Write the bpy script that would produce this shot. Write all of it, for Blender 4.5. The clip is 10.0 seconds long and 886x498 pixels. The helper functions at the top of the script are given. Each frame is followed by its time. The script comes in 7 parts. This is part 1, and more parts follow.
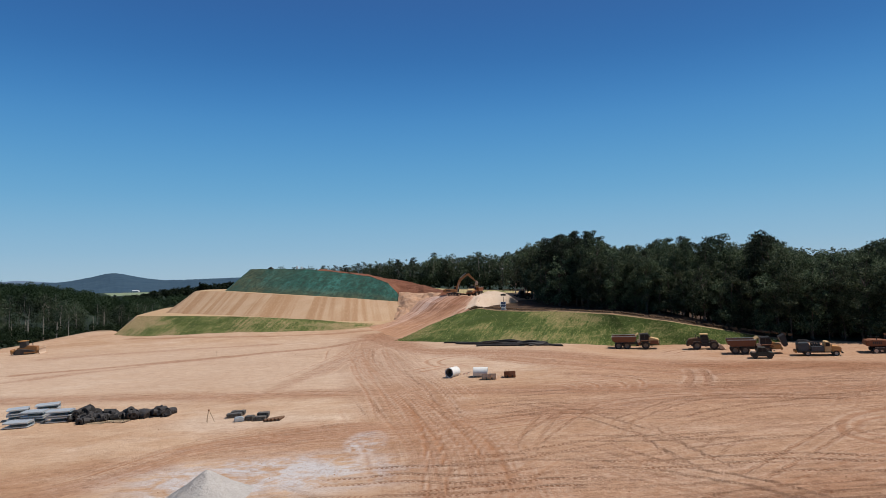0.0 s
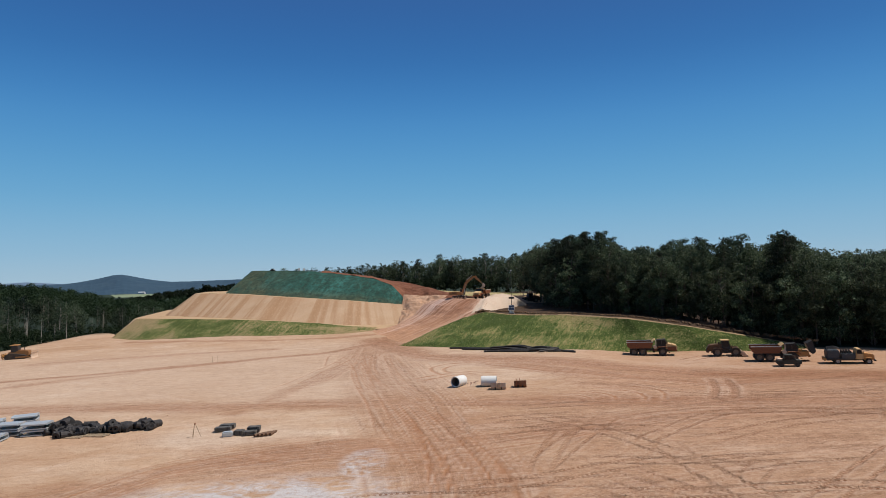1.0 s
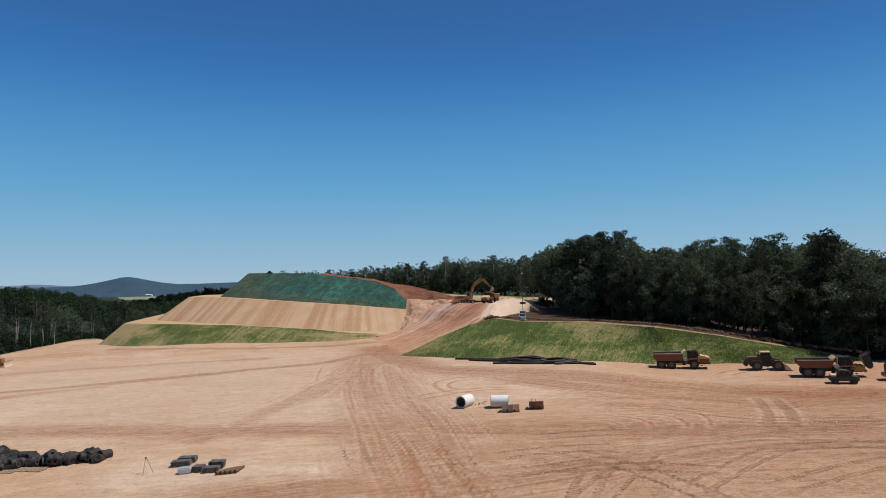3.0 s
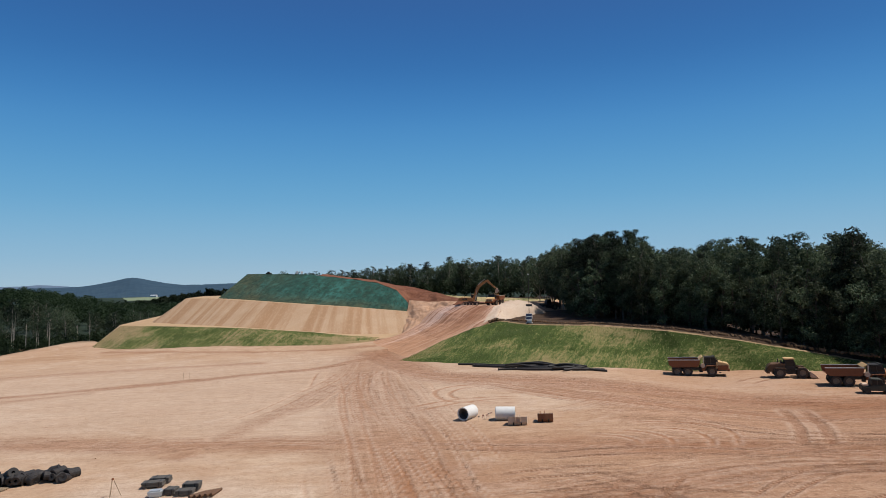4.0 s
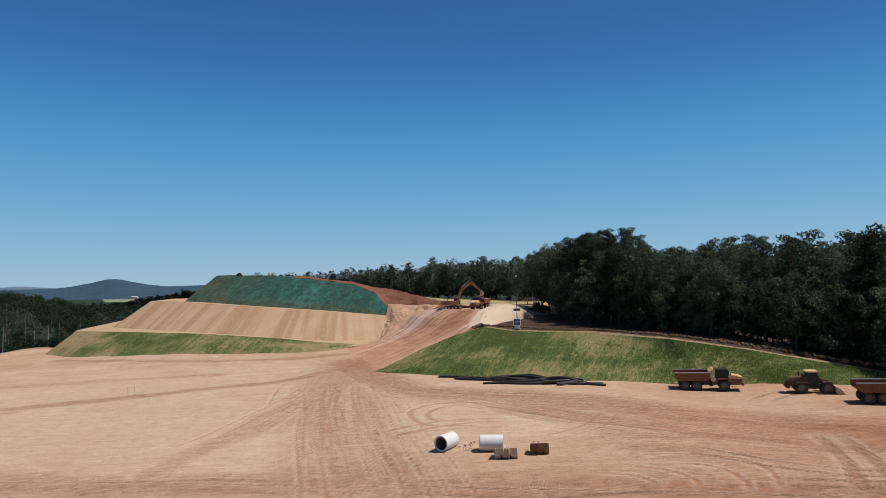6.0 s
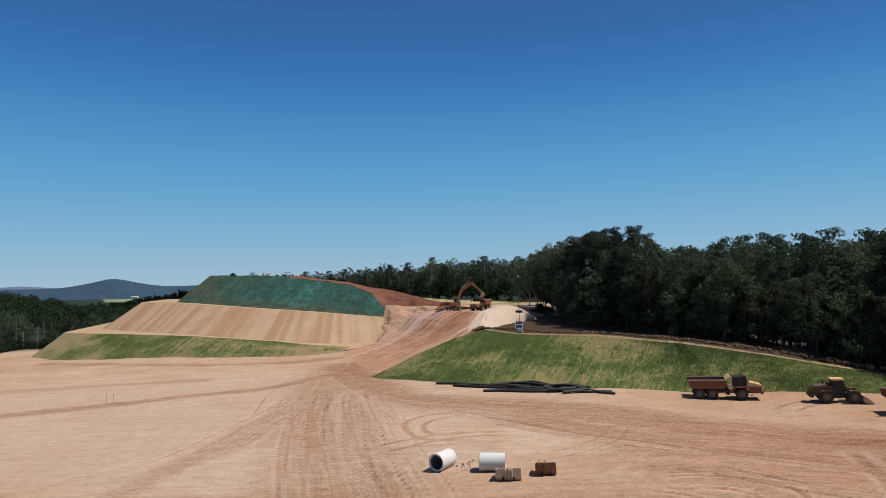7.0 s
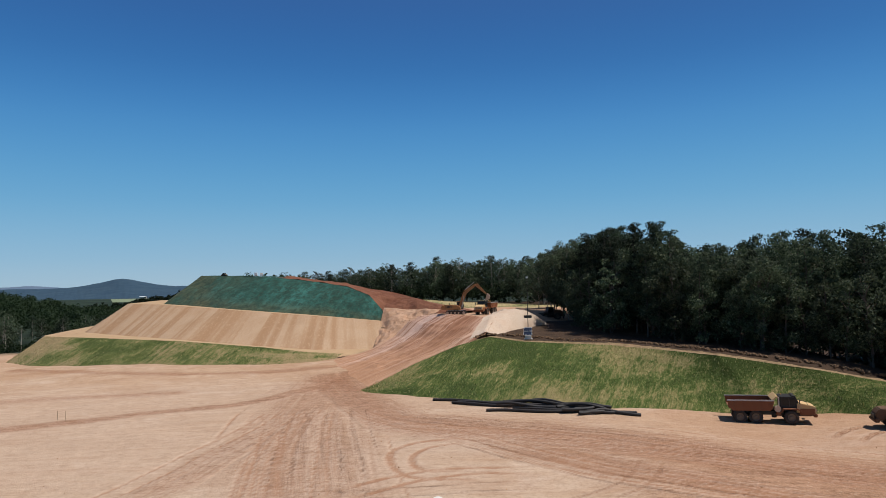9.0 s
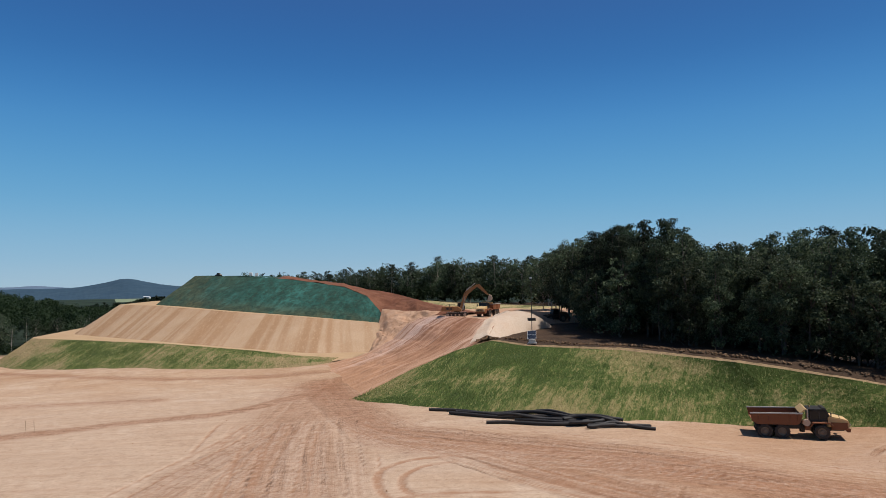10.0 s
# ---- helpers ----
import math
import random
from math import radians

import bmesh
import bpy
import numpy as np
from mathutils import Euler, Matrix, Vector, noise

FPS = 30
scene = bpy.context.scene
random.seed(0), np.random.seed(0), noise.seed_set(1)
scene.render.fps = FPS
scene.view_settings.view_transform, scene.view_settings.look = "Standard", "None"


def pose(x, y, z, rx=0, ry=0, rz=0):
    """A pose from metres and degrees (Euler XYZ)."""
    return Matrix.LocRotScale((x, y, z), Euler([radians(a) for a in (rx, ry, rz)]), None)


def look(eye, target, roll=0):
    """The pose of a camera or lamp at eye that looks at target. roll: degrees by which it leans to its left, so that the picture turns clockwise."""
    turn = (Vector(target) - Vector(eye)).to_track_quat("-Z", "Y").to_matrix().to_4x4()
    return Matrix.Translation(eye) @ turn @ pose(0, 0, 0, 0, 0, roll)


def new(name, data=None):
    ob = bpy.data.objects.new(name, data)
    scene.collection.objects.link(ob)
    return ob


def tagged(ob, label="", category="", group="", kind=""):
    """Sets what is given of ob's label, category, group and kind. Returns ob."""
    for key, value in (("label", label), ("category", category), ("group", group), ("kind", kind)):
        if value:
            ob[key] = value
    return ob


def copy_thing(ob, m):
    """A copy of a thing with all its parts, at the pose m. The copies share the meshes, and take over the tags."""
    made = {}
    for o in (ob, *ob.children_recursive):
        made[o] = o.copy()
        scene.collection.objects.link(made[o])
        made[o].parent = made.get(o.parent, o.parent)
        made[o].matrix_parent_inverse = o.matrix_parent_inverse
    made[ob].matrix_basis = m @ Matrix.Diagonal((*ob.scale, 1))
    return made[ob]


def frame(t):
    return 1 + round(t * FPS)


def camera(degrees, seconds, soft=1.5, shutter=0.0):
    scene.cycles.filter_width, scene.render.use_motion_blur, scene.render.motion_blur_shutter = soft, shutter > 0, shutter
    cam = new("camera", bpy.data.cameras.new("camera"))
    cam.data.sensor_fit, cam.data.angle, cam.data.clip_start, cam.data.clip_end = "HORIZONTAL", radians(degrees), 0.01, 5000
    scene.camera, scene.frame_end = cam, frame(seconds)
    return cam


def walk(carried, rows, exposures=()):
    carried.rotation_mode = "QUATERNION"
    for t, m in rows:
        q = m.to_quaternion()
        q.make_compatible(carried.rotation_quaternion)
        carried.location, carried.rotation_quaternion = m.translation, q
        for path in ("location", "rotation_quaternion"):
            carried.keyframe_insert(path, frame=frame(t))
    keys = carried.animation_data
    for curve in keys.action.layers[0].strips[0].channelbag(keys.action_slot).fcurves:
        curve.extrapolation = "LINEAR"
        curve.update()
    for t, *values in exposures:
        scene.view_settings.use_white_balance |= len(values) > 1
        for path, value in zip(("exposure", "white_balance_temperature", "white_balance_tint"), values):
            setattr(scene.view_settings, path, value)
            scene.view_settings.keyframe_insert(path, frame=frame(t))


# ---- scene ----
cam = camera(67.3, 10.0, 0.5)
METRES, EYE, TILT, LEAN, TURN = 68.0, 19.38, 1.6, -1.7, 0.0
ROWS = [
    (0.0, 0.0, 0.0, 0.0, 0.05, 0.93, 3.1),
    (0.5, -0.0004, 0.0505, -0.0004, 0.3, 1.02, 3.09),
    (1.0, -0.0005, 0.1014, -0.0009, 0.54, 1.11, 3.07),
    (1.5, 0.0002, 0.1527, -0.0016, 0.57, 1.17, 3.06),
    (2.0, 0.0016, 0.2041, -0.0027, 0.76, 1.24, 3.04),
    (2.5, 0.0033, 0.255, -0.0035, 0.98, 1.31, 3.03),
    (4.0, 0.0096, 0.4039, -0.0055, 1.59, 1.47, 2.99),
    (4.5, 0.0123, 0.4533, -0.0059, 1.79, 1.5, 2.99),
    (5.0, 0.0149, 0.5031, -0.0066, 1.95, 1.54, 2.96),
    (5.1, 0.0155, 0.5132, -0.0068, 1.88, 1.54, 2.96),
    (5.2, 0.0161, 0.5233, -0.007, 1.66, 1.53, 2.96),
    (5.5, 0.018, 0.5535, -0.0076, 1.08, 1.52, 2.96),
    (5.7, 0.0193, 0.5732, -0.0077, 0.72, 1.52, 2.96),
    (5.9, 0.0206, 0.5928, -0.0078, 0.42, 1.515, 2.96),
    (6.1, 0.0219, 0.6123, -0.008, 0.3, 1.51, 2.96),
    (6.4, 0.024, 0.6415, -0.0082, 0.29, 1.51, 2.96),
    (6.8, 0.0267, 0.6803, -0.0084, 0.375, 1.51, 2.96),
    (7.0, 0.0281, 0.6996, -0.0085, 0.43, 1.51, 2.96),
    (7.5, 0.0331, 0.7483, -0.009, 0.62, 1.53, 2.92),
    (8.0, 0.0377, 0.7982, -0.0098, 0.79, 1.55, 2.89),
    (8.5, 0.0433, 0.8479, -0.0108, 0.98, 1.59, 2.87),
    (9.0, 0.0478, 0.8974, -0.0115, 1.14, 1.59, 2.85),
    (9.5, 0.0531, 0.947, -0.0116, 1.31, 1.58, 2.85),
    (10.0, 0.059, 0.9975, -0.0132, 1.49, 1.62, 2.82),
]
walk(cam, [(t, pose(0, 0, EYE, TILT, LEAN, TURN) @ pose(METRES * x, METRES * y, METRES * z, 90 + pitch, roll, yaw)) for t, x, y, z, yaw, pitch, roll in ROWS],
     exposures=[(0.0, 0.05, 6350, 11), (10.0, 0.05, 6350, 11)])

# ---- sky and sun ----
SUN_DIR = Vector((0.50, -0.04, 0.86)).normalized()
world = bpy.data.worlds.new("sky")
scene.world = world
world.use_nodes = True
wt = world.node_tree
wt.nodes.clear()
sky = wt.nodes.new("ShaderNodeTexSky")
sky.sky_type = "NISHITA"
sky.sun_disc = False
sky.sun_elevation = math.asin(SUN_DIR.z)
sky.sun_rotation = math.atan2(SUN_DIR.x, SUN_DIR.y)
sky.altitude = 200
sky.air_density, sky.dust_density, sky.ozone_density = 0.75, 0.05, 4.0
bg = wt.nodes.new("ShaderNodeBackground")
bg.inputs[1].default_value = 0.104
wout = wt.nodes.new("ShaderNodeOutputWorld")
clear = wt.nodes.new("ShaderNodeHueSaturation")
clear.inputs["Saturation"].default_value = 0.92
tint = wt.nodes.new("ShaderNodeMix")
tint.data_type, tint.blend_type = "RGBA", "MULTIPLY"
tint.inputs[0].default_value = 1.0
tint.inputs[7].default_value = (0.80, 0.87, 0.86, 1)
wt.links.new(sky.outputs[0], clear.inputs["Color"])
wt.links.new(clear.outputs[0], tint.inputs[6])
# clear summer air: pale low over the horizon, deep blue further up, the open sky model towards the zenith
up = wt.nodes.new("ShaderNodeTexCoord")
height = wt.nodes.new("ShaderNodeSeparateXYZ")
air = wt.nodes.new("ShaderNodeValToRGB")
air.color_ramp.interpolation = "B_SPLINE"
AIR = [(0.0, (3.2, 4.5, 5.6)), (0.045, (2.55, 4.3, 5.7)), (0.126, (1.22, 3.65, 5.75)), (0.231, (0.53, 2.35, 5.2)), (0.314, (0.27, 1.45, 3.85)), (0.42, (0.17, 0.90, 3.0))]
while len(air.color_ramp.elements) < len(AIR):
    air.color_ramp.elements.new(0.5)
for e, (at_z, rgb) in zip(air.color_ramp.elements, AIR):
    e.position, e.color = at_z, (*(v / 8 for v in rgb), 1)
full = wt.nodes.new("ShaderNodeVectorMath")
full.operation = "SCALE"
full.inputs["Scale"].default_value = 8.0
share = wt.nodes.new("ShaderNodeMapRange")
share.interpolation_type = "SMOOTHSTEP"
share.inputs["From Min"].default_value, share.inputs["From Max"].default_value = 0.30, 0.80
share.inputs["To Min"].default_value, share.inputs["To Max"].default_value = 0.88, 0.0
haze = wt.nodes.new("ShaderNodeMix")
haze.data_type = "RGBA"
wt.links.new(up.outputs["Generated"], height.inputs[0])
wt.links.new(height.outputs["Z"], air.inputs[0])
wt.links.new(air.outputs[0], full.inputs[0])
wt.links.new(height.outputs["Z"], share.inputs["Value"])
wt.links.new(share.outputs["Result"], haze.inputs[0])
wt.links.new(tint.outputs[2], haze.inputs[6])
wt.links.new(full.outputs[0], haze.inputs[7])
wt.links.new(haze.outputs[2], bg.inputs[0])
wt.links.new(bg.outputs[0], wout.inputs[0])
sun_data = bpy.data.lights.new("sun", "SUN")
sun_data.energy, sun_data.angle, sun_data.color = 5.0, radians(0.55), (1.0, 0.95, 0.87)
sun = new("sun", sun_data)
sun.matrix_world = look((0, 0, 0), -SUN_DIR)
sun.location = (150, 100, 200)


# ---- materials ----
def nodes_of(name):
    m = bpy.data.materials.new(name)
    m.use_nodes = True
    t = m.node_tree
    return m, t, t.nodes["Principled BSDF"]


def coords(t, scale=(1, 1, 1), rot=(0, 0, 0), uv=False):
    c = t.nodes.new("ShaderNodeTexCoord")
    mp = t.nodes.new("ShaderNodeMapping")
    mp.inputs["Scale"].default_value = scale
    mp.inputs["Rotation"].default_value = rot
    t.links.new(c.outputs["UV" if uv else "Object"], mp.inputs[0])
    return mp.outputs[0]


def noise_tex(t, vec, scale, detail=6, rough=0.6, distort=0.0):
    n = t.nodes.new("ShaderNodeTexNoise")
    n.inputs["Scale"].default_value = scale
    n.inputs["Detail"].default_value = detail
    n.inputs["Roughness"].default_value = rough
    n.inputs["Distortion"].default_value = distort
    if vec is not None:
        t.links.new(vec, n.inputs["Vector"])
    return n.outputs[0]


def ramp(t, fac, stops):
    r = t.nodes.new("ShaderNodeValToRGB")
    while len(r.color_ramp.elements) < len(stops):
        r.color_ramp.elements.new(0.5)
    for e, (p, c) in zip(r.color_ramp.elements, stops):
        e.position = p
        e.color = (*c, 1) if len(c) == 3 else c
    t.links.new(fac, r.inputs[0])
    return r.outputs[0]


def grey(v):
    return (v, v, v)


def mixc(t, fac, a, b, mode="MIX"):
    m = t.nodes.new("ShaderNodeMix")
    m.data_type, m.blend_type = "RGBA", mode
    for sock, val in ((m.inputs[0], fac), (m.inputs[6], a), (m.inputs[7], b)):
        if isinstance(val, bpy.types.NodeSocket):
            t.links.new(val, sock)
        elif isinstance(val, (int, float)):
            sock.default_value = val
        else:
            sock.default_value = (*val, 1)
    return m.outputs[2]


def mathn(t, op, a, b=0.0, clamp=False):
    m = t.nodes.new("ShaderNodeMath")
    m.operation, m.use_clamp = op, clamp
    for sock, val in ((m.inputs[0], a), (m.inputs[1], b)):
        if isinstance(val, bpy.types.NodeSocket):
            t.links.new(val, sock)
        else:
            sock.default_value = val
    return m.outputs[0]


def bump(t, bsdf, height, strength=0.4, distance=0.05):
    b = t.nodes.new("ShaderNodeBump")
    b.inputs["Strength"].default_value = strength
    b.inputs["Distance"].default_value = distance
    t.links.new(height, b.inputs["Height"])
    t.links.new(b.outputs[0], bsdf.inputs["Normal"])


def attr(t, name):
    a = t.nodes.new("ShaderNodeAttribute")
    a.attribute_name = name
    return a


def worn(name, base, dirt=(0.30, 0.18, 0.10), amount=0.45, rough=0.5, metal=0.0, scale=1.3, fine=14.0):
    """Painted, metal, rubber or plastic surface with dust and scuffs."""
    m, t, b = nodes_of(name)
    v = coords(t)
    n1 = noise_tex(t, v, scale, 5, 0.65)
    n2 = noise_tex(t, v, fine, 4, 0.6)
    k = ramp(t, mathn(t, "MULTIPLY", mathn(t, "ADD", n1, n2), 0.5), [(0.40, grey(0)), (0.72, grey(amount))])
    c = mixc(t, k, base, dirt)
    t.links.new(c, b.inputs["Base Color"])
    t.links.new(ramp(t, k, [(0, grey(rough)), (1, grey(min(1, rough + 0.35)))]), b.inputs["Roughness"])
    b.inputs["Metallic"].default_value = metal
    bump(t, b, n2, 0.15, 0.01)
    return m


def slope_grass(name, green, dry, share=0.5, along=(), metres=60.0, rise=0.0):
    """Young grass sown on a graded bank, in streaks down the slope, with straw and soil showing. along: how much greener (+) or barer (-) it is at shares of the metres along the toe; rise: how much greener at the top."""
    m, t, b = nodes_of(name)
    v = coords(t)
    sep = t.nodes.new("ShaderNodeSeparateXYZ")
    t.links.new(coords(t, uv=True), sep.inputs[0])
    streak = noise_tex(t, coords(t, (1.0, 0.12, 1), uv=True), 0.8, 5, 0.65)
    blot = noise_tex(t, coords(t, (1.0, 1.8, 1), uv=True), 0.055, 4, 0.55, 0.5)
    fine = noise_tex(t, v, 3.2, 6, 0.75)
    straw = noise_tex(t, coords(t, (1.0, 0.28, 1), uv=True), 3.4, 6, 0.8)
    clump = noise_tex(t, coords(t, (1.0, 0.42, 1), uv=True), 1.7, 6, 0.75)
    f = mathn(t, "ADD", mathn(t, "MULTIPLY", streak, 0.24), mathn(t, "MULTIPLY", blot, 0.46))
    f = mathn(t, "ADD", f, mathn(t, "MULTIPLY", clump, 0.30))
    f = mathn(t, "ADD", mathn(t, "MULTIPLY", mathn(t, "SUBTRACT", f, 0.5), 1.7), 0.5)
    if along:
        g = ramp(t, mathn(t, "MULTIPLY", sep.outputs[0], 1.0 / metres), [(u, grey(0.5 + k)) for u, k in along])
        f = mathn(t, "SUBTRACT", f, mathn(t, "SUBTRACT", g, 0.5))
    if rise:
        f = mathn(t, "SUBTRACT", f, ramp(t, mathn(t, "MULTIPLY", sep.outputs[1], 1.0 / 22), [(0.25, grey(0.0)), (0.85, grey(rise))]))
    lo = 0.5 + (share - 0.5) * 0.3
    c = ramp(t, f, [(lo - 0.15, tuple(0.6 * x for x in green)), (lo - 0.05, green), (lo + 0.01, tuple(0.5 * (x + y) for x, y in zip(green, dry))), (lo + 0.09, dry)])
    c = mixc(t, ramp(t, fine, [(0.42, grey(0)), (0.72, grey(0.4))]), c, tuple(0.6 * x for x in green))
    c = mixc(t, mathn(t, "MULTIPLY", ramp(t, straw, [(0.50, grey(0)), (0.62, grey(0.85))]), ramp(t, f, [(lo - 0.12, grey(0.15)), (lo, grey(1))])), c, tuple(1.2 * x for x in dry))
    c = mixc(t, ramp(t, straw, [(0.34, grey(0.75)), (0.44, grey(0))]), c, tuple(0.6 * x for x in green))
    t.links.new(c, b.inputs["Base Color"])
    b.inputs["Roughness"].default_value = 0.95
    b.inputs["Specular IOR Level"].default_value = 0.1
    bump(t, b, mathn(t, "ADD", fine, straw), 1.0, 0.18)
    return m


def soil(name, a, b_, c_, scale=0.25, streaks=None, bumpiness=0.5):
    """Bare earth: two tones in large patches, crumbs, and, if wanted, bands down the slope."""
    m, t, b = nodes_of(name)
    v = coords(t)
    big = noise_tex(t, v, scale, 5, 0.6, 0.4)
    fine = noise_tex(t, v, 4.5, 7, 0.7)
    c = mixc(t, ramp(t, big, [(0.35, grey(0)), (0.65, grey(1))]), a, b_)
    if streaks:
        s1 = noise_tex(t, coords(t, streaks, uv=True), 0.16, 2.5, 0.6)
        s2 = noise_tex(t, coords(t, streaks, uv=True), 2.6, 4, 0.7)
        c = mixc(t, ramp(t, s1, [(0.46, grey(0)), (0.54, grey(0.75)), (0.66, grey(0.95))]), c, c_)
        c = mixc(t, ramp(t, noise_tex(t, coords(t, (streaks[0], 0.35, 1), uv=True), 1.6, 6, 0.8), [(0.52, grey(0)), (0.68, grey(0.6))]), c, tuple(1.22 * x for x in b_))
        c = mixc(t, ramp(t, s2, [(0.48, grey(0)), (0.78, grey(0.32))]), c, tuple(0.7 * x for x in a))
        c = mixc(t, ramp(t, fine, [(0.46, grey(0)), (0.72, grey(0.6))]), c, c_)
    else:
        c = mixc(t, ramp(t, fine, [(0.45, grey(0)), (0.8, grey(0.8))]), c, c_)
    c = mixc(t, 1.0, c, (0.80, 0.78, 0.765), "MULTIPLY")
    t.links.new(c, b.inputs["Base Color"])
    b.inputs["Roughness"].default_value = 0.95
    b.inputs["Specular IOR Level"].default_value = 0.15
    bump(t, b, mathn(t, "ADD", fine, mathn(t, "MULTIPLY", big, 2.0)), bumpiness, 0.12)
    return m


def leaf_material(name, dark, light, warm):
    m, t, b = nodes_of(name)
    geo = t.nodes.new("ShaderNodeNewGeometry")
    info = t.nodes.new("ShaderNodeObjectInfo")
    c = ramp(t, geo.outputs["Random Per Island"], [(0.0, dark), (0.6, light), (1.0, warm)])
    hsv = t.nodes.new("ShaderNodeHueSaturation")
    t.links.new(ramp(t, info.outputs["Random"], [(0, grey(0.485)), (1, grey(0.512))]), hsv.inputs["Hue"])
    t.links.new(ramp(t, info.outputs["Random"], [(0, grey(0.45)), (1, grey(1.45))]), hsv.inputs["Value"])
    t.links.new(c, hsv.inputs["Color"])
    t.links.new(hsv.outputs[0], b.inputs["Base Color"])
    b.inputs["Roughness"].default_value = 0.6
    b.inputs["Specular IOR Level"].default_value = 0.10
    thin = t.nodes.new("ShaderNodeBsdfTranslucent")
    t.links.new(hsv.outputs[0], thin.inputs["Color"])
    both = t.nodes.new("ShaderNodeMixShader")
    both.inputs[0].default_value = 0.38
    t.links.new(b.outputs[0], both.inputs[1])
    t.links.new(thin.outputs[0], both.inputs[2])
    t.links.new(both.outputs[0], t.nodes["Material Output"].inputs["Surface"])
    return m


M_LEAF = leaf_material("broad_leaf", (0.029, 0.042, 0.024), (0.062, 0.086, 0.045), (0.140, 0.164, 0.098))
M_NEEDLE = leaf_material("pine_needles", (0.017, 0.027, 0.017), (0.031, 0.046, 0.027), (0.060, 0.080, 0.046))
# far and under-tree foliage; canopy self-shade is put into this darker green
M_LEAF_SHADED = leaf_material("self_shaded_leaf", (0.012, 0.021, 0.009), (0.021, 0.034, 0.014), (0.033, 0.047, 0.021))
M_BARK = worn("bark", (0.070, 0.055, 0.042), (0.13, 0.11, 0.09), 0.7, 0.95, 0, 2.0, 9.0)
M_BARK_PALE = worn("pale_bark", (0.30, 0.26, 0.21), (0.14, 0.11, 0.08), 0.7, 0.95, 0, 1.2, 8.0)
M_GRASS_LOW = slope_grass("bank_grass_thin", (0.090, 0.120, 0.030), (0.31, 0.222, 0.115), 0.49, [(0.0, -0.14), (0.10, -0.10), (0.20, 0.06), (0.75, 0.05), (1.0, 0.0)], 110.0)
M_GRASS_R = slope_grass("bank_grass", (0.068, 0.100, 0.022), (0.255, 0.200, 0.088), 0.47, [(0.0, 0.0), (0.08, 0.05), (0.30, 0.07), (0.42, -0.02), (0.58, 0.06), (0.8, 0.12), (1.0, 0.14)], 90.0, 0.03)
M_TAN = soil("graded_clay", (0.475, 0.318, 0.196), (0.530, 0.376, 0.245), (0.372, 0.216, 0.114), 0.10, streaks=(1, 0.04, 1))
M_BENCH = soil("bench_soil", (0.50, 0.345, 0.200), (0.45, 0.295, 0.165), (0.56, 0.405, 0.250))
M_PATH = soil("trodden_crest_soil", (0.41, 0.285, 0.165), (0.25, 0.175, 0.095), (0.17, 0.12, 0.062), 0.9, bumpiness=1.0)
M_RED = soil("red_clay", (0.175, 0.070, 0.040), (0.235, 0.105, 0.062), (0.115, 0.043, 0.025), 0.25, bumpiness=1.0)
M_PINK = soil("weathered_rock", (0.50, 0.295, 0.180), (0.60, 0.395, 0.265), (0.36, 0.180, 0.100), 0.5, bumpiness=1.0)
M_MOUND = soil("pale_spoil", (0.66, 0.54, 0.43), (0.60, 0.46, 0.35), (0.45, 0.31, 0.21), 0.35, bumpiness=1.0)
# litter and bare soil, darkened further to hold the wood's shade
M_SHADED_FLOOR = soil("forest_floor", (0.045, 0.029, 0.018), (0.075, 0.045, 0.027), (0.11, 0.066, 0.040), 0.3, bumpiness=1.0)
M_BRUSH = soil("brush_debris", (0.16, 0.10, 0.06), (0.26, 0.16, 0.09), (0.09, 0.055, 0.035), 0.9, bumpiness=1.0)
M_GRAVEL = soil("crushed_gravel", (0.44, 0.41, 0.38), (0.51, 0.48, 0.445), (0.33, 0.30, 0.275), 0.7, bumpiness=1.0)


def hydroseed_material():
    """Fresh hydroseed mulch: blue-green dye, thinner and browner low on the bank."""
    m, t, b = nodes_of("hydroseed")
    v = coords(t)
    uv = coords(t, uv=True)
    fan = noise_tex(t, coords(t, (1.0, 0.25, 1), (0, 0, 0), uv=True), 0.11, 6, 0.68, 0.9)
    fine = noise_tex(t, v, 2.4, 6, 0.7)
    blot = noise_tex(t, uv, 0.10, 5, 0.65, 0.5)
    c = ramp(t, fan, [(0.34, (0.020, 0.050, 0.034)), (0.50, (0.020, 0.075, 0.058)), (0.66, (0.036, 0.135, 0.110))])
    a = attr(t, "side")
    c = mixc(t, mathn(t, "MULTIPLY", a.outputs["Fac"], ramp(t, blot, [(0.34, grey(0)), (0.52, grey(1))])), c, (0.080, 0.078, 0.040))
    mott = noise_tex(t, v, 0.55, 8, 0.75, 0.4)
    c = mixc(t, ramp(t, mott, [(0.42, grey(0.75)), (0.56, grey(0))]), c, (0.016, 0.036, 0.024))
    c = mixc(t, ramp(t, mott, [(0.56, grey(0)), (0.72, grey(0.7))]), c, (0.050, 0.150, 0.115))
    c = mixc(t, ramp(t, fine, [(0.50, grey(0)), (0.75, grey(0.65))]), c, (0.075, 0.095, 0.060))
    t.links.new(c, b.inputs["Base Color"])
    b.inputs["Roughness"].default_value = 0.9
    b.inputs["Specular IOR Level"].default_value = 0.2
    bump(t, b, fine, 0.7, 0.12)
    return m


M_HYDRO = hydroseed_material()


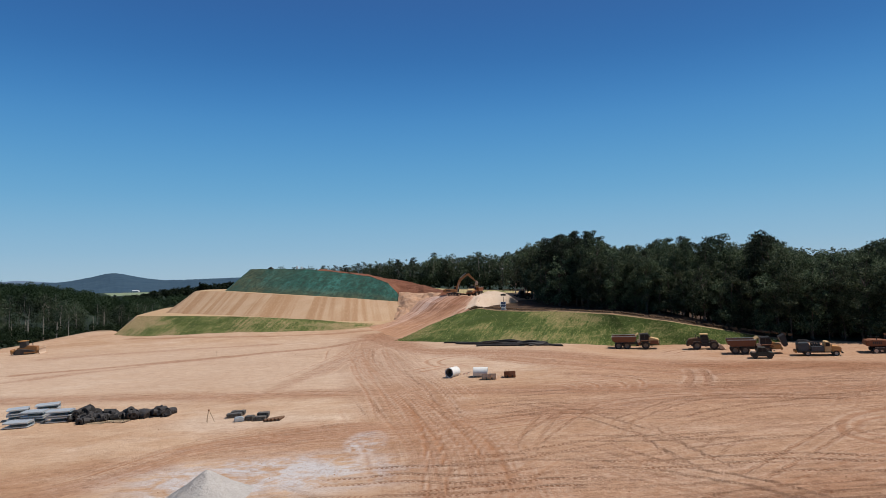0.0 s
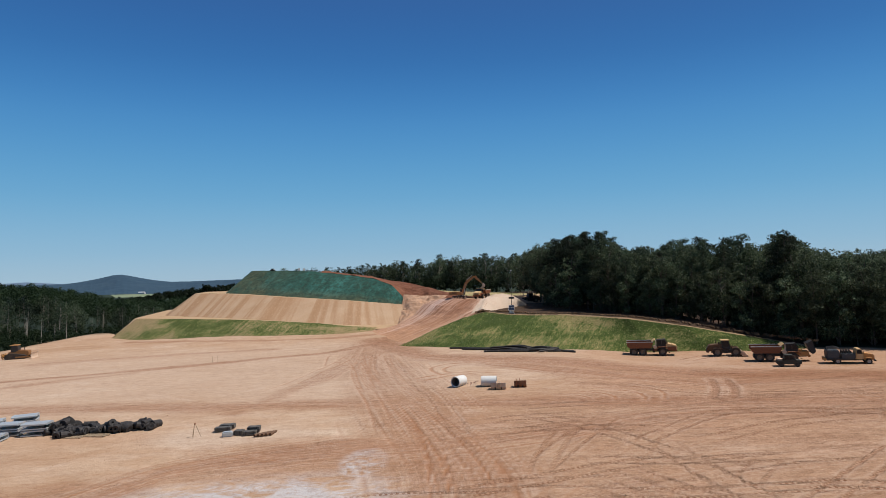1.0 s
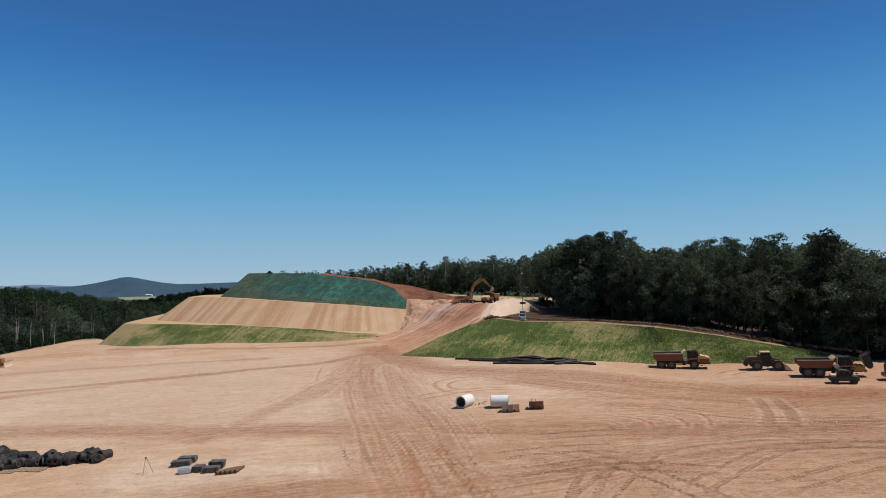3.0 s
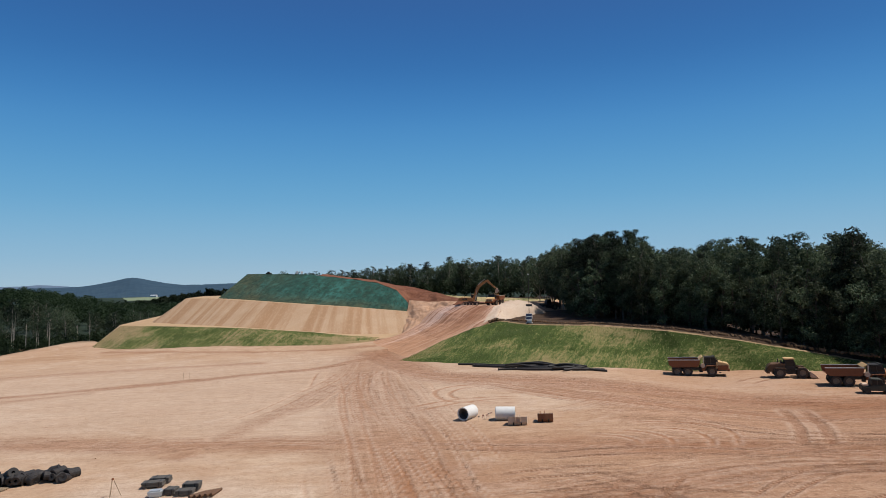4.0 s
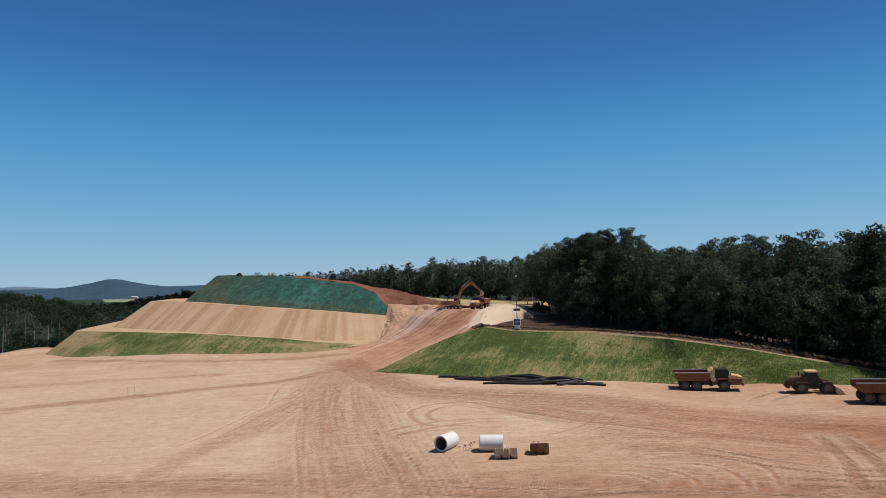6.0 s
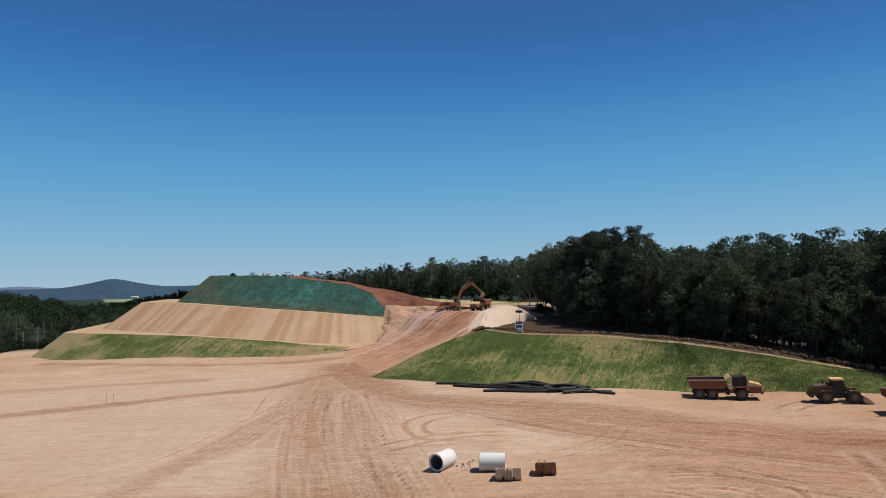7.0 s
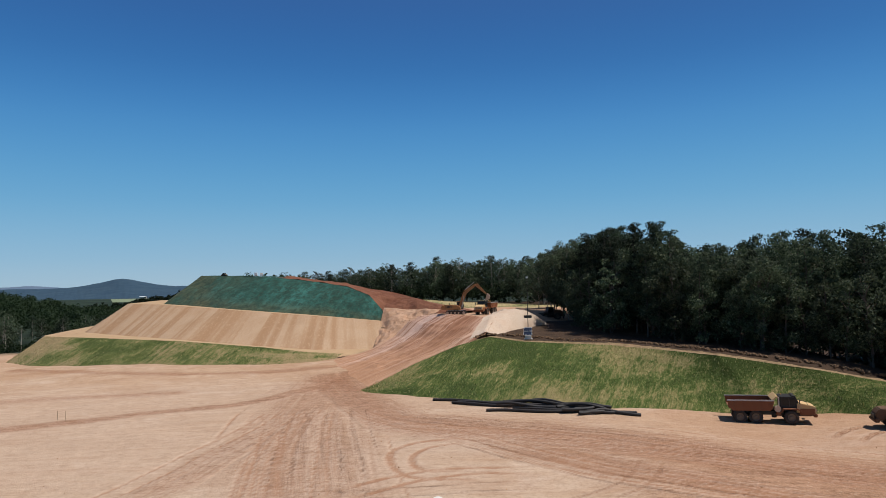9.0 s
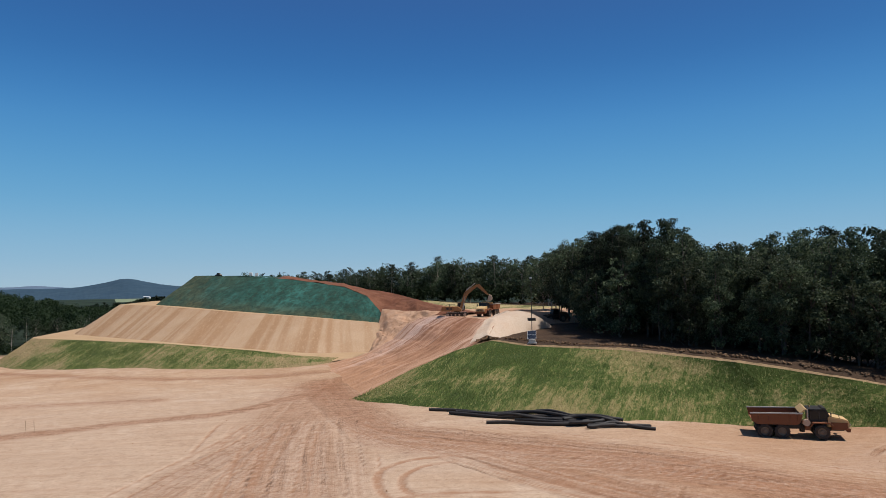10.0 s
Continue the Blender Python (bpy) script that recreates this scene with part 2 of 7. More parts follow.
def pad_material():
    """The graded pad: sandy clay with darker haul lanes, pale dusty patches, grey stone dust and drag lines; green land
    and woods far off, darkened for shade.
    """
    m, t, b = nodes_of("pad_clay")
    v = coords(t)
    big = noise_tex(t, coords(t, (0.5, 1.0, 1), (0, 0, 0.15)), 0.035, 6, 0.6, 0.8)
    mid = noise_tex(t, coords(t, (0.35, 1.0, 1), (0, 0, -0.1)), 0.30, 6, 0.65, 0.5)
    fine = noise_tex(t, v, 3.0, 8, 0.72)
    crumb = noise_tex(t, v, 11.0, 4, 0.7)
    c = ramp(t, big, [(0.30, (0.42, 0.240, 0.125)), (0.48, (0.545, 0.342, 0.195)), (0.66, (0.62, 0.430, 0.272))])
    c = mixc(t, ramp(t, mid, [(0.38, grey(0.0)), (0.70, grey(0.75))]), c, (0.44, 0.240, 0.120))
    lanes = attr(t, "lanes")
    sep = t.nodes.new("ShaderNodeSeparateColor")
    t.links.new(lanes.outputs["Color"], sep.inputs[0])
    broken = ramp(t, mid, [(0.25, grey(0.65)), (0.60, grey(1.0))])
    cloud = noise_tex(t, coords(t, (0.7, 1.0, 1), (0, 0, 0.4)), 0.11, 5, 0.62, 1.6)
    c = mixc(t, ramp(t, cloud, [(0.34, grey(0.45)), (0.48, grey(0))]), c, (0.40, 0.225, 0.118))
    c = mixc(t, ramp(t, cloud, [(0.54, grey(0)), (0.70, grey(0.5))]), c, (0.66, 0.475, 0.325))
    c = mixc(t, mathn(t, "MULTIPLY", sep.outputs[0], broken, True), c, (0.365, 0.170, 0.082))
    c = mixc(t, mathn(t, "MULTIPLY", sep.outputs[2], ramp(t, fine, [(0.3, grey(0.4)), (0.6, grey(0.85))]), True), c, (0.60, 0.43, 0.29))
    drag = attr(t, "drag").outputs["Vector"]

    def along(scale, k):
        mp = t.nodes.new("ShaderNodeMapping")
        mp.inputs["Scale"].default_value = scale
        t.links.new(drag, mp.inputs[0])
        return noise_tex(t, mp.outputs[0], k, 5, 0.7)
    lines = along((1, 0.022, 1), 1.1)
    fine_lines = along((1, 0.03, 1), 4.0)
    grade = noise_tex(t, coords(t, (0.05, 1.0, 1), (0, 0, 0.12)), 1.3, 6, 0.75)
    calm = attr(t, "calm").outputs["Fac"]
    on_lane = ramp(t, sep.outputs[0], [(0.05, grey(0.0)), (0.45, grey(0.9))])
    on_lane = mathn(t, "MULTIPLY", on_lane, calm)
    c = mixc(t, mathn(t, "MULTIPLY", on_lane, ramp(t, lines, [(0.48, grey(0)), (0.70, grey(0.50))])), c, (0.33, 0.175, 0.092))
    c = mixc(t, mathn(t, "MULTIPLY", on_lane, ramp(t, fine_lines, [(0.48, grey(0)), (0.70, grey(0.62))])), c, (0.29, 0.150, 0.078))
    c = mixc(t, mathn(t, "MULTIPLY", on_lane, ramp(t, lines, [(0.30, grey(0.5)), (0.46, grey(0.0))])), c, (0.60, 0.42, 0.27))
    off_lane = ramp(t, sep.outputs[0], [(0.05, grey(1.0)), (0.45, grey(0.1))])
    c = mixc(t, mathn(t, "MULTIPLY", off_lane, ramp(t, grade, [(0.50, grey(0)), (0.72, grey(0.55))])), c, (0.40, 0.215, 0.11))
    churn = attr(t, "churn").outputs["Fac"]
    def tread_rows(turn, k, lo, bend):
        """Broken rows of short lug prints, all along one heading that wanders."""
        rows_n = noise_tex(t, coords(t, (0.07, 1.0, 1), (0, 0, turn)), k, 3, 0.55, bend)
        lugs = noise_tex(t, coords(t, (5.5, 2.2, 1), (0, 0, turn + 0.25)), 1.0, 3, 0.6)
        return mathn(t, "MULTIPLY", ramp(t, rows_n, [(lo, grey(0)), (lo + 0.10, grey(1))]), ramp(t, lugs, [(0.44, grey(0.05)), (0.60, grey(1))]))
    tread = mathn(t, "MAXIMUM", tread_rows(0.08, 1.1, 0.50, 0.9), tread_rows(-0.95, 0.8, 0.56, 0.5))
    tread = mathn(t, "MAXIMUM", tread, tread_rows(0.45, 0.6, 0.55, 0.7))
    tread = mathn(t, "MULTIPLY", tread, mathn(t, "ADD", mathn(t, "MULTIPLY", churn, 0.62), mathn(t, "MULTIPLY", sep.outputs[0], 0.38)), True)
    c = mixc(t, mathn(t, "MULTIPLY", churn, 0.52), c, (0.41, 0.200, 0.105))
    c = mixc(t, attr(t, "clay").outputs["Fac"], c, (0.41, 0.205, 0.106))
    c = mixc(t, tread, c, (0.262, 0.132, 0.066))
    patch = ramp(t, noise_tex(t, coords(t, (0.55, 1.0, 1)), 0.42, 6, 0.7, 1.0), [(0.40, grey(0)), (0.54, grey(1))])
    c = mixc(t, mathn(t, "MULTIPLY", mathn(t, "MULTIPLY", sep.outputs[1], 0.86), patch, True), c, (0.56, 0.505, 0.45))
    c = mixc(t, ramp(t, fine, [(0.50, grey(0)), (0.70, grey(0.62))]), c, (0.35, 0.195, 0.10))
    c = mixc(t, ramp(t, crumb, [(0.60, grey(0)), (0.85, grey(0.6))]), c, (0.66, 0.47, 0.31))
    fleck = noise_tex(t, coords(t, (0.42, 1.25, 1), (0, 0, 0.06)), 1.5, 8, 0.82, 0.6)
    dabs = noise_tex(t, coords(t, (0.8, 1.0, 1), (0, 0, 0.5)), 4.0, 6, 0.8)
    rough_here = mathn(t, "ADD", mathn(t, "MULTIPLY", mathn(t, "MAXIMUM", churn, sep.outputs[0]), 0.68), 0.32, True)
    c = mixc(t, mathn(t, "MULTIPLY", rough_here, ramp(t, fleck, [(0.50, grey(0)), (0.64, grey(0.85))])), c, (0.33, 0.170, 0.088))
    c = mixc(t, mathn(t, "MULTIPLY", rough_here, ramp(t, dabs, [(0.54, grey(0)), (0.66, grey(0.8))])), c, (0.27, 0.135, 0.070))
    c = mixc(t, mathn(t, "MULTIPLY", rough_here, ramp(t, dabs, [(0.32, grey(0.7)), (0.44, grey(0))])), c, (0.66, 0.475, 0.32))
    c = mixc(t, mathn(t, "MULTIPLY", sep.outputs[0], ramp(t, mid, [(0.30, grey(0.3)), (0.60, grey(0.85))])), c, (0.84, 0.725, 0.65), "MULTIPLY")
    speck = noise_tex(t, coords(t, (0.75, 1.1, 1), (0, 0, 0.1)), 0.95, 9, 0.8, 0.4)
    worked = mathn(t, "ADD", mathn(t, "MULTIPLY", mathn(t, "MAXIMUM", churn, sep.outputs[0]), 0.55), 0.45, True)
    c = mixc(t, mathn(t, "MULTIPLY", worked, ramp(t, speck, [(0.36, grey(0.95)), (0.49, grey(0))])), c, (0.62, 0.54, 0.49), "MULTIPLY")
    c = mixc(t, mathn(t, "MULTIPLY", worked, ramp(t, speck, [(0.52, grey(0)), (0.66, grey(0.9))])), c, (1.24, 1.26, 1.30), "MULTIPLY")
    rut = t.nodes.new("ShaderNodeSeparateColor")
    t.links.new(attr(t, "rut").outputs["Color"], rut.inputs[0])
    way = t.nodes.new("ShaderNodeSeparateXYZ")
    t.links.new(attr(t, "way").outputs["Vector"], way.inputs[0])
    gaps = ramp(t, noise_tex(t, v, 0.55, 5, 0.7), [(0.34, grey(0.25)), (0.56, grey(1))])
    # turned-soil tones, with the relief's lit rims and shaded grooves painted in
    c = mixc(t, mathn(t, "MULTIPLY", rut.outputs[1], ramp(t, fleck, [(0.36, grey(0.75)), (0.58, grey(0.2))])), c, (0.66, 0.465, 0.315))
    groove = mathn(t, "MULTIPLY", mathn(t, "POWER", rut.outputs[0], 1.3), gaps)
    c = mixc(t, groove, c, (0.345, 0.150, 0.066))
    phase = mathn(t, "ADD", mathn(t, "MULTIPLY", way.outputs[1], 13.0), mathn(t, "MULTIPLY", mathn(t, "ABSOLUTE", way.outputs[0]), 7.0))
    bars = ramp(t, mathn(t, "ADD", mathn(t, "MULTIPLY", mathn(t, "SINE", phase), 0.5), mathn(t, "MULTIPLY", dabs, 1.0)), [(0.40, grey(0)), (0.62, grey(1))])
    prints = mathn(t, "MULTIPLY", mathn(t, "MULTIPLY", mathn(t, "POWER", rut.outputs[2], 0.95), gaps), bars)
    c = mixc(t, prints, c, (0.235, 0.096, 0.043))
    c = mixc(t, mathn(t, "MULTIPLY", mathn(t, "SUBTRACT", rut.outputs[2], prints, True), 0.08), c, (0.62, 0.43, 0.28))
    wild = attr(t, "wild")
    # green land beyond the pad, darkened to read as shaded ground among trees
    shade_green = ramp(t, noise_tex(t, v, 0.004, 4, 0.6), [(0.42, (0.013, 0.020, 0.012)), (0.6, (0.028, 0.040, 0.022))])
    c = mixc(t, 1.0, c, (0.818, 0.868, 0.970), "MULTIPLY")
    c = mixc(t, wild.outputs["Fac"], c, shade_green)
    t.links.new(c, b.inputs["Base Color"])
    b.inputs["Roughness"].default_value = 0.95
    b.inputs["Specular IOR Level"].default_value = 0.12
    bump(t, b, mathn(t, "ADD", mathn(t, "ADD", fine, mathn(t, "MULTIPLY", crumb, 0.6)), mathn(t, "SUBTRACT", mathn(t, "MULTIPLY", mathn(t, "ADD", lines, fine_lines), on_lane), mathn(t, "ADD", mathn(t, "MULTIPLY", tread, 1.2), mathn(t, "ADD", groove, prints)))), 0.65, 0.10)
    return m


M_PAD = pad_material()
M_TRACK = soil("turned_soil", (0.34, 0.182, 0.094), (0.52, 0.318, 0.180), (0.27, 0.138, 0.070), 0.9, bumpiness=0.9)
# skyline hills: the blue of the air haze is painted into their colour
M_HILL_FAR = soil("haze_blue_wooded_hill", (0.032, 0.066, 0.104), (0.050, 0.090, 0.126), (0.028, 0.056, 0.092), 0.018, bumpiness=0.6)
M_RIDGE_FAR = soil("haze_pale_ridge", (0.125, 0.180, 0.255), (0.135, 0.19, 0.265), (0.115, 0.165, 0.24), 0.003, bumpiness=0.2)


# ---- mesh helpers ----
def smooth(a, b, x):
    u = np.clip((np.asarray(x, float) - a) / (b - a), 0, 1)
    return u * u * (3 - 2 * u)


def mesh_object(name, verts, faces, material, parent=None, shade=False):
    me = bpy.data.meshes.new(name)
    me.from_pydata([tuple(p) for p in verts], [], [tuple(f) for f in faces])
    me.materials.append(material)
    if shade:
        me.polygons.foreach_set("use_smooth", [True] * len(me.polygons))
    me.update()
    ob = new(name, me)
    ob.parent = parent
    return ob


def quick_mesh(name, verts, faces, material):
    """A mesh from arrays of points and four-cornered faces."""
    v, f = np.asarray(verts, np.float32), np.asarray(faces, np.int32)
    me = bpy.data.meshes.new(name)
    me.vertices.add(len(v))
    me.vertices.foreach_set("co", v.ravel())
    me.loops.add(f.size)
    me.loops.foreach_set("vertex_index", f.ravel())
    me.polygons.add(len(f))
    me.polygons.foreach_set("loop_start", np.arange(len(f), dtype=np.int32) * f.shape[1])
    me.materials.append(material)
    me.update(calc_edges=True)
    me.validate()
    return me


def part(name, bm, material, parent, label="", shade=False):
    me = bpy.data.meshes.new(name)
    bm.to_mesh(me)
    bm.free()
    me.materials.append(material)
    if shade:
        me.polygons.foreach_set("use_smooth", [True] * len(me.polygons))
    ob = new(name, me)
    ob.parent = parent
    return tagged(ob, label)


def resample(points, n):
    p = np.array(points, float)
    d = np.r_[0, np.cumsum(np.linalg.norm(np.diff(p, axis=0), axis=1))]
    s = np.linspace(0, d[-1], n)
    return np.stack([np.interp(s, d, p[:, k]) for k in range(3)], 1), s


def rough_noise(p, scale, seed=0.0):
    return np.array([noise.fractal(Vector((x * scale + seed, y * scale - seed, z * scale)), 1.0, 2.0, 4) for x, y, z in p])


def bank(name, bottom, top, material, nu, nv, amp=0.15, scale=0.15, parent=None, side=False, sag=0.0, shear=0.0, calm_start=0.0):
    """A strip of ground between two edge lines, subdivided and a little uneven, with metres for UV."""
    a, s = resample(bottom, nu)
    b, s2 = resample(top, nu)
    rows = []
    for k in range(nv):
        v = k / (nv - 1)
        q = a * (1 - v) + b * v
        q[:, 2] += sag * math.sin(math.pi * v)
        rows.append(q)
    p = np.concatenate(rows)
    edge = np.repeat(np.sin(np.linspace(0, math.pi, nv)) * 0.75 + 0.25, nu)
    if calm_start:
        edge = edge * np.tile(smooth(0.0, calm_start, np.linspace(0, 1, nu)), nv)
    p[:, 2] += rough_noise(p, scale) * amp * edge
    faces = [(k * nu + i, k * nu + i + 1, (k + 1) * nu + i + 1, (k + 1) * nu + i) for k in range(nv - 1) for i in range(nu - 1)]
    ob = mesh_object(name, p, faces, material, parent, True)
    me = ob.data
    uvl = me.uv_layers.new(name="UVMap")
    height = np.linalg.norm(b - a, axis=1).mean()
    uv = np.array([(s[i] - shear * height * k / (nv - 1), height * k / (nv - 1)) for k in range(nv) for i in range(nu)])
    idx = np.zeros(len(me.loops), int)
    me.loops.foreach_get("vertex_index", idx)
    uvl.data.foreach_set("uv", uv[idx].ravel())
    if side:
        at = me.attributes.new("side", "FLOAT", "POINT")
        u = np.tile(np.linspace(0, 1, nu), nv)
        v = np.repeat(np.linspace(0, 1, nv), nu)
        at.data.foreach_set("value", np.clip(smooth(0.45, 0.0, u) * 0.8 + smooth(0.38, 0.0, v) * 0.8, 0, 1))
    return ob


# ---- the lie of the land ----
TOE_X = [-900, -160, -119, -104.7, -89, -57, -37, -24, -12, -9.7, -0.2, 9.5, 22, 34.8, 49.2, 59.9, 70.8, 79, 86, 97, 900]
TOE_Y = [420, 300, 239, 229, 221, 207, 201, 204, 165.8, 163, 157, 151, 145.8, 146.5, 144, 140, 139.5, 136, 131.5, 127, 127]


def pad(x, y):
    """The plain of the pad, which rises gently to the east and away."""
    z = 0.0297 * np.clip(x, -160, 110) + 0.0279 * np.clip(y, -80, 260)
    z = z - 1.6 * smooth(18, 42, x) * smooth(85, 120, y)  # a shallow dip under the parked machines
    return z - 1.3 * smooth(-60, -112, x) * smooth(165, 225, y)


def ground_z(x, y):
    x, y = np.asarray(x, float), np.asarray(y, float)
    z = pad(x, y)
    beyond = y - np.interp(x, TOE_X, TOE_Y)
    z = z - 2.6 * smooth(5.0, 16, beyond) * smooth(75, 62, x)
    left = smooth(-139, -168, x) * smooth(60, 130, y)
    z = z * (1 - left) + (-5.5) * left
    back = smooth(270, 330, y) * smooth(-60, -120, x)
    z = z * (1 - back) + (-5.5) * back
    r = np.hypot(x, y - 100)
    out = smooth(450, 1200, r)
    return z * (1 - out) + (-7.0) * out


LANES = [  # haul lanes: half-width, strength, points
    (3.0, 0.72, [(-150, 118), (-110, 114), (-74, 110.5), (-54, 108), (-35, 104.5), (-16, 102), (0, 99), (17, 95.5), (32, 93), (46, 89.7), (58, 85), (100, 78)]),
    (6.5, 0.62, [(1.5, 30), (1.5, 55), (0.5, 68), (-2.5, 83), (-6.5, 102), (-12, 125), (-17, 150), (-18.5, 175)]),
    (4.4, 1.00, [(-19, 180), (-15.5, 168), (-10.5, 155), (-5, 144.8), (2, 140), (9, 136), (20, 130), (31, 125), (43, 119.5), (53, 115), (70, 107), (100, 97)]),
    (1.5, 1.00, [(-90, 140), (-66, 146.5), (-53.8, 150.3), (-42.8, 155), (-29.3, 159.5), (-24.4, 163.7), (-19, 173), (-17, 185)]),
    (2.0, 0.50, [(-104, 222), (-73, 202), (-51, 193), (-34.6, 191), (-22, 194)]),
    (2.2, 0.55, [(-30, 100), (-27.5, 108), (-24, 120.5), (-21.5, 133), (-19, 146), (-18, 165)]),
    (2.4, 0.75, [(70, 102), (55.7, 107), (42, 108.7), (29.8, 114.5), (16.4, 122), (4, 137)]),
    (3.0, 0.45, [(-46, 64), (-30, 72), (-12, 76), (6, 80), (30, 87), (48, 83)]),
    (4.0, 0.40, [(24, 50), (40, 58), (62, 64), (90, 66)]),
    (2.0, 0.45, [(-100, 166), (-80, 170), (-60, 172), (-45, 172)]),
    (2.8, 0.55, [(-40, 58), (-34, 64), (-28.6, 73), (-17.8, 77.5), (-8, 80)]),
    (1.8, 0.55, [(-104, 124), (-88, 129.5), (-77, 138), (-66, 143)]),
]


def lane_distance(x, y, pts):
    best, across, run, gone = np.full(x.shape, 1e9), np.zeros(x.shape), np.zeros(x.shape), 0.0
    for (ax, ay), (bx, by) in zip(pts, pts[1:]):
        dx, dy = bx - ax, by - ay
        t = np.clip(((x - ax) * dx + (y - ay) * dy) / (dx * dx + dy * dy), 0, 1)
        d = np.hypot(x - ax - t * dx, y - ay - t * dy)
        size = math.hypot(dx, dy)
        take = d < best
        across[take] = (((x - ax) * -dy + (y - ay) * dx) / size)[take]
        run[take] = (gone + t * size)[take]
        best = np.minimum(best, d)
        gone += size
    return best, across, run


def soft_path(pts, step):
    """Points along a smooth curve through the given ones."""
    out = []
    ext = [pts[0], *pts, pts[-1]]
    for k in range(1, len(ext) - 2):
        p0, p1, p2, p3 = (np.array(ext[k + i], float) for i in (-1, 0, 1, 2))
        n = max(2, int(np.linalg.norm(p2 - p1) / step))
        for i in range(n):
            t = i / n
            out.append(0.5 * (2 * p1 + (p2 - p0) * t + (2 * p0 - 5 * p1 + 4 * p2 - p3) * t * t + (3 * p1 - p0 - 3 * p2 + p3) * t ** 3))
    out.append(np.array(pts[-1], float))
    return np.array(out)


def side_shift(path, off):
    t = np.gradient(path, axis=0)
    t /= np.linalg.norm(t, axis=1)[:, None] + 1e-9
    return path + np.stack([-t[:, 1], t[:, 0]], 1) * np.broadcast_to(off, len(path))[:, None]


def press_tracks(xs, ys):
    """Wheel and crawler tracks pressed into the grid of the pad: depth, dark groove, pale shoulder, lug prints and the way along them."""
    shape = (len(ys), len(xs))
    out = {k: np.zeros(shape) for k in ("depth", "groove", "edge", "lug", "across", "run")}
    r = np.random.default_rng(77)

    def press(path, width, dark, lug=0.0, edge=0.5):
        run, n = 0.0, len(path)
        for k in range(n - 1):
            (ax, ay), (bx, by) = path[k], path[k + 1]
            size = math.hypot(bx - ax, by - ay) + 1e-9
            m = width + 0.3
            i0, i1 = np.searchsorted(xs, (min(ax, bx) - m, max(ax, bx) + m))
            j0, j1 = np.searchsorted(ys, (min(ay, by) - m, max(ay, by) + m))
            if i0 < i1 and j0 < j1:
                gx, gy = xs[None, i0:i1], ys[j0:j1, None]
                t = ((gx - ax) * (bx - ax) + (gy - ay) * (by - ay)) / size ** 2
                tc = np.clip(t, 0, 1)
                d = np.hypot(gx - ax - tc * (bx - ax), gy - ay - tc * (by - ay))
                fade = min(1.0, (k + 1) / 5, (n - 1 - k) / 5) * (1.0 if ax > -44 and ay < 151 else 0.3)
                core = smooth(width * 0.62, width * 0.30, d) * fade
                rim = smooth(width * 0.40, width * 0.68, d) * smooth(width + 0.25, width * 0.72, d) * fade
                w = (slice(j0, j1), slice(i0, i1))
                out["groove"][w] = np.maximum(out["groove"][w], core * dark)
                out["edge"][w] = np.maximum(out["edge"][w] * (1 - core), rim * edge)
                out["depth"][w] = np.minimum(out["depth"][w], -0.04 * core * (dark + lug)) + np.where(out["depth"][w] > -0.01, 0.03 * rim * edge, 0)
                np.clip(out["depth"][w], -0.12, 0.05, out=out["depth"][w])
                if lug:
                    take = core * lug > out["lug"][w]
                    side = ((gx - ax) * -(by - ay) + (gy - ay) * (bx - ax)) / size
                    out["lug"][w] = np.where(take, core * lug, out["lug"][w])
                    out["across"][w] = np.where(take, side, out["across"][w])
                    out["run"][w] = np.where(take, run + t * size, out["run"][w])
            run += size

    def pair(pts, gauge, width, dark, lug=0.0, edge=0.5, step=0.8):
        p = soft_path(pts, step)
        for s in (-0.5, 0.5):
            press(side_shift(p, s * gauge), width, dark, lug, edge)
    # wheel lines along the haul lanes, wandering from side to side
    for half, power, pts in LANES:
        full = soft_path(pts, 1.2)
        for k in range(int(4 + half * 3.2)):
            n = int(r.integers(14, 60))
            i = int(r.integers(0, max(1, len(full) - n // 2)))
            seg = full[i:i + n]
            if len(seg) < 7:
                continue
            off = np.clip(r.normal() * 0.6, -1.25, 1.25) * half + np.linspace(0, r.normal() * 1.3, len(seg)) + 0.25 * np.sin(np.arange(len(seg)) * 0.15 + k)
            lug = 0.4 * r.random() if r.random() < 0.3 else 0.0
            for g in (0, 2.1):
                press(side_shift(seg, off + g), 0.22 + 0.3 * r.random(), (0.25 + 0.5 * r.random()) * (0.4 if lug else 1), lug, 0.3 + 0.5 * r.random())
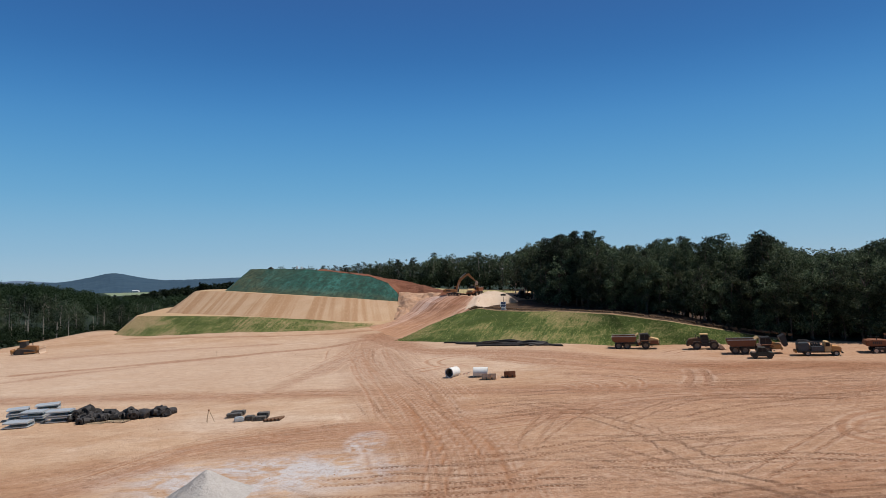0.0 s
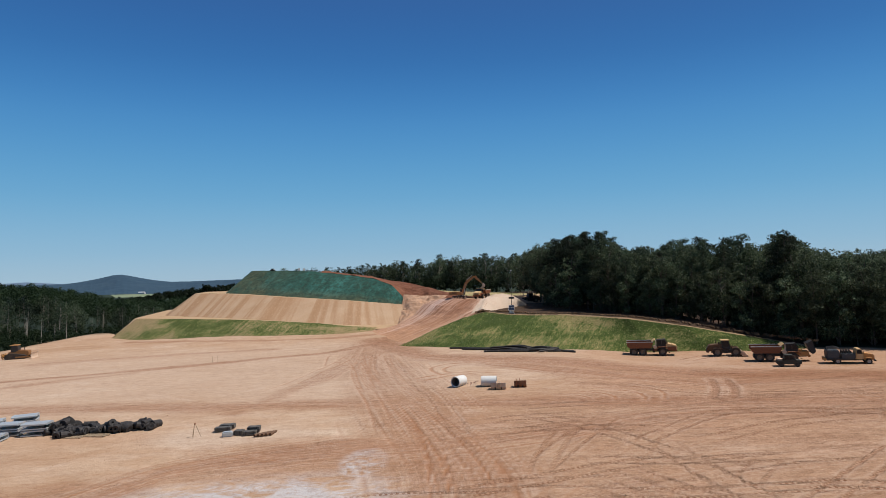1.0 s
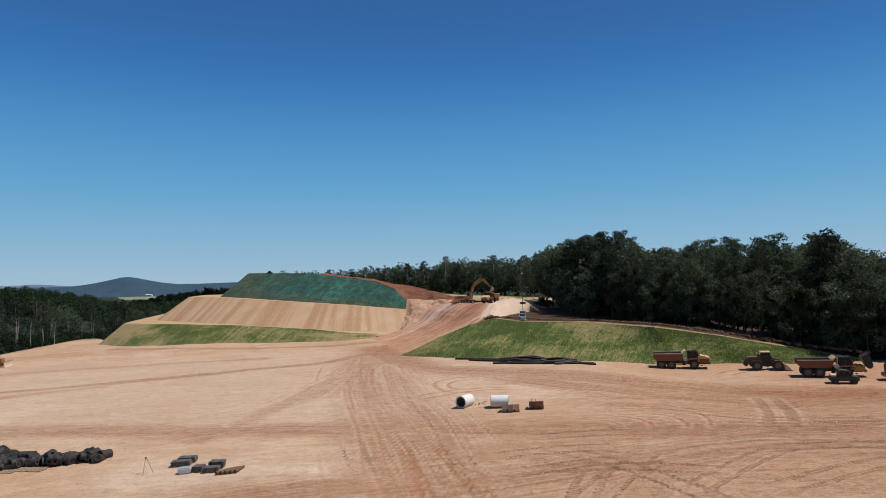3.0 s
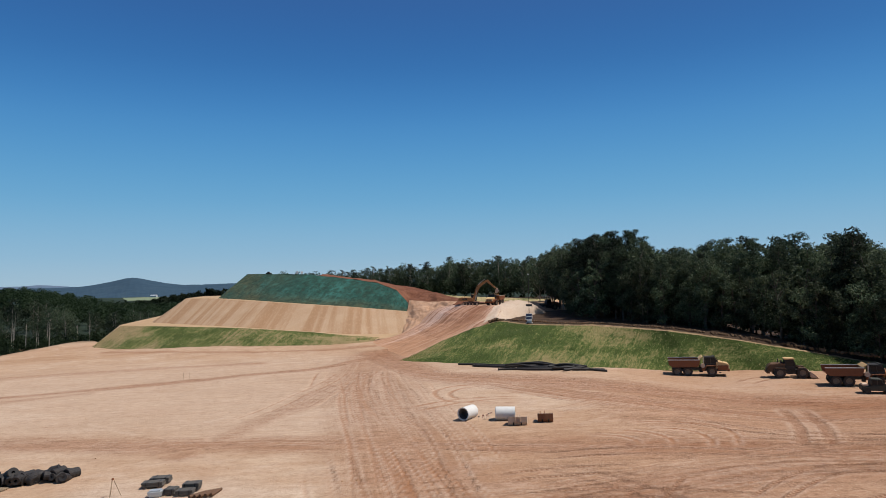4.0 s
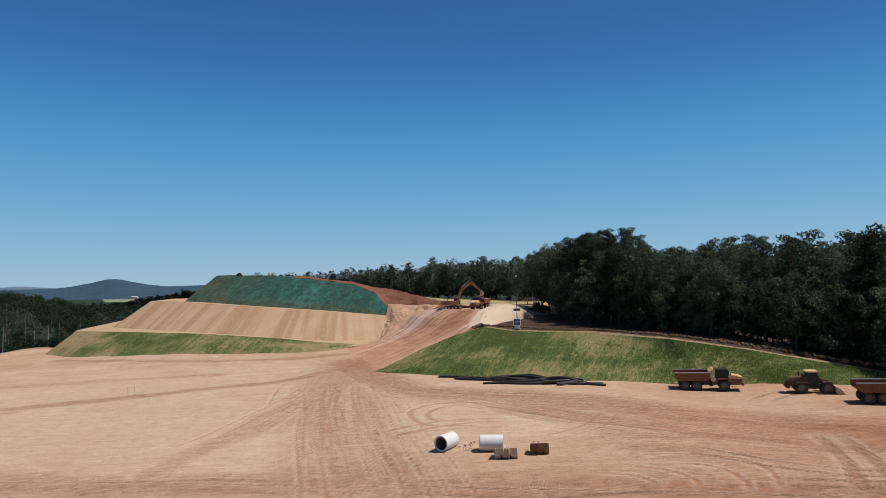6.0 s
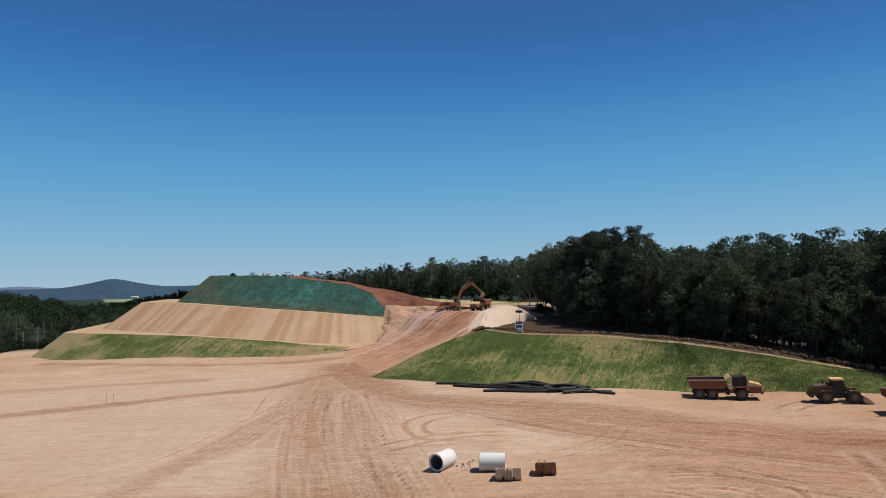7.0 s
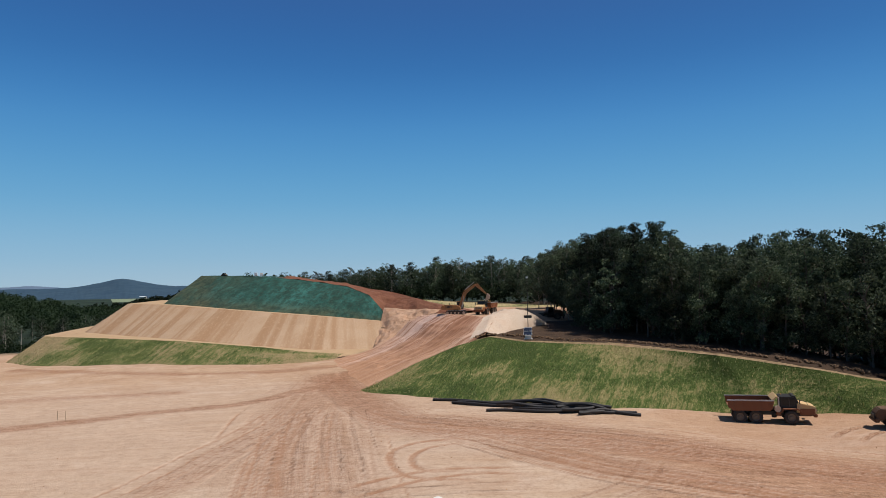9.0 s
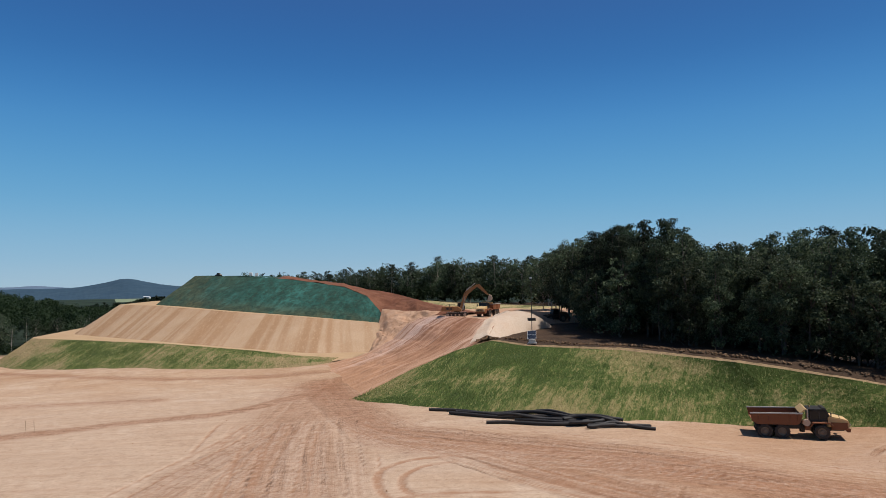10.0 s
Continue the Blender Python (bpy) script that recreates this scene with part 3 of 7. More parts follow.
    # the main lane fans out of the ramp and bends apart towards the near side
    for (a, b, count, power) in (([(-8.8, 102.6), (-4.4, 83.3), (-2.4, 68.4), (-1.8, 55.5), (-1.6, 44)], [(-3.2, 99.0), (4.3, 77.3), (7.2, 65.7), (7.2, 55.4), (6.5, 44)], 26, 1.4),
                          ([(-20.5, 166), (-20.2, 150), (-19.4, 133), (-16.8, 118.5), (-12.4, 104)], [(-14.6, 164), (-12.4, 148), (-9.8, 131), (-6.1, 115), (-2.4, 104)], 24, 0.75),
                          ([(-14, 163), (-10.9, 156), (-4.2, 146.8), (5.6, 139.5), (14, 135.6), (23.8, 131), (40, 124)], [(-15, 160), (-11.6, 150), (-4.5, 138.6), (8.1, 130.8), (22, 125), (36, 119), (48, 113)], 20, 0.7),
                          ([(-26, 112), (-25.4, 119.8), (-23.5, 134.8), (-19.5, 152)], [(-25, 110), (-23.2, 120), (-21.2, 135), (-17.5, 152)], 4, 0.6),
                          ([(-90, 140), (-66, 146), (-53.8, 149.8), (-42.8, 154.3), (-29.3, 159), (-22, 165)], [(-90, 142), (-66, 148), (-53.8, 152), (-42.8, 156.5), (-28, 162), (-20, 168)], 5, 0.7)):
        a, b = np.array(a, float), np.array(b, float)
        for k in range(count):
            u = (k + r.random()) / count
            line = soft_path(list(a * (1 - u) + b * u + r.normal(size=a.shape) * (0.25, 0.5)), 1.0)
            lo, hi = int(r.random() * 0.25 * len(line)), int((0.7 + 0.3 * r.random()) * len(line))
            press(line[lo:hi], 0.18 + 0.25 * r.random(), min(1.0, (0.2 + 0.6 * r.random() ** 2) * power), 0, 0.35 + 0.6 * r.random())
    # single tracks that can be told apart
    for pts in ([(2.8, 134.2), (-1.2, 133.5), (-3.6, 130.9), (-3.8, 127.3), (-2.8, 123.8), (-1.4, 121.7), (1.1, 120.6), (5, 119.6)],
                [(3.5, 132.4), (0.6, 131.5), (-1.2, 129.3), (-1.6, 126.9), (-0.9, 124.3), (0.7, 122.9), (3.6, 122.6)],
                [(-7.2, 118.9), (-2.8, 122.0), (2.0, 123.4), (8, 123)], [(-5.8, 116.7), (-0.4, 120.4), (4.9, 121.6), (9, 121)]):
        press(soft_path(pts, 0.5), 0.85, 0.75, 0.0, 0.45)
    for pts in ([(27.5, 94.8), (28.9, 99.1), (28.5, 103.3), (24.4, 105.3), (19.5, 105.5)], [(24.9, 94.5), (25.7, 97.7), (24.8, 101.3), (21.7, 102.6)],
                [(21.4, 95.3), (21.7, 98.0), (20.3, 100.7), (17.4, 102.0)], [(18.0, 95.8), (18.2, 97.6), (17.0, 99.6), (14.4, 100.6)]):
        press(soft_path(pts, 0.4), 0.6, 1.0, 0.0, 0.9)
    for pts in ([(41.1, 114.7), (37.6, 103.5), (33.3, 94.0)], [(43.0, 113.6), (39.9, 102.5), (35.9, 93.6)]):
        press(soft_path(pts, 0.5), 1.25, 0.6, 1.0, 0.7)
    for pts, gauge, width, dark, lug in (
            ([(19.6, 86.4), (16.1, 80.9), (11.9, 73.9), (8.9, 68.3)], 0.0, 0.45, 0.6, 0.9), ([(17.2, 87.6), (13.2, 81.6), (9.3, 75.4), (7.0, 70.5)], 0.0, 0.45, 0.6, 0.9),
            ([(56, 76.8), (49.3, 75.7), (44.3, 73.5), (41.2, 70.5), (39.3, 66.4), (40.9, 63.0), (47, 59)], 0.0, 1.0, 0.75, 0.2),
            ([(54, 73.6), (47.1, 72.4), (43.7, 71.1), (41.8, 69.1), (41.0, 66.4), (42.4, 65.3), (47, 62)], 0.0, 0.8, 0.7, 0.2),
            ([(43, 71), (38, 67), (31, 61), (25, 56)], 2.0, 0.5, 0.5, 0.7), ([(55, 83.6), (45.8, 82.8), (37.3, 86.2), (30, 85.2), (19, 75.6)], 2.0, 0.5, 0.45, 0.8),
            ([(24.4, 66), (19.8, 73.4), (15.2, 82.5), (9, 89.8)], 2.1, 0.42, 0.35, 0.6), ([(35.2, 131), (30.8, 132), (26, 130), (22, 127)], 2.0, 0.4, 0.45, 0.0),
            ([(43.6, 132.4), (45.8, 134.6), (48.1, 136.2), (50, 136.7)], 2.6, 0.8, 0.4, 0.9), ([(-65, 111), (-59, 113), (-56, 118), (-54, 126)], 2.2, 0.35, 0.35, 0.0),
            ([(-12, 60.2), (-7.9, 60.4), (-3.8, 60.8), (2.7, 59.3), (8.5, 60.9)], 1.9, 0.55, 0.2, 0.95), ([(-10.3, 63.4), (-5.1, 64), (1.9, 63.4), (8, 64.4)], 0.0, 0.5, 0.2, 0.9),
            ([(-4, 56), (2, 56.6), (8.5, 57.6), (13, 57)], 1.8, 0.6, 0.3, 1.0), ([(27, 61.4), (31, 61.1), (38.2, 59), (45, 58.6)], 1.6, 0.6, 0.3, 1.0),
            ([(26, 57.6), (30.7, 57), (36.1, 55.9), (42, 56)], 0.0, 0.55, 0.3, 0.9), ([(15, 67.2), (20, 59.1), (25.1, 54.2), (29, 48)], 2.0, 0.45, 0.3, 0.8),
            ([(10.7, 62.4), (18, 60.7), (25.8, 61), (30.5, 60.2)], 1.9, 0.5, 0.25, 0.9), ([(20.7, 75), (21.1, 72.5), (21.8, 65.8), (23.5, 58)], 2.6, 0.42, 0.4, 0.8),
            ([(15, 69.6), (19.2, 70.1), (23.4, 68.6), (30.1, 69.4)], 0.0, 0.42, 0.35, 0.85), ([(21.9, 64.4), (29.9, 66.6), (36, 67)], 0.0, 0.42, 0.35, 0.85),
            ([(60, 92), (50, 94.5), (41.5, 97), (33, 100), (25, 107)], 2.2, 0.6, 0.3, 0.8), ([(8, 112.5), (13, 114), (18, 118), (21, 124)], 2.0, 0.4, 0.3, 0.3)):
        for s in ((-0.5, 0.5) if gauge else (0,)):
            press(side_shift(soft_path(pts, 0.6), s * gauge), width, dark, lug, 0.5)
    # older prints criss-crossing the worked ground, thin on the swept side
    for k in range(95):
        worked = k < 78
        a = (r.normal() * 0.22 + 0.08 if r.random() < 0.68 else r.uniform(-1.3, 1.3)) + (math.pi if r.random() < 0.5 else 0)
        x, y = (r.uniform(2, 62), r.uniform(46, 96)) if worked else (r.uniform(-45, -5), r.uniform(50, 135))
        bend, pts = r.normal() * 0.09, []
        for i in range(int(r.integers(3, 7))):
            pts.append((x, y))
            x, y = x + 4.5 * math.cos(a), y + 4.5 * math.sin(a)
            a += bend + r.normal() * 0.05
        lug = 0.85 * r.random() if r.random() < (0.75 if worked else 0.3) else 0.0
        pair(pts, 2.1, 0.32 + 0.3 * r.random(), (0.1 + 0.3 * r.random()) * (1 if worked else 0.6), lug * (1 if worked else 0.5), 0.5 * r.random())
    return out


def build_ground():
    def axis(lo, hi, step, far_lo, far_hi):
        mid = list(np.arange(lo, hi + 0.01, step))
        up, down, d = [], [], step
        v = hi
        while v < far_hi:
            d *= 1.25
            v += d
            up.append(v)
        v, d = lo, step
        while v > far_lo:
            d *= 1.25
            v -= d
            down.append(v)
        return np.array(down[::-1] + mid + up)
    xs = axis(-145, 85, 0.8, -4700, 4700)
    xs = np.r_[xs[xs < -45.1], np.arange(-45, 75, 0.3), xs[xs > 75.1]]
    ys = axis(44, 240, 0.7, -1500, 4700)
    ys = np.r_[ys[ys < 43.9], np.arange(44, 152, 0.3), ys[ys > 152.1]]
    X, Y = np.meshgrid(xs, ys)
    x, y = X.ravel(), Y.ravel()
    z = ground_z(x, y)
    near = (np.abs(x) < 200) & (y > 0) & (y < 300)
    p = np.stack([x, y, z], 1)
    wob = np.zeros(len(x))
    wob[near] = rough_noise(p[near] * (1, 1, 0), 0.11) * 0.10
    p[:, 2] += wob
    marks = press_tracks(xs, ys)
    p[:, 2] += marks["depth"].ravel()
    nx = len(xs)
    i, j = np.meshgrid(np.arange(nx - 1), np.arange(len(ys) - 1))
    a = (j * nx + i).ravel()
    faces = np.stack([a, a + 1, a + 1 + nx, a + nx], 1)
    me = quick_mesh("ground", p, faces, M_PAD)
    me.polygons.foreach_set("use_smooth", [True] * len(me.polygons))
    ob = new("ground", me)
    at = me.attributes.new("rut", "FLOAT_COLOR", "POINT")
    at.data.foreach_set("color", np.stack([marks["groove"], marks["edge"], marks["lug"], np.ones(X.shape)], -1).ravel())
    at = me.attributes.new("way", "FLOAT_VECTOR", "POINT")
    at.data.foreach_set("vector", np.stack([marks["across"], marks["run"], np.zeros(X.shape)], -1).ravel())
    lanes = np.zeros(len(x))
    warp = np.zeros(len(x))
    warp[near] = rough_noise(p[near] * (1, 1, 0), 0.05, 7.0) * 4.0
    drag = np.stack([y + 0.1 * x, x, np.zeros(len(x))], 1)
    second = np.zeros(len(x))
    owner = np.full(len(x), -1)
    for n_lane, (half, power, pts) in enumerate(LANES):
        d, across, run = lane_distance(x, y, pts)
        w = power * smooth(half * 1.7, half * 0.25, d + warp * 0.35)
        take = w > lanes
        second = np.where(take, lanes, np.maximum(second, w))
        drag[take] = np.stack([across, run, np.full(len(x), n_lane * 9.0)], 1)[take]
        owner[take] = n_lane
        lanes = np.maximum(lanes, w)
    own = owner.reshape(len(ys), nx)
    meet = np.zeros(own.shape, bool)  # where two lanes meet
    for k in (0, 1):
        a1, a2 = (own[1:], own[:-1]) if k == 0 else (own[:, 1:], own[:, :-1])
        d = (a1 != a2) & (a1 >= 0) & (a2 >= 0)
        if k == 0:
            meet[1:] |= d
            meet[:-1] |= d
        else:
            meet[:, 1:] |= d
            meet[:, :-1] |= d
    at = me.attributes.new("calm", "FLOAT", "POINT")
    at.data.foreach_set("value", smooth(0.02, 0.16, lanes - second) * ~meet.ravel())
    at = me.attributes.new("drag", "FLOAT_VECTOR", "POINT")
    at.data.foreach_set("vector", drag.ravel())
    grey_dust = np.maximum(smooth(11.5, 3, np.hypot((x + 18) * 0.62, (y - 63.5) * 1.25) + warp * 0.5),
                           smooth(2.6, 1.2, np.hypot((x + 9.0), (y - 73) * 0.45) + warp * 0.15))
    grey_dust = np.maximum(grey_dust, smooth(7.5, 4.0, np.hypot(x + 21.5, (y - 59) * 1.0) + warp * 0.4))
    pale = np.maximum(smooth(60, 14, np.hypot((x + 70) * 0.45, (y - 140)) + warp), smooth(30, 10, np.hypot((x + 22) * 0.7, y - 124) + warp)) * 0.8
    pale = np.maximum(pale, smooth(9, 3, np.hypot((x - 2) * 0.7, y - 133) + warp * 0.5) * 0.9)
    pale = np.maximum(pale, smooth(9, 4, np.hypot((x + 27) * 0.75, (y - 86.5) * 1.3) + warp * 0.5) * 0.9)
    churn = smooth(2, 16, x + warp * 2 - 0.1 * (y - 80)) * smooth(112, 98, y + warp) * smooth(85, 70, x)
    churn = np.maximum(churn, 0.8 * smooth(10, 4, np.hypot((x + 18) * 0.55, (y - 76) * 1.0) + warp))
    churn = np.maximum(churn, 0.5 * smooth(9, 3, np.hypot((x - 14) * 0.5, y - 101) + warp * 0.5))
    churn = np.maximum(churn, 1.0 * smooth(10, 30, x + warp * 2) * smooth(134, 124, y + 0.35 * x - 9 + warp) * smooth(92, 104, y))
    at = me.attributes.new("clay", "FLOAT", "POINT")
    at.data.foreach_set("value", 0.55 * smooth(8, 62, x + warp * 1.5) * smooth(60, 100, y + warp))
    at = me.attributes.new("churn", "FLOAT", "POINT")
    at.data.foreach_set("value", churn * (0.7 + 0.3 * np.clip(warp / 2 + 0.5, 0, 1)))
    col = np.stack([lanes, grey_dust, pale, np.ones(len(x))], 1)
    at = me.attributes.new("lanes", "FLOAT_COLOR", "POINT")
    at.data.foreach_set("color", col.ravel())
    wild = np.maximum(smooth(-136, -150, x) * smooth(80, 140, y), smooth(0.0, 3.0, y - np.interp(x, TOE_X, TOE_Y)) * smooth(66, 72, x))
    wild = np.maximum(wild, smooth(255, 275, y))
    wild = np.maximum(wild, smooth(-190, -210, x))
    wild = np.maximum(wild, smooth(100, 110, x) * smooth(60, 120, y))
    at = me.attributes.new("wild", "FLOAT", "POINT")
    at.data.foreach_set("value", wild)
    return tagged(ob, "graded sandy clay pad with tyre marks and haul lanes", "ground", kind="structure")


build_ground()


def gz(x, y):
    return float(ground_z(x, y))


def on(points, lift=0.0):
    return [(x, y, gz(x, y) + lift) for x, y in points]


# ---- the stepped fill hill ----
TOE_HILL = on([(-119.5, 240), (-104.7, 229), (-89, 221), (-57, 207), (-37, 201), (-27, 202.5), (-23.5, 206)], -0.05)
LOW_CREST = [(-114.4, 249, 8.2), (-90, 236, 8.25), (-64.2, 222, 8.2), (-41.2, 212, 7.25), (-30, 208.5, 6.3), (-22.4, 209.5, 5.7)]
MID_TOE = [(-105.6, 254.5, 8.75), (-86, 241, 8.4), (-66.9, 228, 8.1), (-43.4, 219, 6.9), (-30, 216, 6.1), (-16.5, 219, 5.9)]
MID_CREST = [(-99.9, 268, 16.6), (-85, 260, 16.3), (-58.8, 244, 14.8), (-35.4, 235, 13.3), (-15, 232, 11.5)]
UP_TOE = [(-86.5, 263, 16.45), (-78, 258, 16.1), (-58.8, 245.6, 14.95), (-35.4, 236.6, 13.4), (-15.2, 233, 11.55)]
UP_CREST = [(-79.6, 275, 25.1), (-57.3, 262, 24.3), (-45.1, 256, 23.2), (-36, 251, 22.1), (-27.3, 246, 20.6), (-20.6, 241, 18.2), (-16.8, 236.5, 14.6)]
hill = tagged(new("fill_hill"), "stepped earth fill hill with seeded and bare graded tiers", "hill")
bank("grass_tier", TOE_HILL, LOW_CREST, M_GRASS_LOW, 140, 14, 0.25, 0.2, hill)
bank("low_bench", LOW_CREST, MID_TOE, M_BENCH, 120, 5, 0.12, 0.2, hill)
bank("clay_tier", MID_TOE, MID_CREST, M_TAN, 140, 20, 0.12, 0.1, hill, shear=-0.26)
bank("upper_bench", MID_CREST, UP_TOE, M_BENCH, 100, 4, 0.08, 0.2, hill)
bank("hydroseeded_tier", UP_TOE, UP_CREST, M_HYDRO, 140, 26, 0.35, 0.12, hill, side=True)
bank("bench_end", [(-23.5, 206, 5.25), (-19.5, 209.5, 5.6), (-16.6, 213.6, 6.25)], [(-22.4, 209.4, 5.75), (-20, 214, 5.9), (-16.4, 219.2, 6.0)], M_BENCH, 20, 8, 0.1, 0.3, hill)
# flanks that turn away to the west
bank("grass_tier_flank", [(-155, 335, -4), *on([(-121.5, 245), (-119.5, 240)], -0.05)], [(-140, 335, 8), (-118, 255, 8.1), (-114.4, 249, 8.2)], M_BENCH, 40, 8, 0.15, 0.2, hill)
bank("low_bench_back", [(-140, 335, 8), (-118, 255, 8.1), (-114.4, 249, 8.2)], [(-132, 335, 8.5), (-109, 260, 8.7), (-105.6, 254.5, 8.75)], M_BENCH, 40, 4, 0.1, 0.2, hill)
bank("clay_tier_flank", [(-132, 335, 8.5), (-109, 260, 8.7), (-105.6, 254.5, 8.75)], [(-120, 335, 16.6), (-102, 272, 16.6), (-99.9, 268, 16.6)], M_TAN, 40, 10, 0.1, 0.1, hill)
bank("upper_bench_back", [(-120, 335, 16.6), (-102, 272, 16.6), (-99.9, 268, 16.6)], [(-106, 335, 16.7), (-89, 270, 16.6), (-86.5, 263, 16.45)], M_BENCH, 40, 3, 0.05, 0.2, hill)
bank("hydroseeded_flank", [(-106, 335, 16.7), (-89, 270, 16.6), (-86.5, 263, 16.45)], [(-98, 335, 25.4), (-82, 281, 25.2), (-79.6, 275, 25.1)], M_HYDRO, 40, 14, 0.3, 0.12, hill)
bank("plateau", [(-98, 335, 25.2), (-82, 281, 25.15), (-79.6, 275, 25.1), (-57.3, 262, 24.3), (-50, 258.4, 23.7)], [(-90, 336, 25.3), (-72, 300, 25.3), (-66, 295, 25.2), (-58, 290, 24.6), (-50.9, 285, 24.1)], M_HYDRO, 50, 14, 0.3, 0.1, hill)
RED_RIM = [(-51.5, 288, 24.2), (-50.9, 285, 24.1), (-34, 270, 22.0), (-23, 258, 20.0), (-14, 250, 18.6), (-7, 240, 16.9), (-1.1, 232, 15.2), (3.5, 229, 14.0)]
bank("red_clay_cap", [(-50, 258.4, 23.8), (-45.1, 256, 23.25), (-36, 251, 22.15), (-27.3, 246, 20.65), (-20.6, 241, 18.25), (-16.9, 237.0, 14.3), (-10, 232.6, 13.3), (-1.5, 226.4, 13.6)], RED_RIM, M_RED, 190, 50, 0.7, 0.22, hill)
bank("cut_face", [(-16.6, 213.6, 6.2), (-12, 221, 8.5), (-9, 225.5, 11.6), (-6, 227.2, 13.05), (-2.5, 224.2, 13.6)], [(-17, 219.5, 5.9), (-16.6, 231.5, 11.2), (-16.2, 236.9, 14.9), (-10, 233.2, 14.5), (-1, 227.0, 14.6)], M_PINK, 70, 24, 0.7, 0.35, hill)
bank("back_slope", RED_RIM, [(-90, 345, 10), (-50, 345, 10), (-20, 320, 10), (0, 300, 11), (8, 270, 12), (12, 260, 12), (14, 250, 12.5), (16, 240, 13)], M_RED, 60, 10, 0.4, 0.15, hill)

# ---- haul ramp to the saddle ----
RAMP_L = [*on([(-25.5, 203)], -0.15), (-19, 210.5, 5.7), (-16.5, 213.8, 6.3), (-12, 221.3, 8.6), (-9, 225.8, 11.7), (-6, 227.5, 13.1), (-2.5, 224.5, 13.6)]
RAMP_R = [*on([(-11.2, 164.4)], -0.25), (-3.2, 174.2, 7.05), (3.7, 180.2, 9.35), (8.6, 187.3, 11.45), (11, 198.5, 13.7)]


def ramp_material():
    """Haul ramp: wheel-worn red-brown streaks up the middle, pale pink rock flour towards the hill, tan at the outer side."""
    m, t, b = nodes_of("ramp_clay")
    sep = t.nodes.new("ShaderNodeSeparateXYZ")
    t.links.new(coords(t, uv=True), sep.inputs[0])
    wander = noise_tex(t, coords(t, (0.10, 0.4, 1), uv=True), 0.5, 3, 0.6)
    across = mathn(t, "ADD", sep.outputs[1], mathn(t, "MULTIPLY", mathn(t, "SUBTRACT", wander, 0.5), 8.0))
    c = ramp(t, mathn(t, "MULTIPLY", across, 1 / 40.0), [(0.05, (0.60, 0.42, 0.295)), (0.24, (0.69, 0.545, 0.44)), (0.40, (0.55, 0.345, 0.22)), (0.58, (0.42, 0.235, 0.135)), (0.76, (0.50, 0.30, 0.18)), (0.90, (0.68, 0.49, 0.34))])
    wide = noise_tex(t, coords(t, (0.035, 1, 1), uv=True), 0.55, 5, 0.7, 0.3)
    thin = noise_tex(t, coords(t, (0.05, 1, 1), uv=True), 2.4, 4, 0.65, 0.2)
    fine = noise_tex(t, coords(t), 4.0, 7, 0.7)
    c = mixc(t, ramp(t, wide, [(0.47, grey(0)), (0.56, grey(0.9))]), c, (0.28, 0.135, 0.070))
    c = mixc(t, ramp(t, wide, [(0.30, grey(0.9)), (0.45, grey(0))]), c, (0.74, 0.59, 0.47))
    c = mixc(t, ramp(t, thin, [(0.49, grey(0)), (0.66, grey(0.7))]), c, (0.33, 0.170, 0.090))
    c = mixc(t, ramp(t, fine, [(0.50, grey(0)), (0.75, grey(0.5))]), c, (0.37, 0.205, 0.115))
    c = mixc(t, 1.0, c, (0.83, 0.755, 0.785), "MULTIPLY")
    t.links.new(c, b.inputs["Base Color"])
    b.inputs["Roughness"].default_value = 0.95
    b.inputs["Specular IOR Level"].default_value = 0.12
    bump(t, b, mathn(t, "ADD", mathn(t, "SUBTRACT", fine, mathn(t, "MULTIPLY", wide, 3.0)), mathn(t, "MULTIPLY", thin, -1.2)), 0.9, 0.15)
    return m


M_RAMP = ramp_material()


def blend_foot(m, far):
    t = m.node_tree
    b = t.nodes["Principled BSDF"]
    old = b.inputs["Base Color"].links[0].from_socket
    sep = t.nodes.new("ShaderNodeSeparateXYZ")
    t.links.new(coords(t, uv=True), sep.inputs[0])
    n = noise_tex(t, coords(t, (0.05, 1, 1), uv=True), 0.8, 4, 0.7)
    k = mathn(t, "ADD", mathn(t, "MULTIPLY", sep.outputs[0], 1.0 / far), mathn(t, "MULTIPLY", mathn(t, "SUBTRACT", n, 0.5), 1.6))
    t.links.new(mixc(t, ramp(t, k, [(0.0, grey(0.8)), (0.35, grey(0.6)), (1.0, grey(0))]), old, (0.43, 0.235, 0.132)), b.inputs["Base Color"])


blend_foot(M_RAMP, 28.0)


def worn_foot(m, reach):
    """Crumbles the thin foot of the ramp into the pad below it."""
    t = m.node_tree
    b, out = t.nodes["Principled BSDF"], [n for n in t.nodes if n.type == "OUTPUT_MATERIAL"][0]
    sep = t.nodes.new("ShaderNodeSeparateXYZ")
    t.links.new(coords(t, uv=True), sep.inputs[0])
    n = noise_tex(t, coords(t, (0.25, 1, 1), uv=True), 0.9, 6, 0.75)
    k = mathn(t, "ADD", mathn(t, "MULTIPLY", sep.outputs[0], 1.0 / reach), mathn(t, "MULTIPLY", mathn(t, "SUBTRACT", n, 0.5), 0.9))
    clear_part, mix = t.nodes.new("ShaderNodeBsdfTransparent"), t.nodes.new("ShaderNodeMixShader")
    t.links.new(ramp(t, k, [(0.0, grey(0)), (0.5, grey(1))]), mix.inputs[0])
    t.links.new(clear_part.outputs[0], mix.inputs[1])
    t.links.new(b.outputs[0], mix.inputs[2])
    t.links.new(mix.outputs[0], out.inputs["Surface"])


worn_foot(M_RAMP, 2.6)
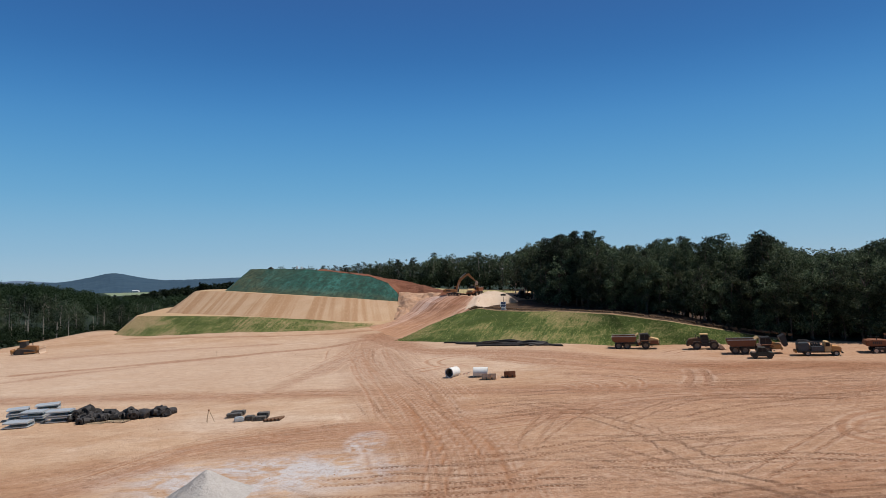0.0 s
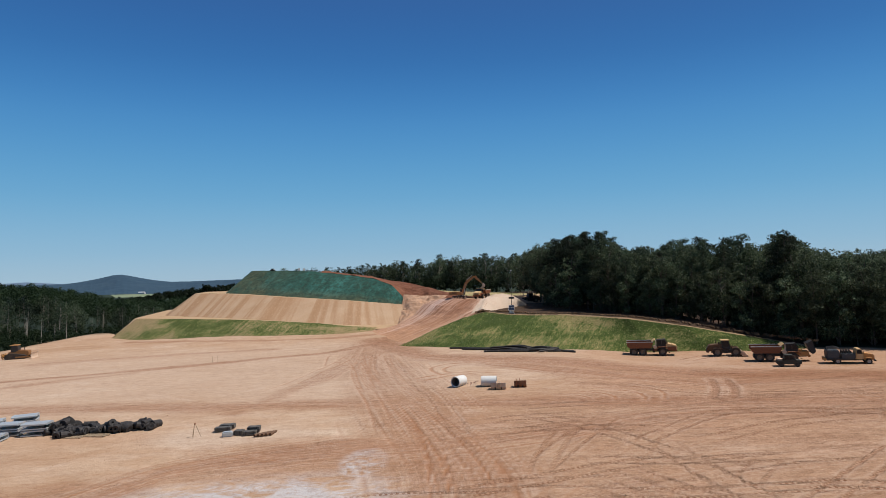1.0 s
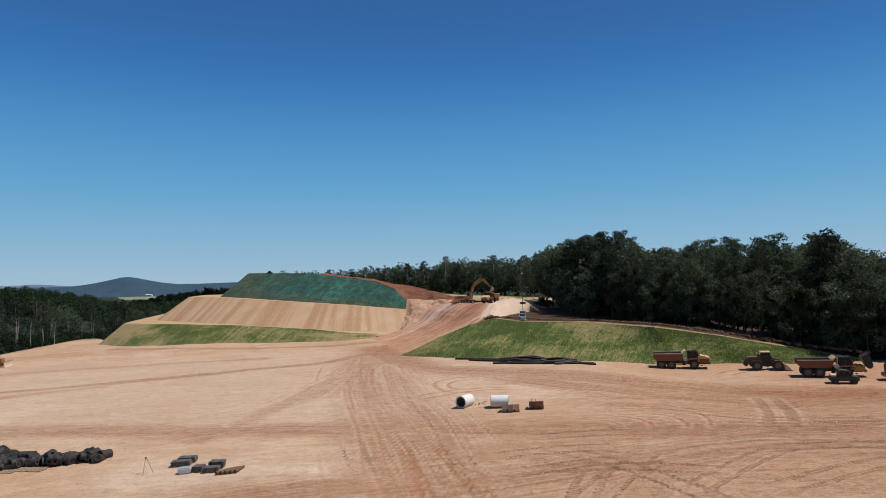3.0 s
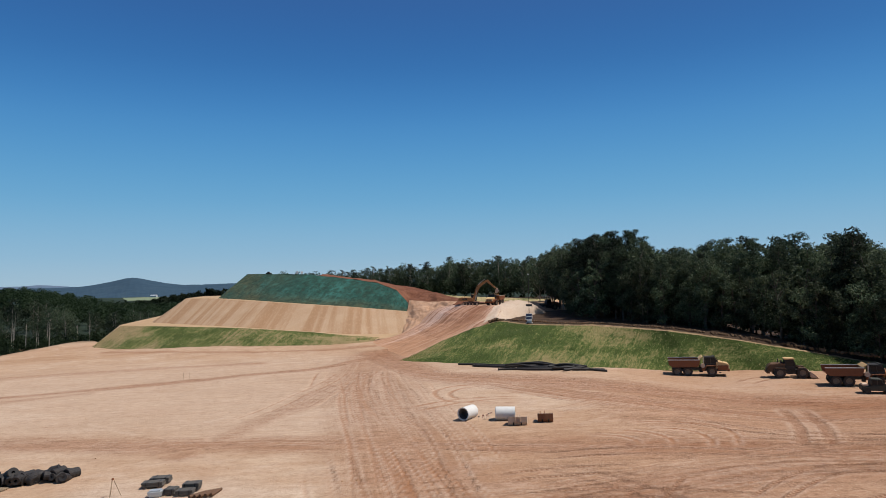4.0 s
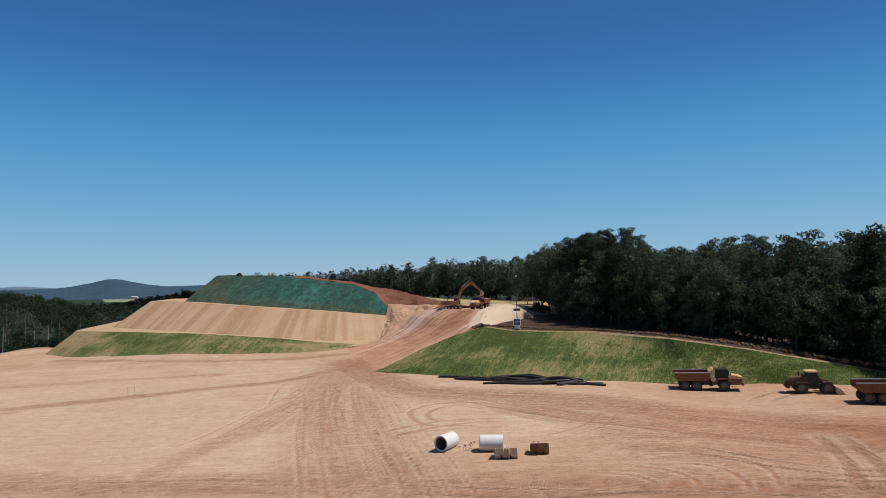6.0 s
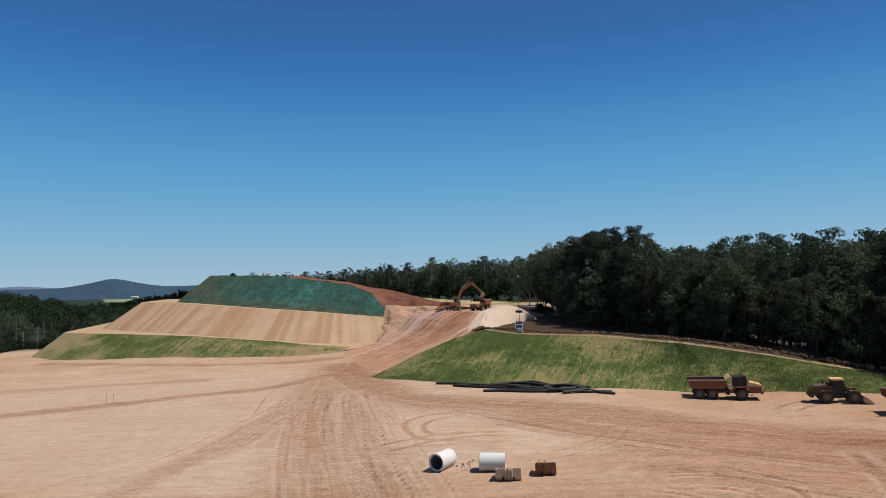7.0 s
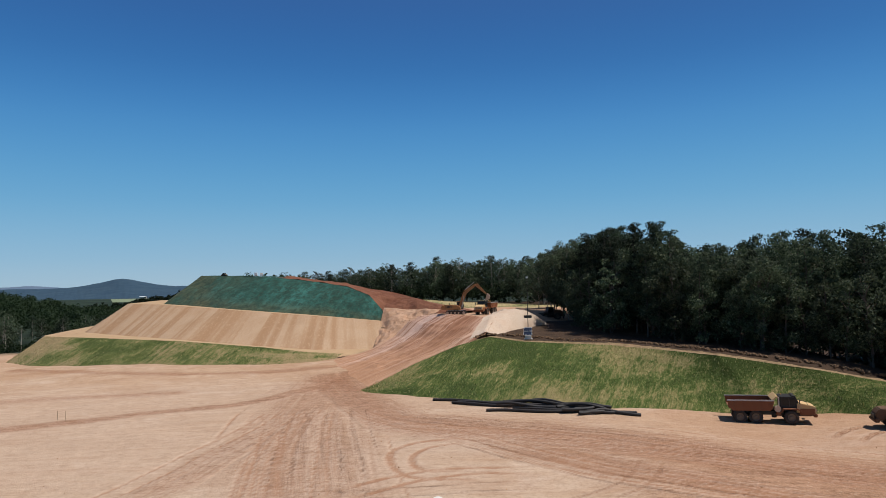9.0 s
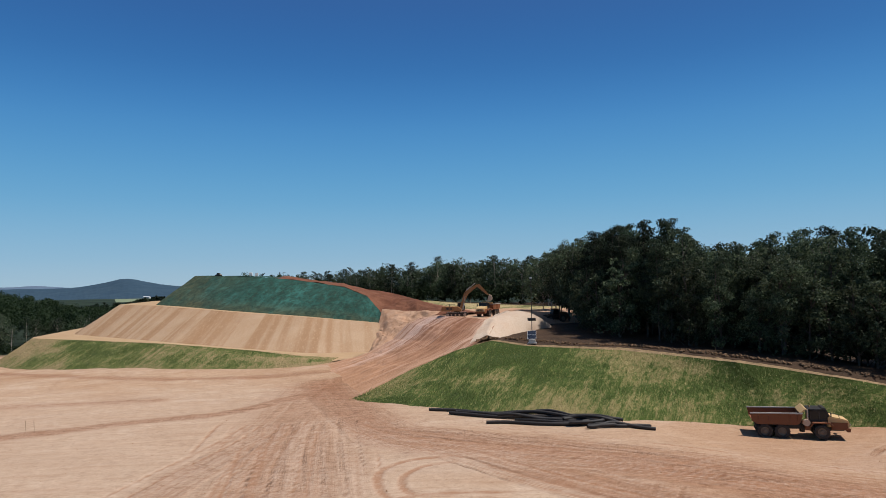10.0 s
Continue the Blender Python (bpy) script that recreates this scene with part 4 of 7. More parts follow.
tagged(bank("haul_ramp", RAMP_L, RAMP_R, M_RAMP, 110, 70, 0.4, 0.2, calm_start=0.2), "rutted clay haul ramp climbing to the saddle", "ramp", kind="structure")
tagged(bank("saddle", [(-2.5, 224.5, 13.6), (11, 198.5, 13.6), (16, 206.0, 13.3), (21, 209.0, 11.3), (27, 211.0, 11.2)], [(-6, 330, 12), (30, 330, 12), (70, 300, 12)], M_PINK, 60, 40, 0.4, 0.1), "levelled saddle of pale dug clay", "ground", kind="structure")

M_DRY = slope_grass("dry_grass", (0.14, 0.145, 0.06), (0.38, 0.29, 0.15), 0.35)
tagged(bank("dry_grass_rise", [(-34, 286, 12.1), (-6, 284, 12.1), (14, 280, 12.0), (34, 268, 12.0)], [(-34, 302, 15.9), (-7.4, 300, 15.5), (1.3, 300, 14.6), (17.4, 298, 13.8), (30, 294, 13.2), (44, 284, 13.0)], M_DRY, 60, 8, 0.3, 0.2), "low rise of dry pale grass behind the saddle", "ground", kind="structure")
tagged(bank("back_wood_floor", [(-96, 300, 10.5), (-34, 302, 15.85), (-7.4, 300, 15.45), (1.3, 300, 14.55), (17.4, 298, 13.75), (30, 294, 13.15), (44, 284, 12.95), (80, 250, 12.6)], [(-110, 385, 12), (-30, 390, 12.0), (10, 390, 12.0), (60, 385, 12.0), (130, 330, 12.0)], M_SHADED_FLOOR, 90, 14, 0.3, 0.2), "shaded floor of the wood behind the saddle", "ground", kind="structure")

# ---- the seeded bank below the woods ----
R_TOE = on([(-12.0, 165.5), (-9.7, 163), (-0.2, 157), (9.5, 151), (22, 145.8), (34.8, 146.5), (49.2, 144), (59.9, 140), (70.8, 139.5)], -0.05)
R_CREST = [(-11.5, 166.0, 4.5), (-4, 175.4, 7.3), (3, 181.4, 9.6), (9.1, 185, 10.8), (14, 181, 10.2), (20.8, 178, 10.0), (28.3, 171, 10.2), (38.9, 155, 10.0), (49.4, 148.5, 8.6), (62.4, 145, 6.25), (71.0, 141.0, 4.6)]
bank_r = tagged(new("seeded_bank"), "long earth bank with young patchy grass below the woods", "bank")
bank("grass_face", R_TOE, R_CREST, M_GRASS_R, 180, 22, 0.25, 0.2, bank_r, shear=0.5)
R_PATH = [(-10.9, 166.5, 4.48), (-3.4, 176.1, 7.3), (3.6, 182.2, 9.6), (9.6, 186.4, 10.85), (15, 182.6, 10.3), (21.6, 179.6, 10.1), (29.5, 172.5, 10.3), (40.2, 156.3, 10.05), (50.2, 149.8, 8.65), (63.2, 146.4, 6.3), (72, 142, 4.65)]
bank("crest_path", R_CREST, R_PATH, M_PATH, 260, 6, 0.3, 0.9, bank_r)


def forest_z(x, y):
    """Height of the woodland floor behind the seeded bank."""
    hi = 10.3 + 0.03 * (y - 175) - 0.055 * np.clip(x - 42, 0, 70)
    w = smooth(56, 72, x)
    return hi * (1 - w) + (pad(x, y) + 0.25) * w


floor_ob = bank("forest_floor", R_PATH[3:], [(18, 216, 12.5), (30, 220, 12.5), (60, 240, 13), (90, 240, 12), (120, 230, 11), (150, 220, 10), (170, 200, 9), (190, 160, 8)], M_SHADED_FLOOR, 80, 40, 0.4, 0.12)
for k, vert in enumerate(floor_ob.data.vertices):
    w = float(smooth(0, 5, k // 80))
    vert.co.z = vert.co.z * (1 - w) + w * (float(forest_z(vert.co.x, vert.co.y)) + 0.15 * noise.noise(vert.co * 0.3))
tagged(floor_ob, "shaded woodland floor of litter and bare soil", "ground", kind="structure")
tagged(bank("mound_slope", [(5.2, 185.0, 10.35), (8.4, 187.4, 11.6), (10.9, 190.4, 10.6), (13.0, 194.5, 10.6), (15.2, 199.0, 10.7), (18.0, 204.0, 10.9), (21.5, 208.0, 11.0)], [(8.4, 197.8, 13.75), (11.3, 201.5, 14.5), (13.5, 203.5, 15.0), (15.5, 204.6, 15.2), (18.0, 206.0, 14.7), (20.3, 207.6, 13.5), (23.0, 209.5, 11.6)], M_MOUND, 60, 26, 0.35, 0.22), "eroded pale clay slope beside the ramp", "slope", kind="structure")
M_BLADES = leaf_material("grass_blades", (0.085, 0.115, 0.030), (0.15, 0.16, 0.055), (0.44, 0.36, 0.18))


def grass_tufts(name, label, bottom, top, count, seed, size, dry):
    """Short tufts over a bank, thick in patches and thin in others."""
    r = np.random.default_rng(seed)
    a, _ = resample(bottom, 200)
    b, _ = resample(top, 200)
    vs = []
    while len(vs) < count:
        i, v = int(r.integers(200)), r.random()
        p = a[i] * (1 - v) + b[i] * v
        q = noise.fractal(Vector((i * 0.13, v * 3.0, seed)), 1.0, 2.0, 3)
        if q + r.random() * 0.8 < dry:
            continue
        p = p + (r.normal() * 0.3, r.normal() * 0.3, 0.0)
        h, w, t = size * (1.6 + 2.6 * r.random()), size * (0.4 + 0.4 * r.random()), r.random() * 3.14
        dx, dy = math.cos(t) * w, math.sin(t) * w
        lx, ly = r.normal() * size * 1.2, 0.4 * size + abs(r.normal()) * size * 1.2
        vs.append([(p[0] - dx, p[1] - dy, p[2] - 0.12), (p[0] + dx, p[1] + dy, p[2] - 0.12), (p[0] + dx * 0.5 + lx, p[1] + dy * 0.5 + ly, p[2] + h), (p[0] - dx * 0.6 + lx, p[1] - dy * 0.6 + ly, p[2] + h * 0.8)])
    v = np.array(vs).reshape(-1, 3)
    f = np.arange(len(v)).reshape(-1, 4)
    me = bpy.data.meshes.new(name)
    me.from_pydata(v.tolist(), [], f.tolist())
    me.materials.append(M_BLADES)
    return tagged(new(name, me), label, "grass", kind="stuff")


grass_tufts("bank_tufts", "young grass tufts on the seeded bank", R_TOE, R_CREST, 12000, 3, 0.045, -0.1)
grass_tufts("tier_tufts", "sparse grass tufts on the lowest tier", TOE_HILL, LOW_CREST, 5000, 4, 0.06, 0.0)

# ---- trees ----
def tube_mesh(paths, sides=5):
    """Tapered tubes; each path is a list of (x, y, z, radius)."""
    verts, faces = [], []
    for path in paths:
        base = len(verts)
        for k, (x, y, z, r) in enumerate(path):
            for s in range(sides):
                a = 2 * math.pi * s / sides
                verts.append((x + r * math.cos(a), y + r * math.sin(a), z))
        for k in range(len(path) - 1):
            for s in range(sides):
                a, b = base + k * sides + s, base + k * sides + (s + 1) % sides
                faces.append((a, b, b + sides, a + sides))
    return verts, faces


def leaf_cloud(rng, clumps, per, size, flat=0.8):
    """Many small leaf sprays on the shells of clumps: (x, y, z, radius)."""
    out_v = []
    for cx, cy, cz, r in clumps:
        n = max(6, int(per * (r / 1.5) ** 1.6))
        d = rng.normal(size=(n, 3))
        d /= np.linalg.norm(d, axis=1)[:, None]
        rad = r * (0.55 + 0.5 * rng.random(n))[:, None]
        c = np.array([cx, cy, cz]) + d * rad * (1, 1, flat)
        nrm = d + rng.normal(size=(n, 3)) * 0.55 + (0, 0, 0.25)
        nrm /= np.linalg.norm(nrm, axis=1)[:, None]
        t = np.cross(nrm, rng.normal(size=(n, 3)))
        t /= np.linalg.norm(t, axis=1)[:, None] + 1e-9
        b = np.cross(nrm, t)
        s = size * (0.6 + 0.8 * rng.random(n))[:, None]
        quad = np.stack([c - t * s, c + b * s * 0.55 - nrm * s * 0.2, c + t * s, c - b * s * 0.55 - nrm * s * 0.2], 1)
        out_v.append(quad.reshape(-1, 3))
    v = np.concatenate(out_v)
    f = np.arange(len(v)).reshape(-1, 4)
    return v, f


def tree_shape(seed, height, kind, fine=1.0):
    """Trunk paths and crown clumps of one tree that stands at the origin."""
    rng = np.random.default_rng(seed)
    lean = rng.normal(size=2) * 0.35
    r0 = height * 0.0075 + 0.03

    def trunk_at(z):
        u = z / height
        return lean[0] * u * u * 2, lean[1] * u * u * 2
    paths = [[(*trunk_at(height * u), height * u - 0.4 * (u == 0), r0 * (1.25 if u == 0 else 1) * (1 - 0.85 * u) + 0.02) for u in (0, 0.06, 0.2, 0.4, 0.6, 0.8, 0.94)]]
    clumps = []
    if kind == "pine":
        start = 0.26 + 0.16 * rng.random()
        for k in range(34):
            u = start + (0.98 - start) * (k + rng.random()) / 34
            reach = height * (0.155 * (1 - ((u - start) / (1.05 - start)) ** 1.6) + 0.02) * (0.7 + 0.6 * rng.random())
            a = rng.random() * 6.283
            x0, y0 = trunk_at(height * u)
            x1, y1 = x0 + reach * math.cos(a), y0 + reach * math.sin(a)
            z = height * u
            paths.append([(x0, y0, z - 0.3, 0.07), ((x0 + x1) / 2, (y0 + y1) / 2, z + 0.1, 0.045), (x1, y1, z + 0.35, 0.02)])
            clumps.append((x1, y1, z + 0.3, 0.75 + 0.45 * rng.random()))
            clumps.append(((x0 + x1) / 2, (y0 + y1) / 2, z + 0.2, 0.8 + 0.4 * rng.random()))
        clumps.append((*trunk_at(height), height * 0.97, 0.8))
        for k in range(7):
            u = 0.2 + 0.3 * rng.random()
            a = rng.random() * 6.283
            x0, y0 = trunk_at(height * u)
            paths.append([(x0, y0, height * u, 0.04), (x0 + 1.3 * math.cos(a), y0 + 1.3 * math.sin(a), height * u + 0.2, 0.012)])
    else:
        low = (0.22 if kind == "oak" else 0.05) + 0.12 * rng.random()
        wide = height * (0.19 + 0.07 * rng.random())
        n = 13
        for k in range(n):  # limbs, each ending in a lobe of leaf clumps
            u = low + (0.90 - low) * (k + 0.6 * rng.random()) / n
            v = (u - low) / (1 - low)
            prof = math.sin(math.pi * min(1, 0.22 + 0.70 * v)) ** 0.7
            reach = wide * prof * (0.45 + 0.55 * rng.random())
            a = k * 2.4 + rng.random() * 1.2
            x0, y0 = trunk_at(height * max(0.1, u - 0.14))
            x1, y1, z1 = x0 + reach * math.cos(a), y0 + reach * math.sin(a), height * u
            lobe = height * (0.085 + 0.05 * rng.random()) * (1.15 - 0.35 * v)
            paths.append([(x0, y0, z1 - 0.14 * height, 0.11), ((x0 + x1) / 2, (y0 + y1) / 2, z1 - 0.06 * height, 0.07), (x1, y1, z1, 0.03)])
            for q in range(6):
                d = rng.normal(size=3)
                d /= np.linalg.norm(d)
                clumps.append((x1 + d[0] * lobe, y1 + d[1] * lobe, z1 + abs(d[2]) * lobe * 0.9 - 0.2 * lobe, lobe * (0.48 + 0.3 * rng.random())))
        for k in range(5):
            a = rng.random() * 6.283
            clumps.append((0.07 * height * math.cos(a), 0.07 * height * math.sin(a), height * (0.88 + 0.10 * rng.random()), height * 0.036))
    return paths, clumps, rng


TREE_LABEL = {"pine": "tall dark pine with a bare trunk and ragged top", "oak": "dark green broadleaf forest tree in full leaf",
              "edge": "leafy forest-edge tree with branches to the ground"}


def tree_model(kind, seed, height, per, leaf, pale=False):
    paths, clumps, rng = tree_shape(seed, height, kind)
    tv, tf = tube_mesh(paths)
    tm = quick_mesh("trunk", tv, tf, M_BARK_PALE if pale else M_BARK)
    lv, lf = leaf_cloud(rng, clumps, per, leaf, 0.55 if kind == "pine" else 0.85)
    cm = quick_mesh("crown", lv, lf, M_NEEDLE if kind == "pine" else M_LEAF)
    return tm, cm


def plant(model, kind, x, y, z, s, turn, group, label=""):
    root = new("pine_tree" if kind == "pine" else "forest_tree")
    root.matrix_basis = Matrix.Translation((x, y, z)) @ Matrix.Rotation(turn, 4, "Z") @ Matrix.Diagonal((s, s, s, 1))
    for name, me in zip(("trunk", "crown"), model):
        o = new(name, me)
        o.parent = root
    return tagged(root, label or TREE_LABEL[kind], "tree", group)


BACK = []


def mesh_arrays(me):
    v = np.zeros(len(me.vertices) * 3, np.float32)
    me.vertices.foreach_get("co", v)
    f = np.zeros(len(me.loops), np.int32)
    me.loops.foreach_get("vertex_index", f)
    return v.reshape(-1, 3), f.reshape(-1, 4)


def joined_wood(name, label):
    """The trees gathered in BACK as one mass."""
    vs, fs, mi, n, mats = [], [], [], 0, []
    for model, x, y, z, s, turn in BACK:
        for me in model[1:]:
            v, f = mesh_arrays(me)
            if me.materials[0] not in mats:
                mats.append(me.materials[0])
            c, q = math.cos(turn) * s, math.sin(turn) * s
            vs.append(np.stack([x + v[:, 0] * c - v[:, 1] * q, y + v[:, 0] * q + v[:, 1] * c, z + v[:, 2] * s], 1))
            fs.append(f + n)
            mi += [mats.index(me.materials[0])] * len(f)
            n += len(v)
    me = quick_mesh(name, np.concatenate(vs), np.concatenate(fs), mats[0])
    for m in mats[1:]:
        me.materials.append(m)
    me.polygons.foreach_set("material_index", mi)
    return tagged(new(name, me), label, "woods", kind="stuff")


NEAR_MODELS = {"pine": [tree_model("pine", s, 19.0, 90, 0.17) for s in (1, 2, 3, 4, 5)],
               "oak": [tree_model("oak", s, 18.0, 92, 0.20) for s in (11, 12, 13, 14, 15, 16)],
               "edge": [tree_model("edge", s, 12.0, 90, 0.18) for s in (21, 22, 23, 24)]}
FAR_MODELS = {"oak": [tree_model("oak", s, 18.0, 34, 0.27, True) for s in (31, 32, 33, 34)],
              "pine": [tree_model("pine", s, 19.0, 26, 0.26, True) for s in (41, 42)],
              "edge": [tree_model("edge", s, 12.0, 30, 0.28, True) for s in (51, 52)]}


rng = np.random.default_rng(5)
# the front line of the wood above the bank, then the rows behind it; tops follow the skyline
FRONT = [(31, 214), (31.2, 206), (30.0, 196.5), (32.8, 188), (37.5, 179), (41, 173), (44, 169), (47.5, 165.5), (51, 161.5), (55, 157), (59, 153), (63, 149), (67, 147), (72, 144), (79, 139.5), (86, 135), (94, 131.5), (103, 129.5), (114, 128)]
SKYLINE = [(0.08, 0.0328), (0.097, 0.0426), (0.123, 0.053), (0.149, 0.06), (0.192, 0.0675), (0.225, 0.0633), (0.246, 0.0474), (0.263, 0.0402), (0.284, 0.0465), (0.344, 0.0561), (0.365, 0.0488), (0.412, 0.0646), (0.437, 0.0495), (0.454, 0.0423), (0.476, 0.0631), (0.509, 0.041), (0.522, 0.0347), (0.556, 0.0356), (0.606, 0.0326), (0.632, 0.0379), (0.663, 0.0542), (0.8, 0.045)]
for row in range(8):
    for k in range(len(FRONT) - 1):
        (ax, ay), (bx, by) = FRONT[k], FRONT[k + 1]
        n = (2 if row < 3 else 1) + (2 if k >= 12 else 0)
        for q in range(n):
            u = (q + rng.random()) / n
            x, y = ax + (bx - ax) * u + rng.normal() * 0.7, ay + (by - ay) * u + row * 4.6 + rng.random() * 3.0
            x += row * 2.2
            z = float(forest_z(x, y)) - 0.15
            kind = "pine" if rng.random() < (0.75 if 0.15 < x / y < 0.23 else 0.35) else "oak"
            if (row == 0 and rng.random() < (0.75 if k >= 10 else 0.62)) or (row in (1, 2) and rng.random() < 0.3):
                kind = "edge"
            limit = 19.4 + float(np.interp(x / y, [c[0] for c in SKYLINE], [c[1] for c in SKYLINE])) * y
            tall = (limit - z) * (0.82 + 0.20 * rng.random() if row < 3 else 0.90 + 0.14 * rng.random())
            s = tall / {"pine": 19.6, "oak": 18.8, "edge": 12.6}[kind] * (0.62 + 0.2 * rng.random() if kind == "edge" else 1)
            models = NEAR_MODELS[kind]
            spot = (x, y, z, s, rng.random() * 6.28)
            if row >= 4:
                rear = FAR_MODELS[kind]
                BACK.append((rear[int(rng.integers(len(rear)))], *spot))
            else:
                plant(models[int(rng.integers(len(models)))], kind, *spot, "trees of the wood")
for x, y, top in ((37.3, 189.0, 31.9), (40.2, 188.5, 32.0), (43.0, 190.5, 32.2), (45.1, 192.0, 30.9), (48.0, 196.0, 28.4), (37.6, 202.0, 31.8), (58.5, 178.0, 29.0), (59.5, 163.8, 27.9), (64.0, 177, 29.2), (59.8, 190, 29.2)):
    z = float(forest_z(x, y)) - 0.15  # pines that stand above their neighbours
    plant(NEAR_MODELS["pine"][int(x * 7) % 5], "pine", x, y, z, (top - z) / 19.4, rng.random() * 6.28, "trees of the wood")
for x, y in ((31, 219), (32, 223), (30, 231), (33, 228), (34, 218), (31, 236), (36, 224), (29.5, 243), (33, 238), (38, 228), (31, 250), (36, 240), (41, 230)):
    z = 11.5
    limit = 19.4 + float(np.interp(x / y, [c[0] for c in SKYLINE], [c[1] for c in SKYLINE])) * y
    plant(NEAR_MODELS["oak"][int(x) % 5], "oak", x, y, z, (limit - z) / 18.8 * (0.9 + 0.12 * rng.random()), rng.random() * 6.28, "trees of the wood")
# the tree line far behind the saddle
for k in range(190):
    x = -78 + k * 0.92 + rng.normal() * 1.2
    y = 318 + rng.random() * 46 - 0.25 * max(0, x - 20)
    kind = "oak" if rng.random() < 0.75 else "pine"
    zb = 12.0
    top = np.interp(x, [-75, -57, -33, -6, 17, 60, 90], [25.6, 25.6, 27.8, 29.6, 30, 31, 32]) + rng.normal() * 1.3
    s = (top - zb) / (18 if kind == "oak" else 19)
    models = FAR_MODELS[kind]
    if y + 0.25 * max(0, x - 20) > 332:
        BACK.append((models[k % len(models)], x, y, zb, s, rng.random() * 6.28))
        continue
    plant(models[k % len(models)], kind, x, y, zb, s, rng.random() * 6.28, "tree line behind the saddle")
for k in range(26):  # between the wood and the tree line
    x = 28 + rng.random() * 45
    y = 215 + rng.random() * 100
    plant(FAR_MODELS["oak"][k % 4], "oak", x, y, 12.0, (np.interp(y, [215, 315], [16.5, 20.5]) + rng.normal()) / 18, rng.random() * 6.28, "tree line behind the saddle")
joined_wood("back_woods", "tall dark trees standing behind the front of the wood")
# the edge of the western wood, with pale trunks showing
for k in range(84):
    x = -340 + k * 2.7 + rng.normal() * 1.0
    y = 322 + rng.random() * 34 + max(0, x + 190) * 0.75
    kind = ("oak", "oak", "pine", "edge")[int(rng.integers(4))]
    tall = np.interp(x, [-300, -215, -190, -160], [25, 21.5, 17.5, 15]) * (0.92 + 0.16 * rng.random())
    s = tall / {"pine": 19, "oak": 18, "edge": 15}[kind]
    plant(FAR_MODELS[kind][k % 2], kind, x, y, -5.8, s, rng.random() * 6.28, "trees of the western wood")


def bare_tree(seed, height):
    """A pale dead trunk with a few broken limbs."""
    r = np.random.default_rng(seed)
    paths = [[(0.25 * u * u * height * 0.1, 0, height * u - 0.5 * (u == 0), 0.20 * (1 - 0.8 * u) + 0.03) for u in (0, 0.3, 0.6, 0.85, 1.0)]]
    for k in range(6):
        u, a, ln = 0.45 + 0.5 * r.random(), r.random() * 6.28, 0.8 + 1.4 * r.random()
        paths.append([(0, 0, height * u, 0.06), (ln * math.cos(a), ln * math.sin(a), height * u + 0.5 * ln, 0.02)])
    v, f = tube_mesh(paths, 6)
    return quick_mesh("bare_tree", v, f, M_BARK_PALE)


for k, (x, y) in enumerate(((-207, 318), (-202, 323), (-198, 316), (-159, 273), (-156, 276), (-150.5, 285), (-149, 291), (-181, 300), (-168, 288))):
    o = new("bare_tree", bare_tree(60 + k, 8.5 + (k * 37 % 5)))
    o.matrix_basis = Matrix.Translation((x, y, gz(x, y)))
    tagged(o, "pale bare trunk at the edge of the wood", "tree", "bare trunks")


# ---- far woods, as one mass of crowns each ----
def far_wood(name, label, spots, leaf, per, seed):
    r = np.random.default_rng(seed)
    vs = []
    for x, y, z, h in spots:
        cl = []
        for k in range(9):
            a, q = r.random() * 6.283, r.random()
            cl.append((x + math.cos(a) * h * 0.24 * math.sqrt(q), y + math.sin(a) * h * 0.24 * math.sqrt(q), z + h * (0.5 + 0.45 * r.random() * (1 - 0.4 * q)), h * (0.11 + 0.06 * r.random())))
        v, f = leaf_cloud(r, cl, per, leaf, 0.9)
        vs.append(v)
    v = np.concatenate(vs)
    ob = new(name, quick_mesh(name, v, np.arange(len(v)).reshape(-1, 4), M_LEAF_SHADED))
    return tagged(ob, label, "woods", kind="stuff")


spots = []
for k in range(520):
    x = -480 + rng.random() * 330
    y = 350 + rng.random() * 190
    top = np.interp(x / y, [-0.72, -0.62, -0.57, -0.53, -0.50, -0.44, -0.40], [26, 22.5, 20, 15.5, 12.5, 10, 12]) - 3.5 * float(smooth(420, 345, y))
    h = 16 + rng.normal() * 1.2
    spots.append((x, y, top - h + rng.normal() * 0.8, h))
far_wood("western_woods", "dark green mixed woods on a low rise", spots, 0.50, 20, 3)
spots = []
for k in range(480):
    x = -560 + rng.random() * 540
    y = 545 + rng.random() * 330
    top = np.interp(x / y, [-0.60, -0.52, -0.48, -0.44, -0.42, -0.40, -0.38, -0.33, -0.25], [8, 6, 8, 11, 15, 15, 18, 20, 22])
    h = 15 + rng.normal() * 1.5
    spots.append((x, y, top - h + rng.normal(), h))
far_wood("valley_woods", "dark woods filling the valley beyond the hill", spots, 0.9, 13, 4)
spots = []
for k in range(480):
    u = rng.random() * (len(FRONT) - 1)
    j = int(u)
    x = FRONT[j][0] + (FRONT[j + 1][0] - FRONT[j][0]) * (u - j)
    y = FRONT[j][1] + (FRONT[j + 1][1] - FRONT[j][1]) * (u - j) + 5 + rng.random() * 40
    spots.append((x + 8 * rng.random(), y, float(forest_z(x, y)) - 1.5, 5 + 5 * rng.random()))
for k in range(260):  # shrubs under the western wood
    x = -330 + 200 * rng.random()
    spots.append((x, 310 + rng.random() * 30 + max(0, x + 190) * 0.75, -7.5, 5 + 5 * rng.random()))
for k in range(110):  # scrub on the slope below the pad's western edge
    x = -232 + 86 * rng.random()
    y = 262 + 62 * rng.random()
    spots.append((x, y, gz(x, y) - 1.5, 4.5 + 4 * rng.random()))
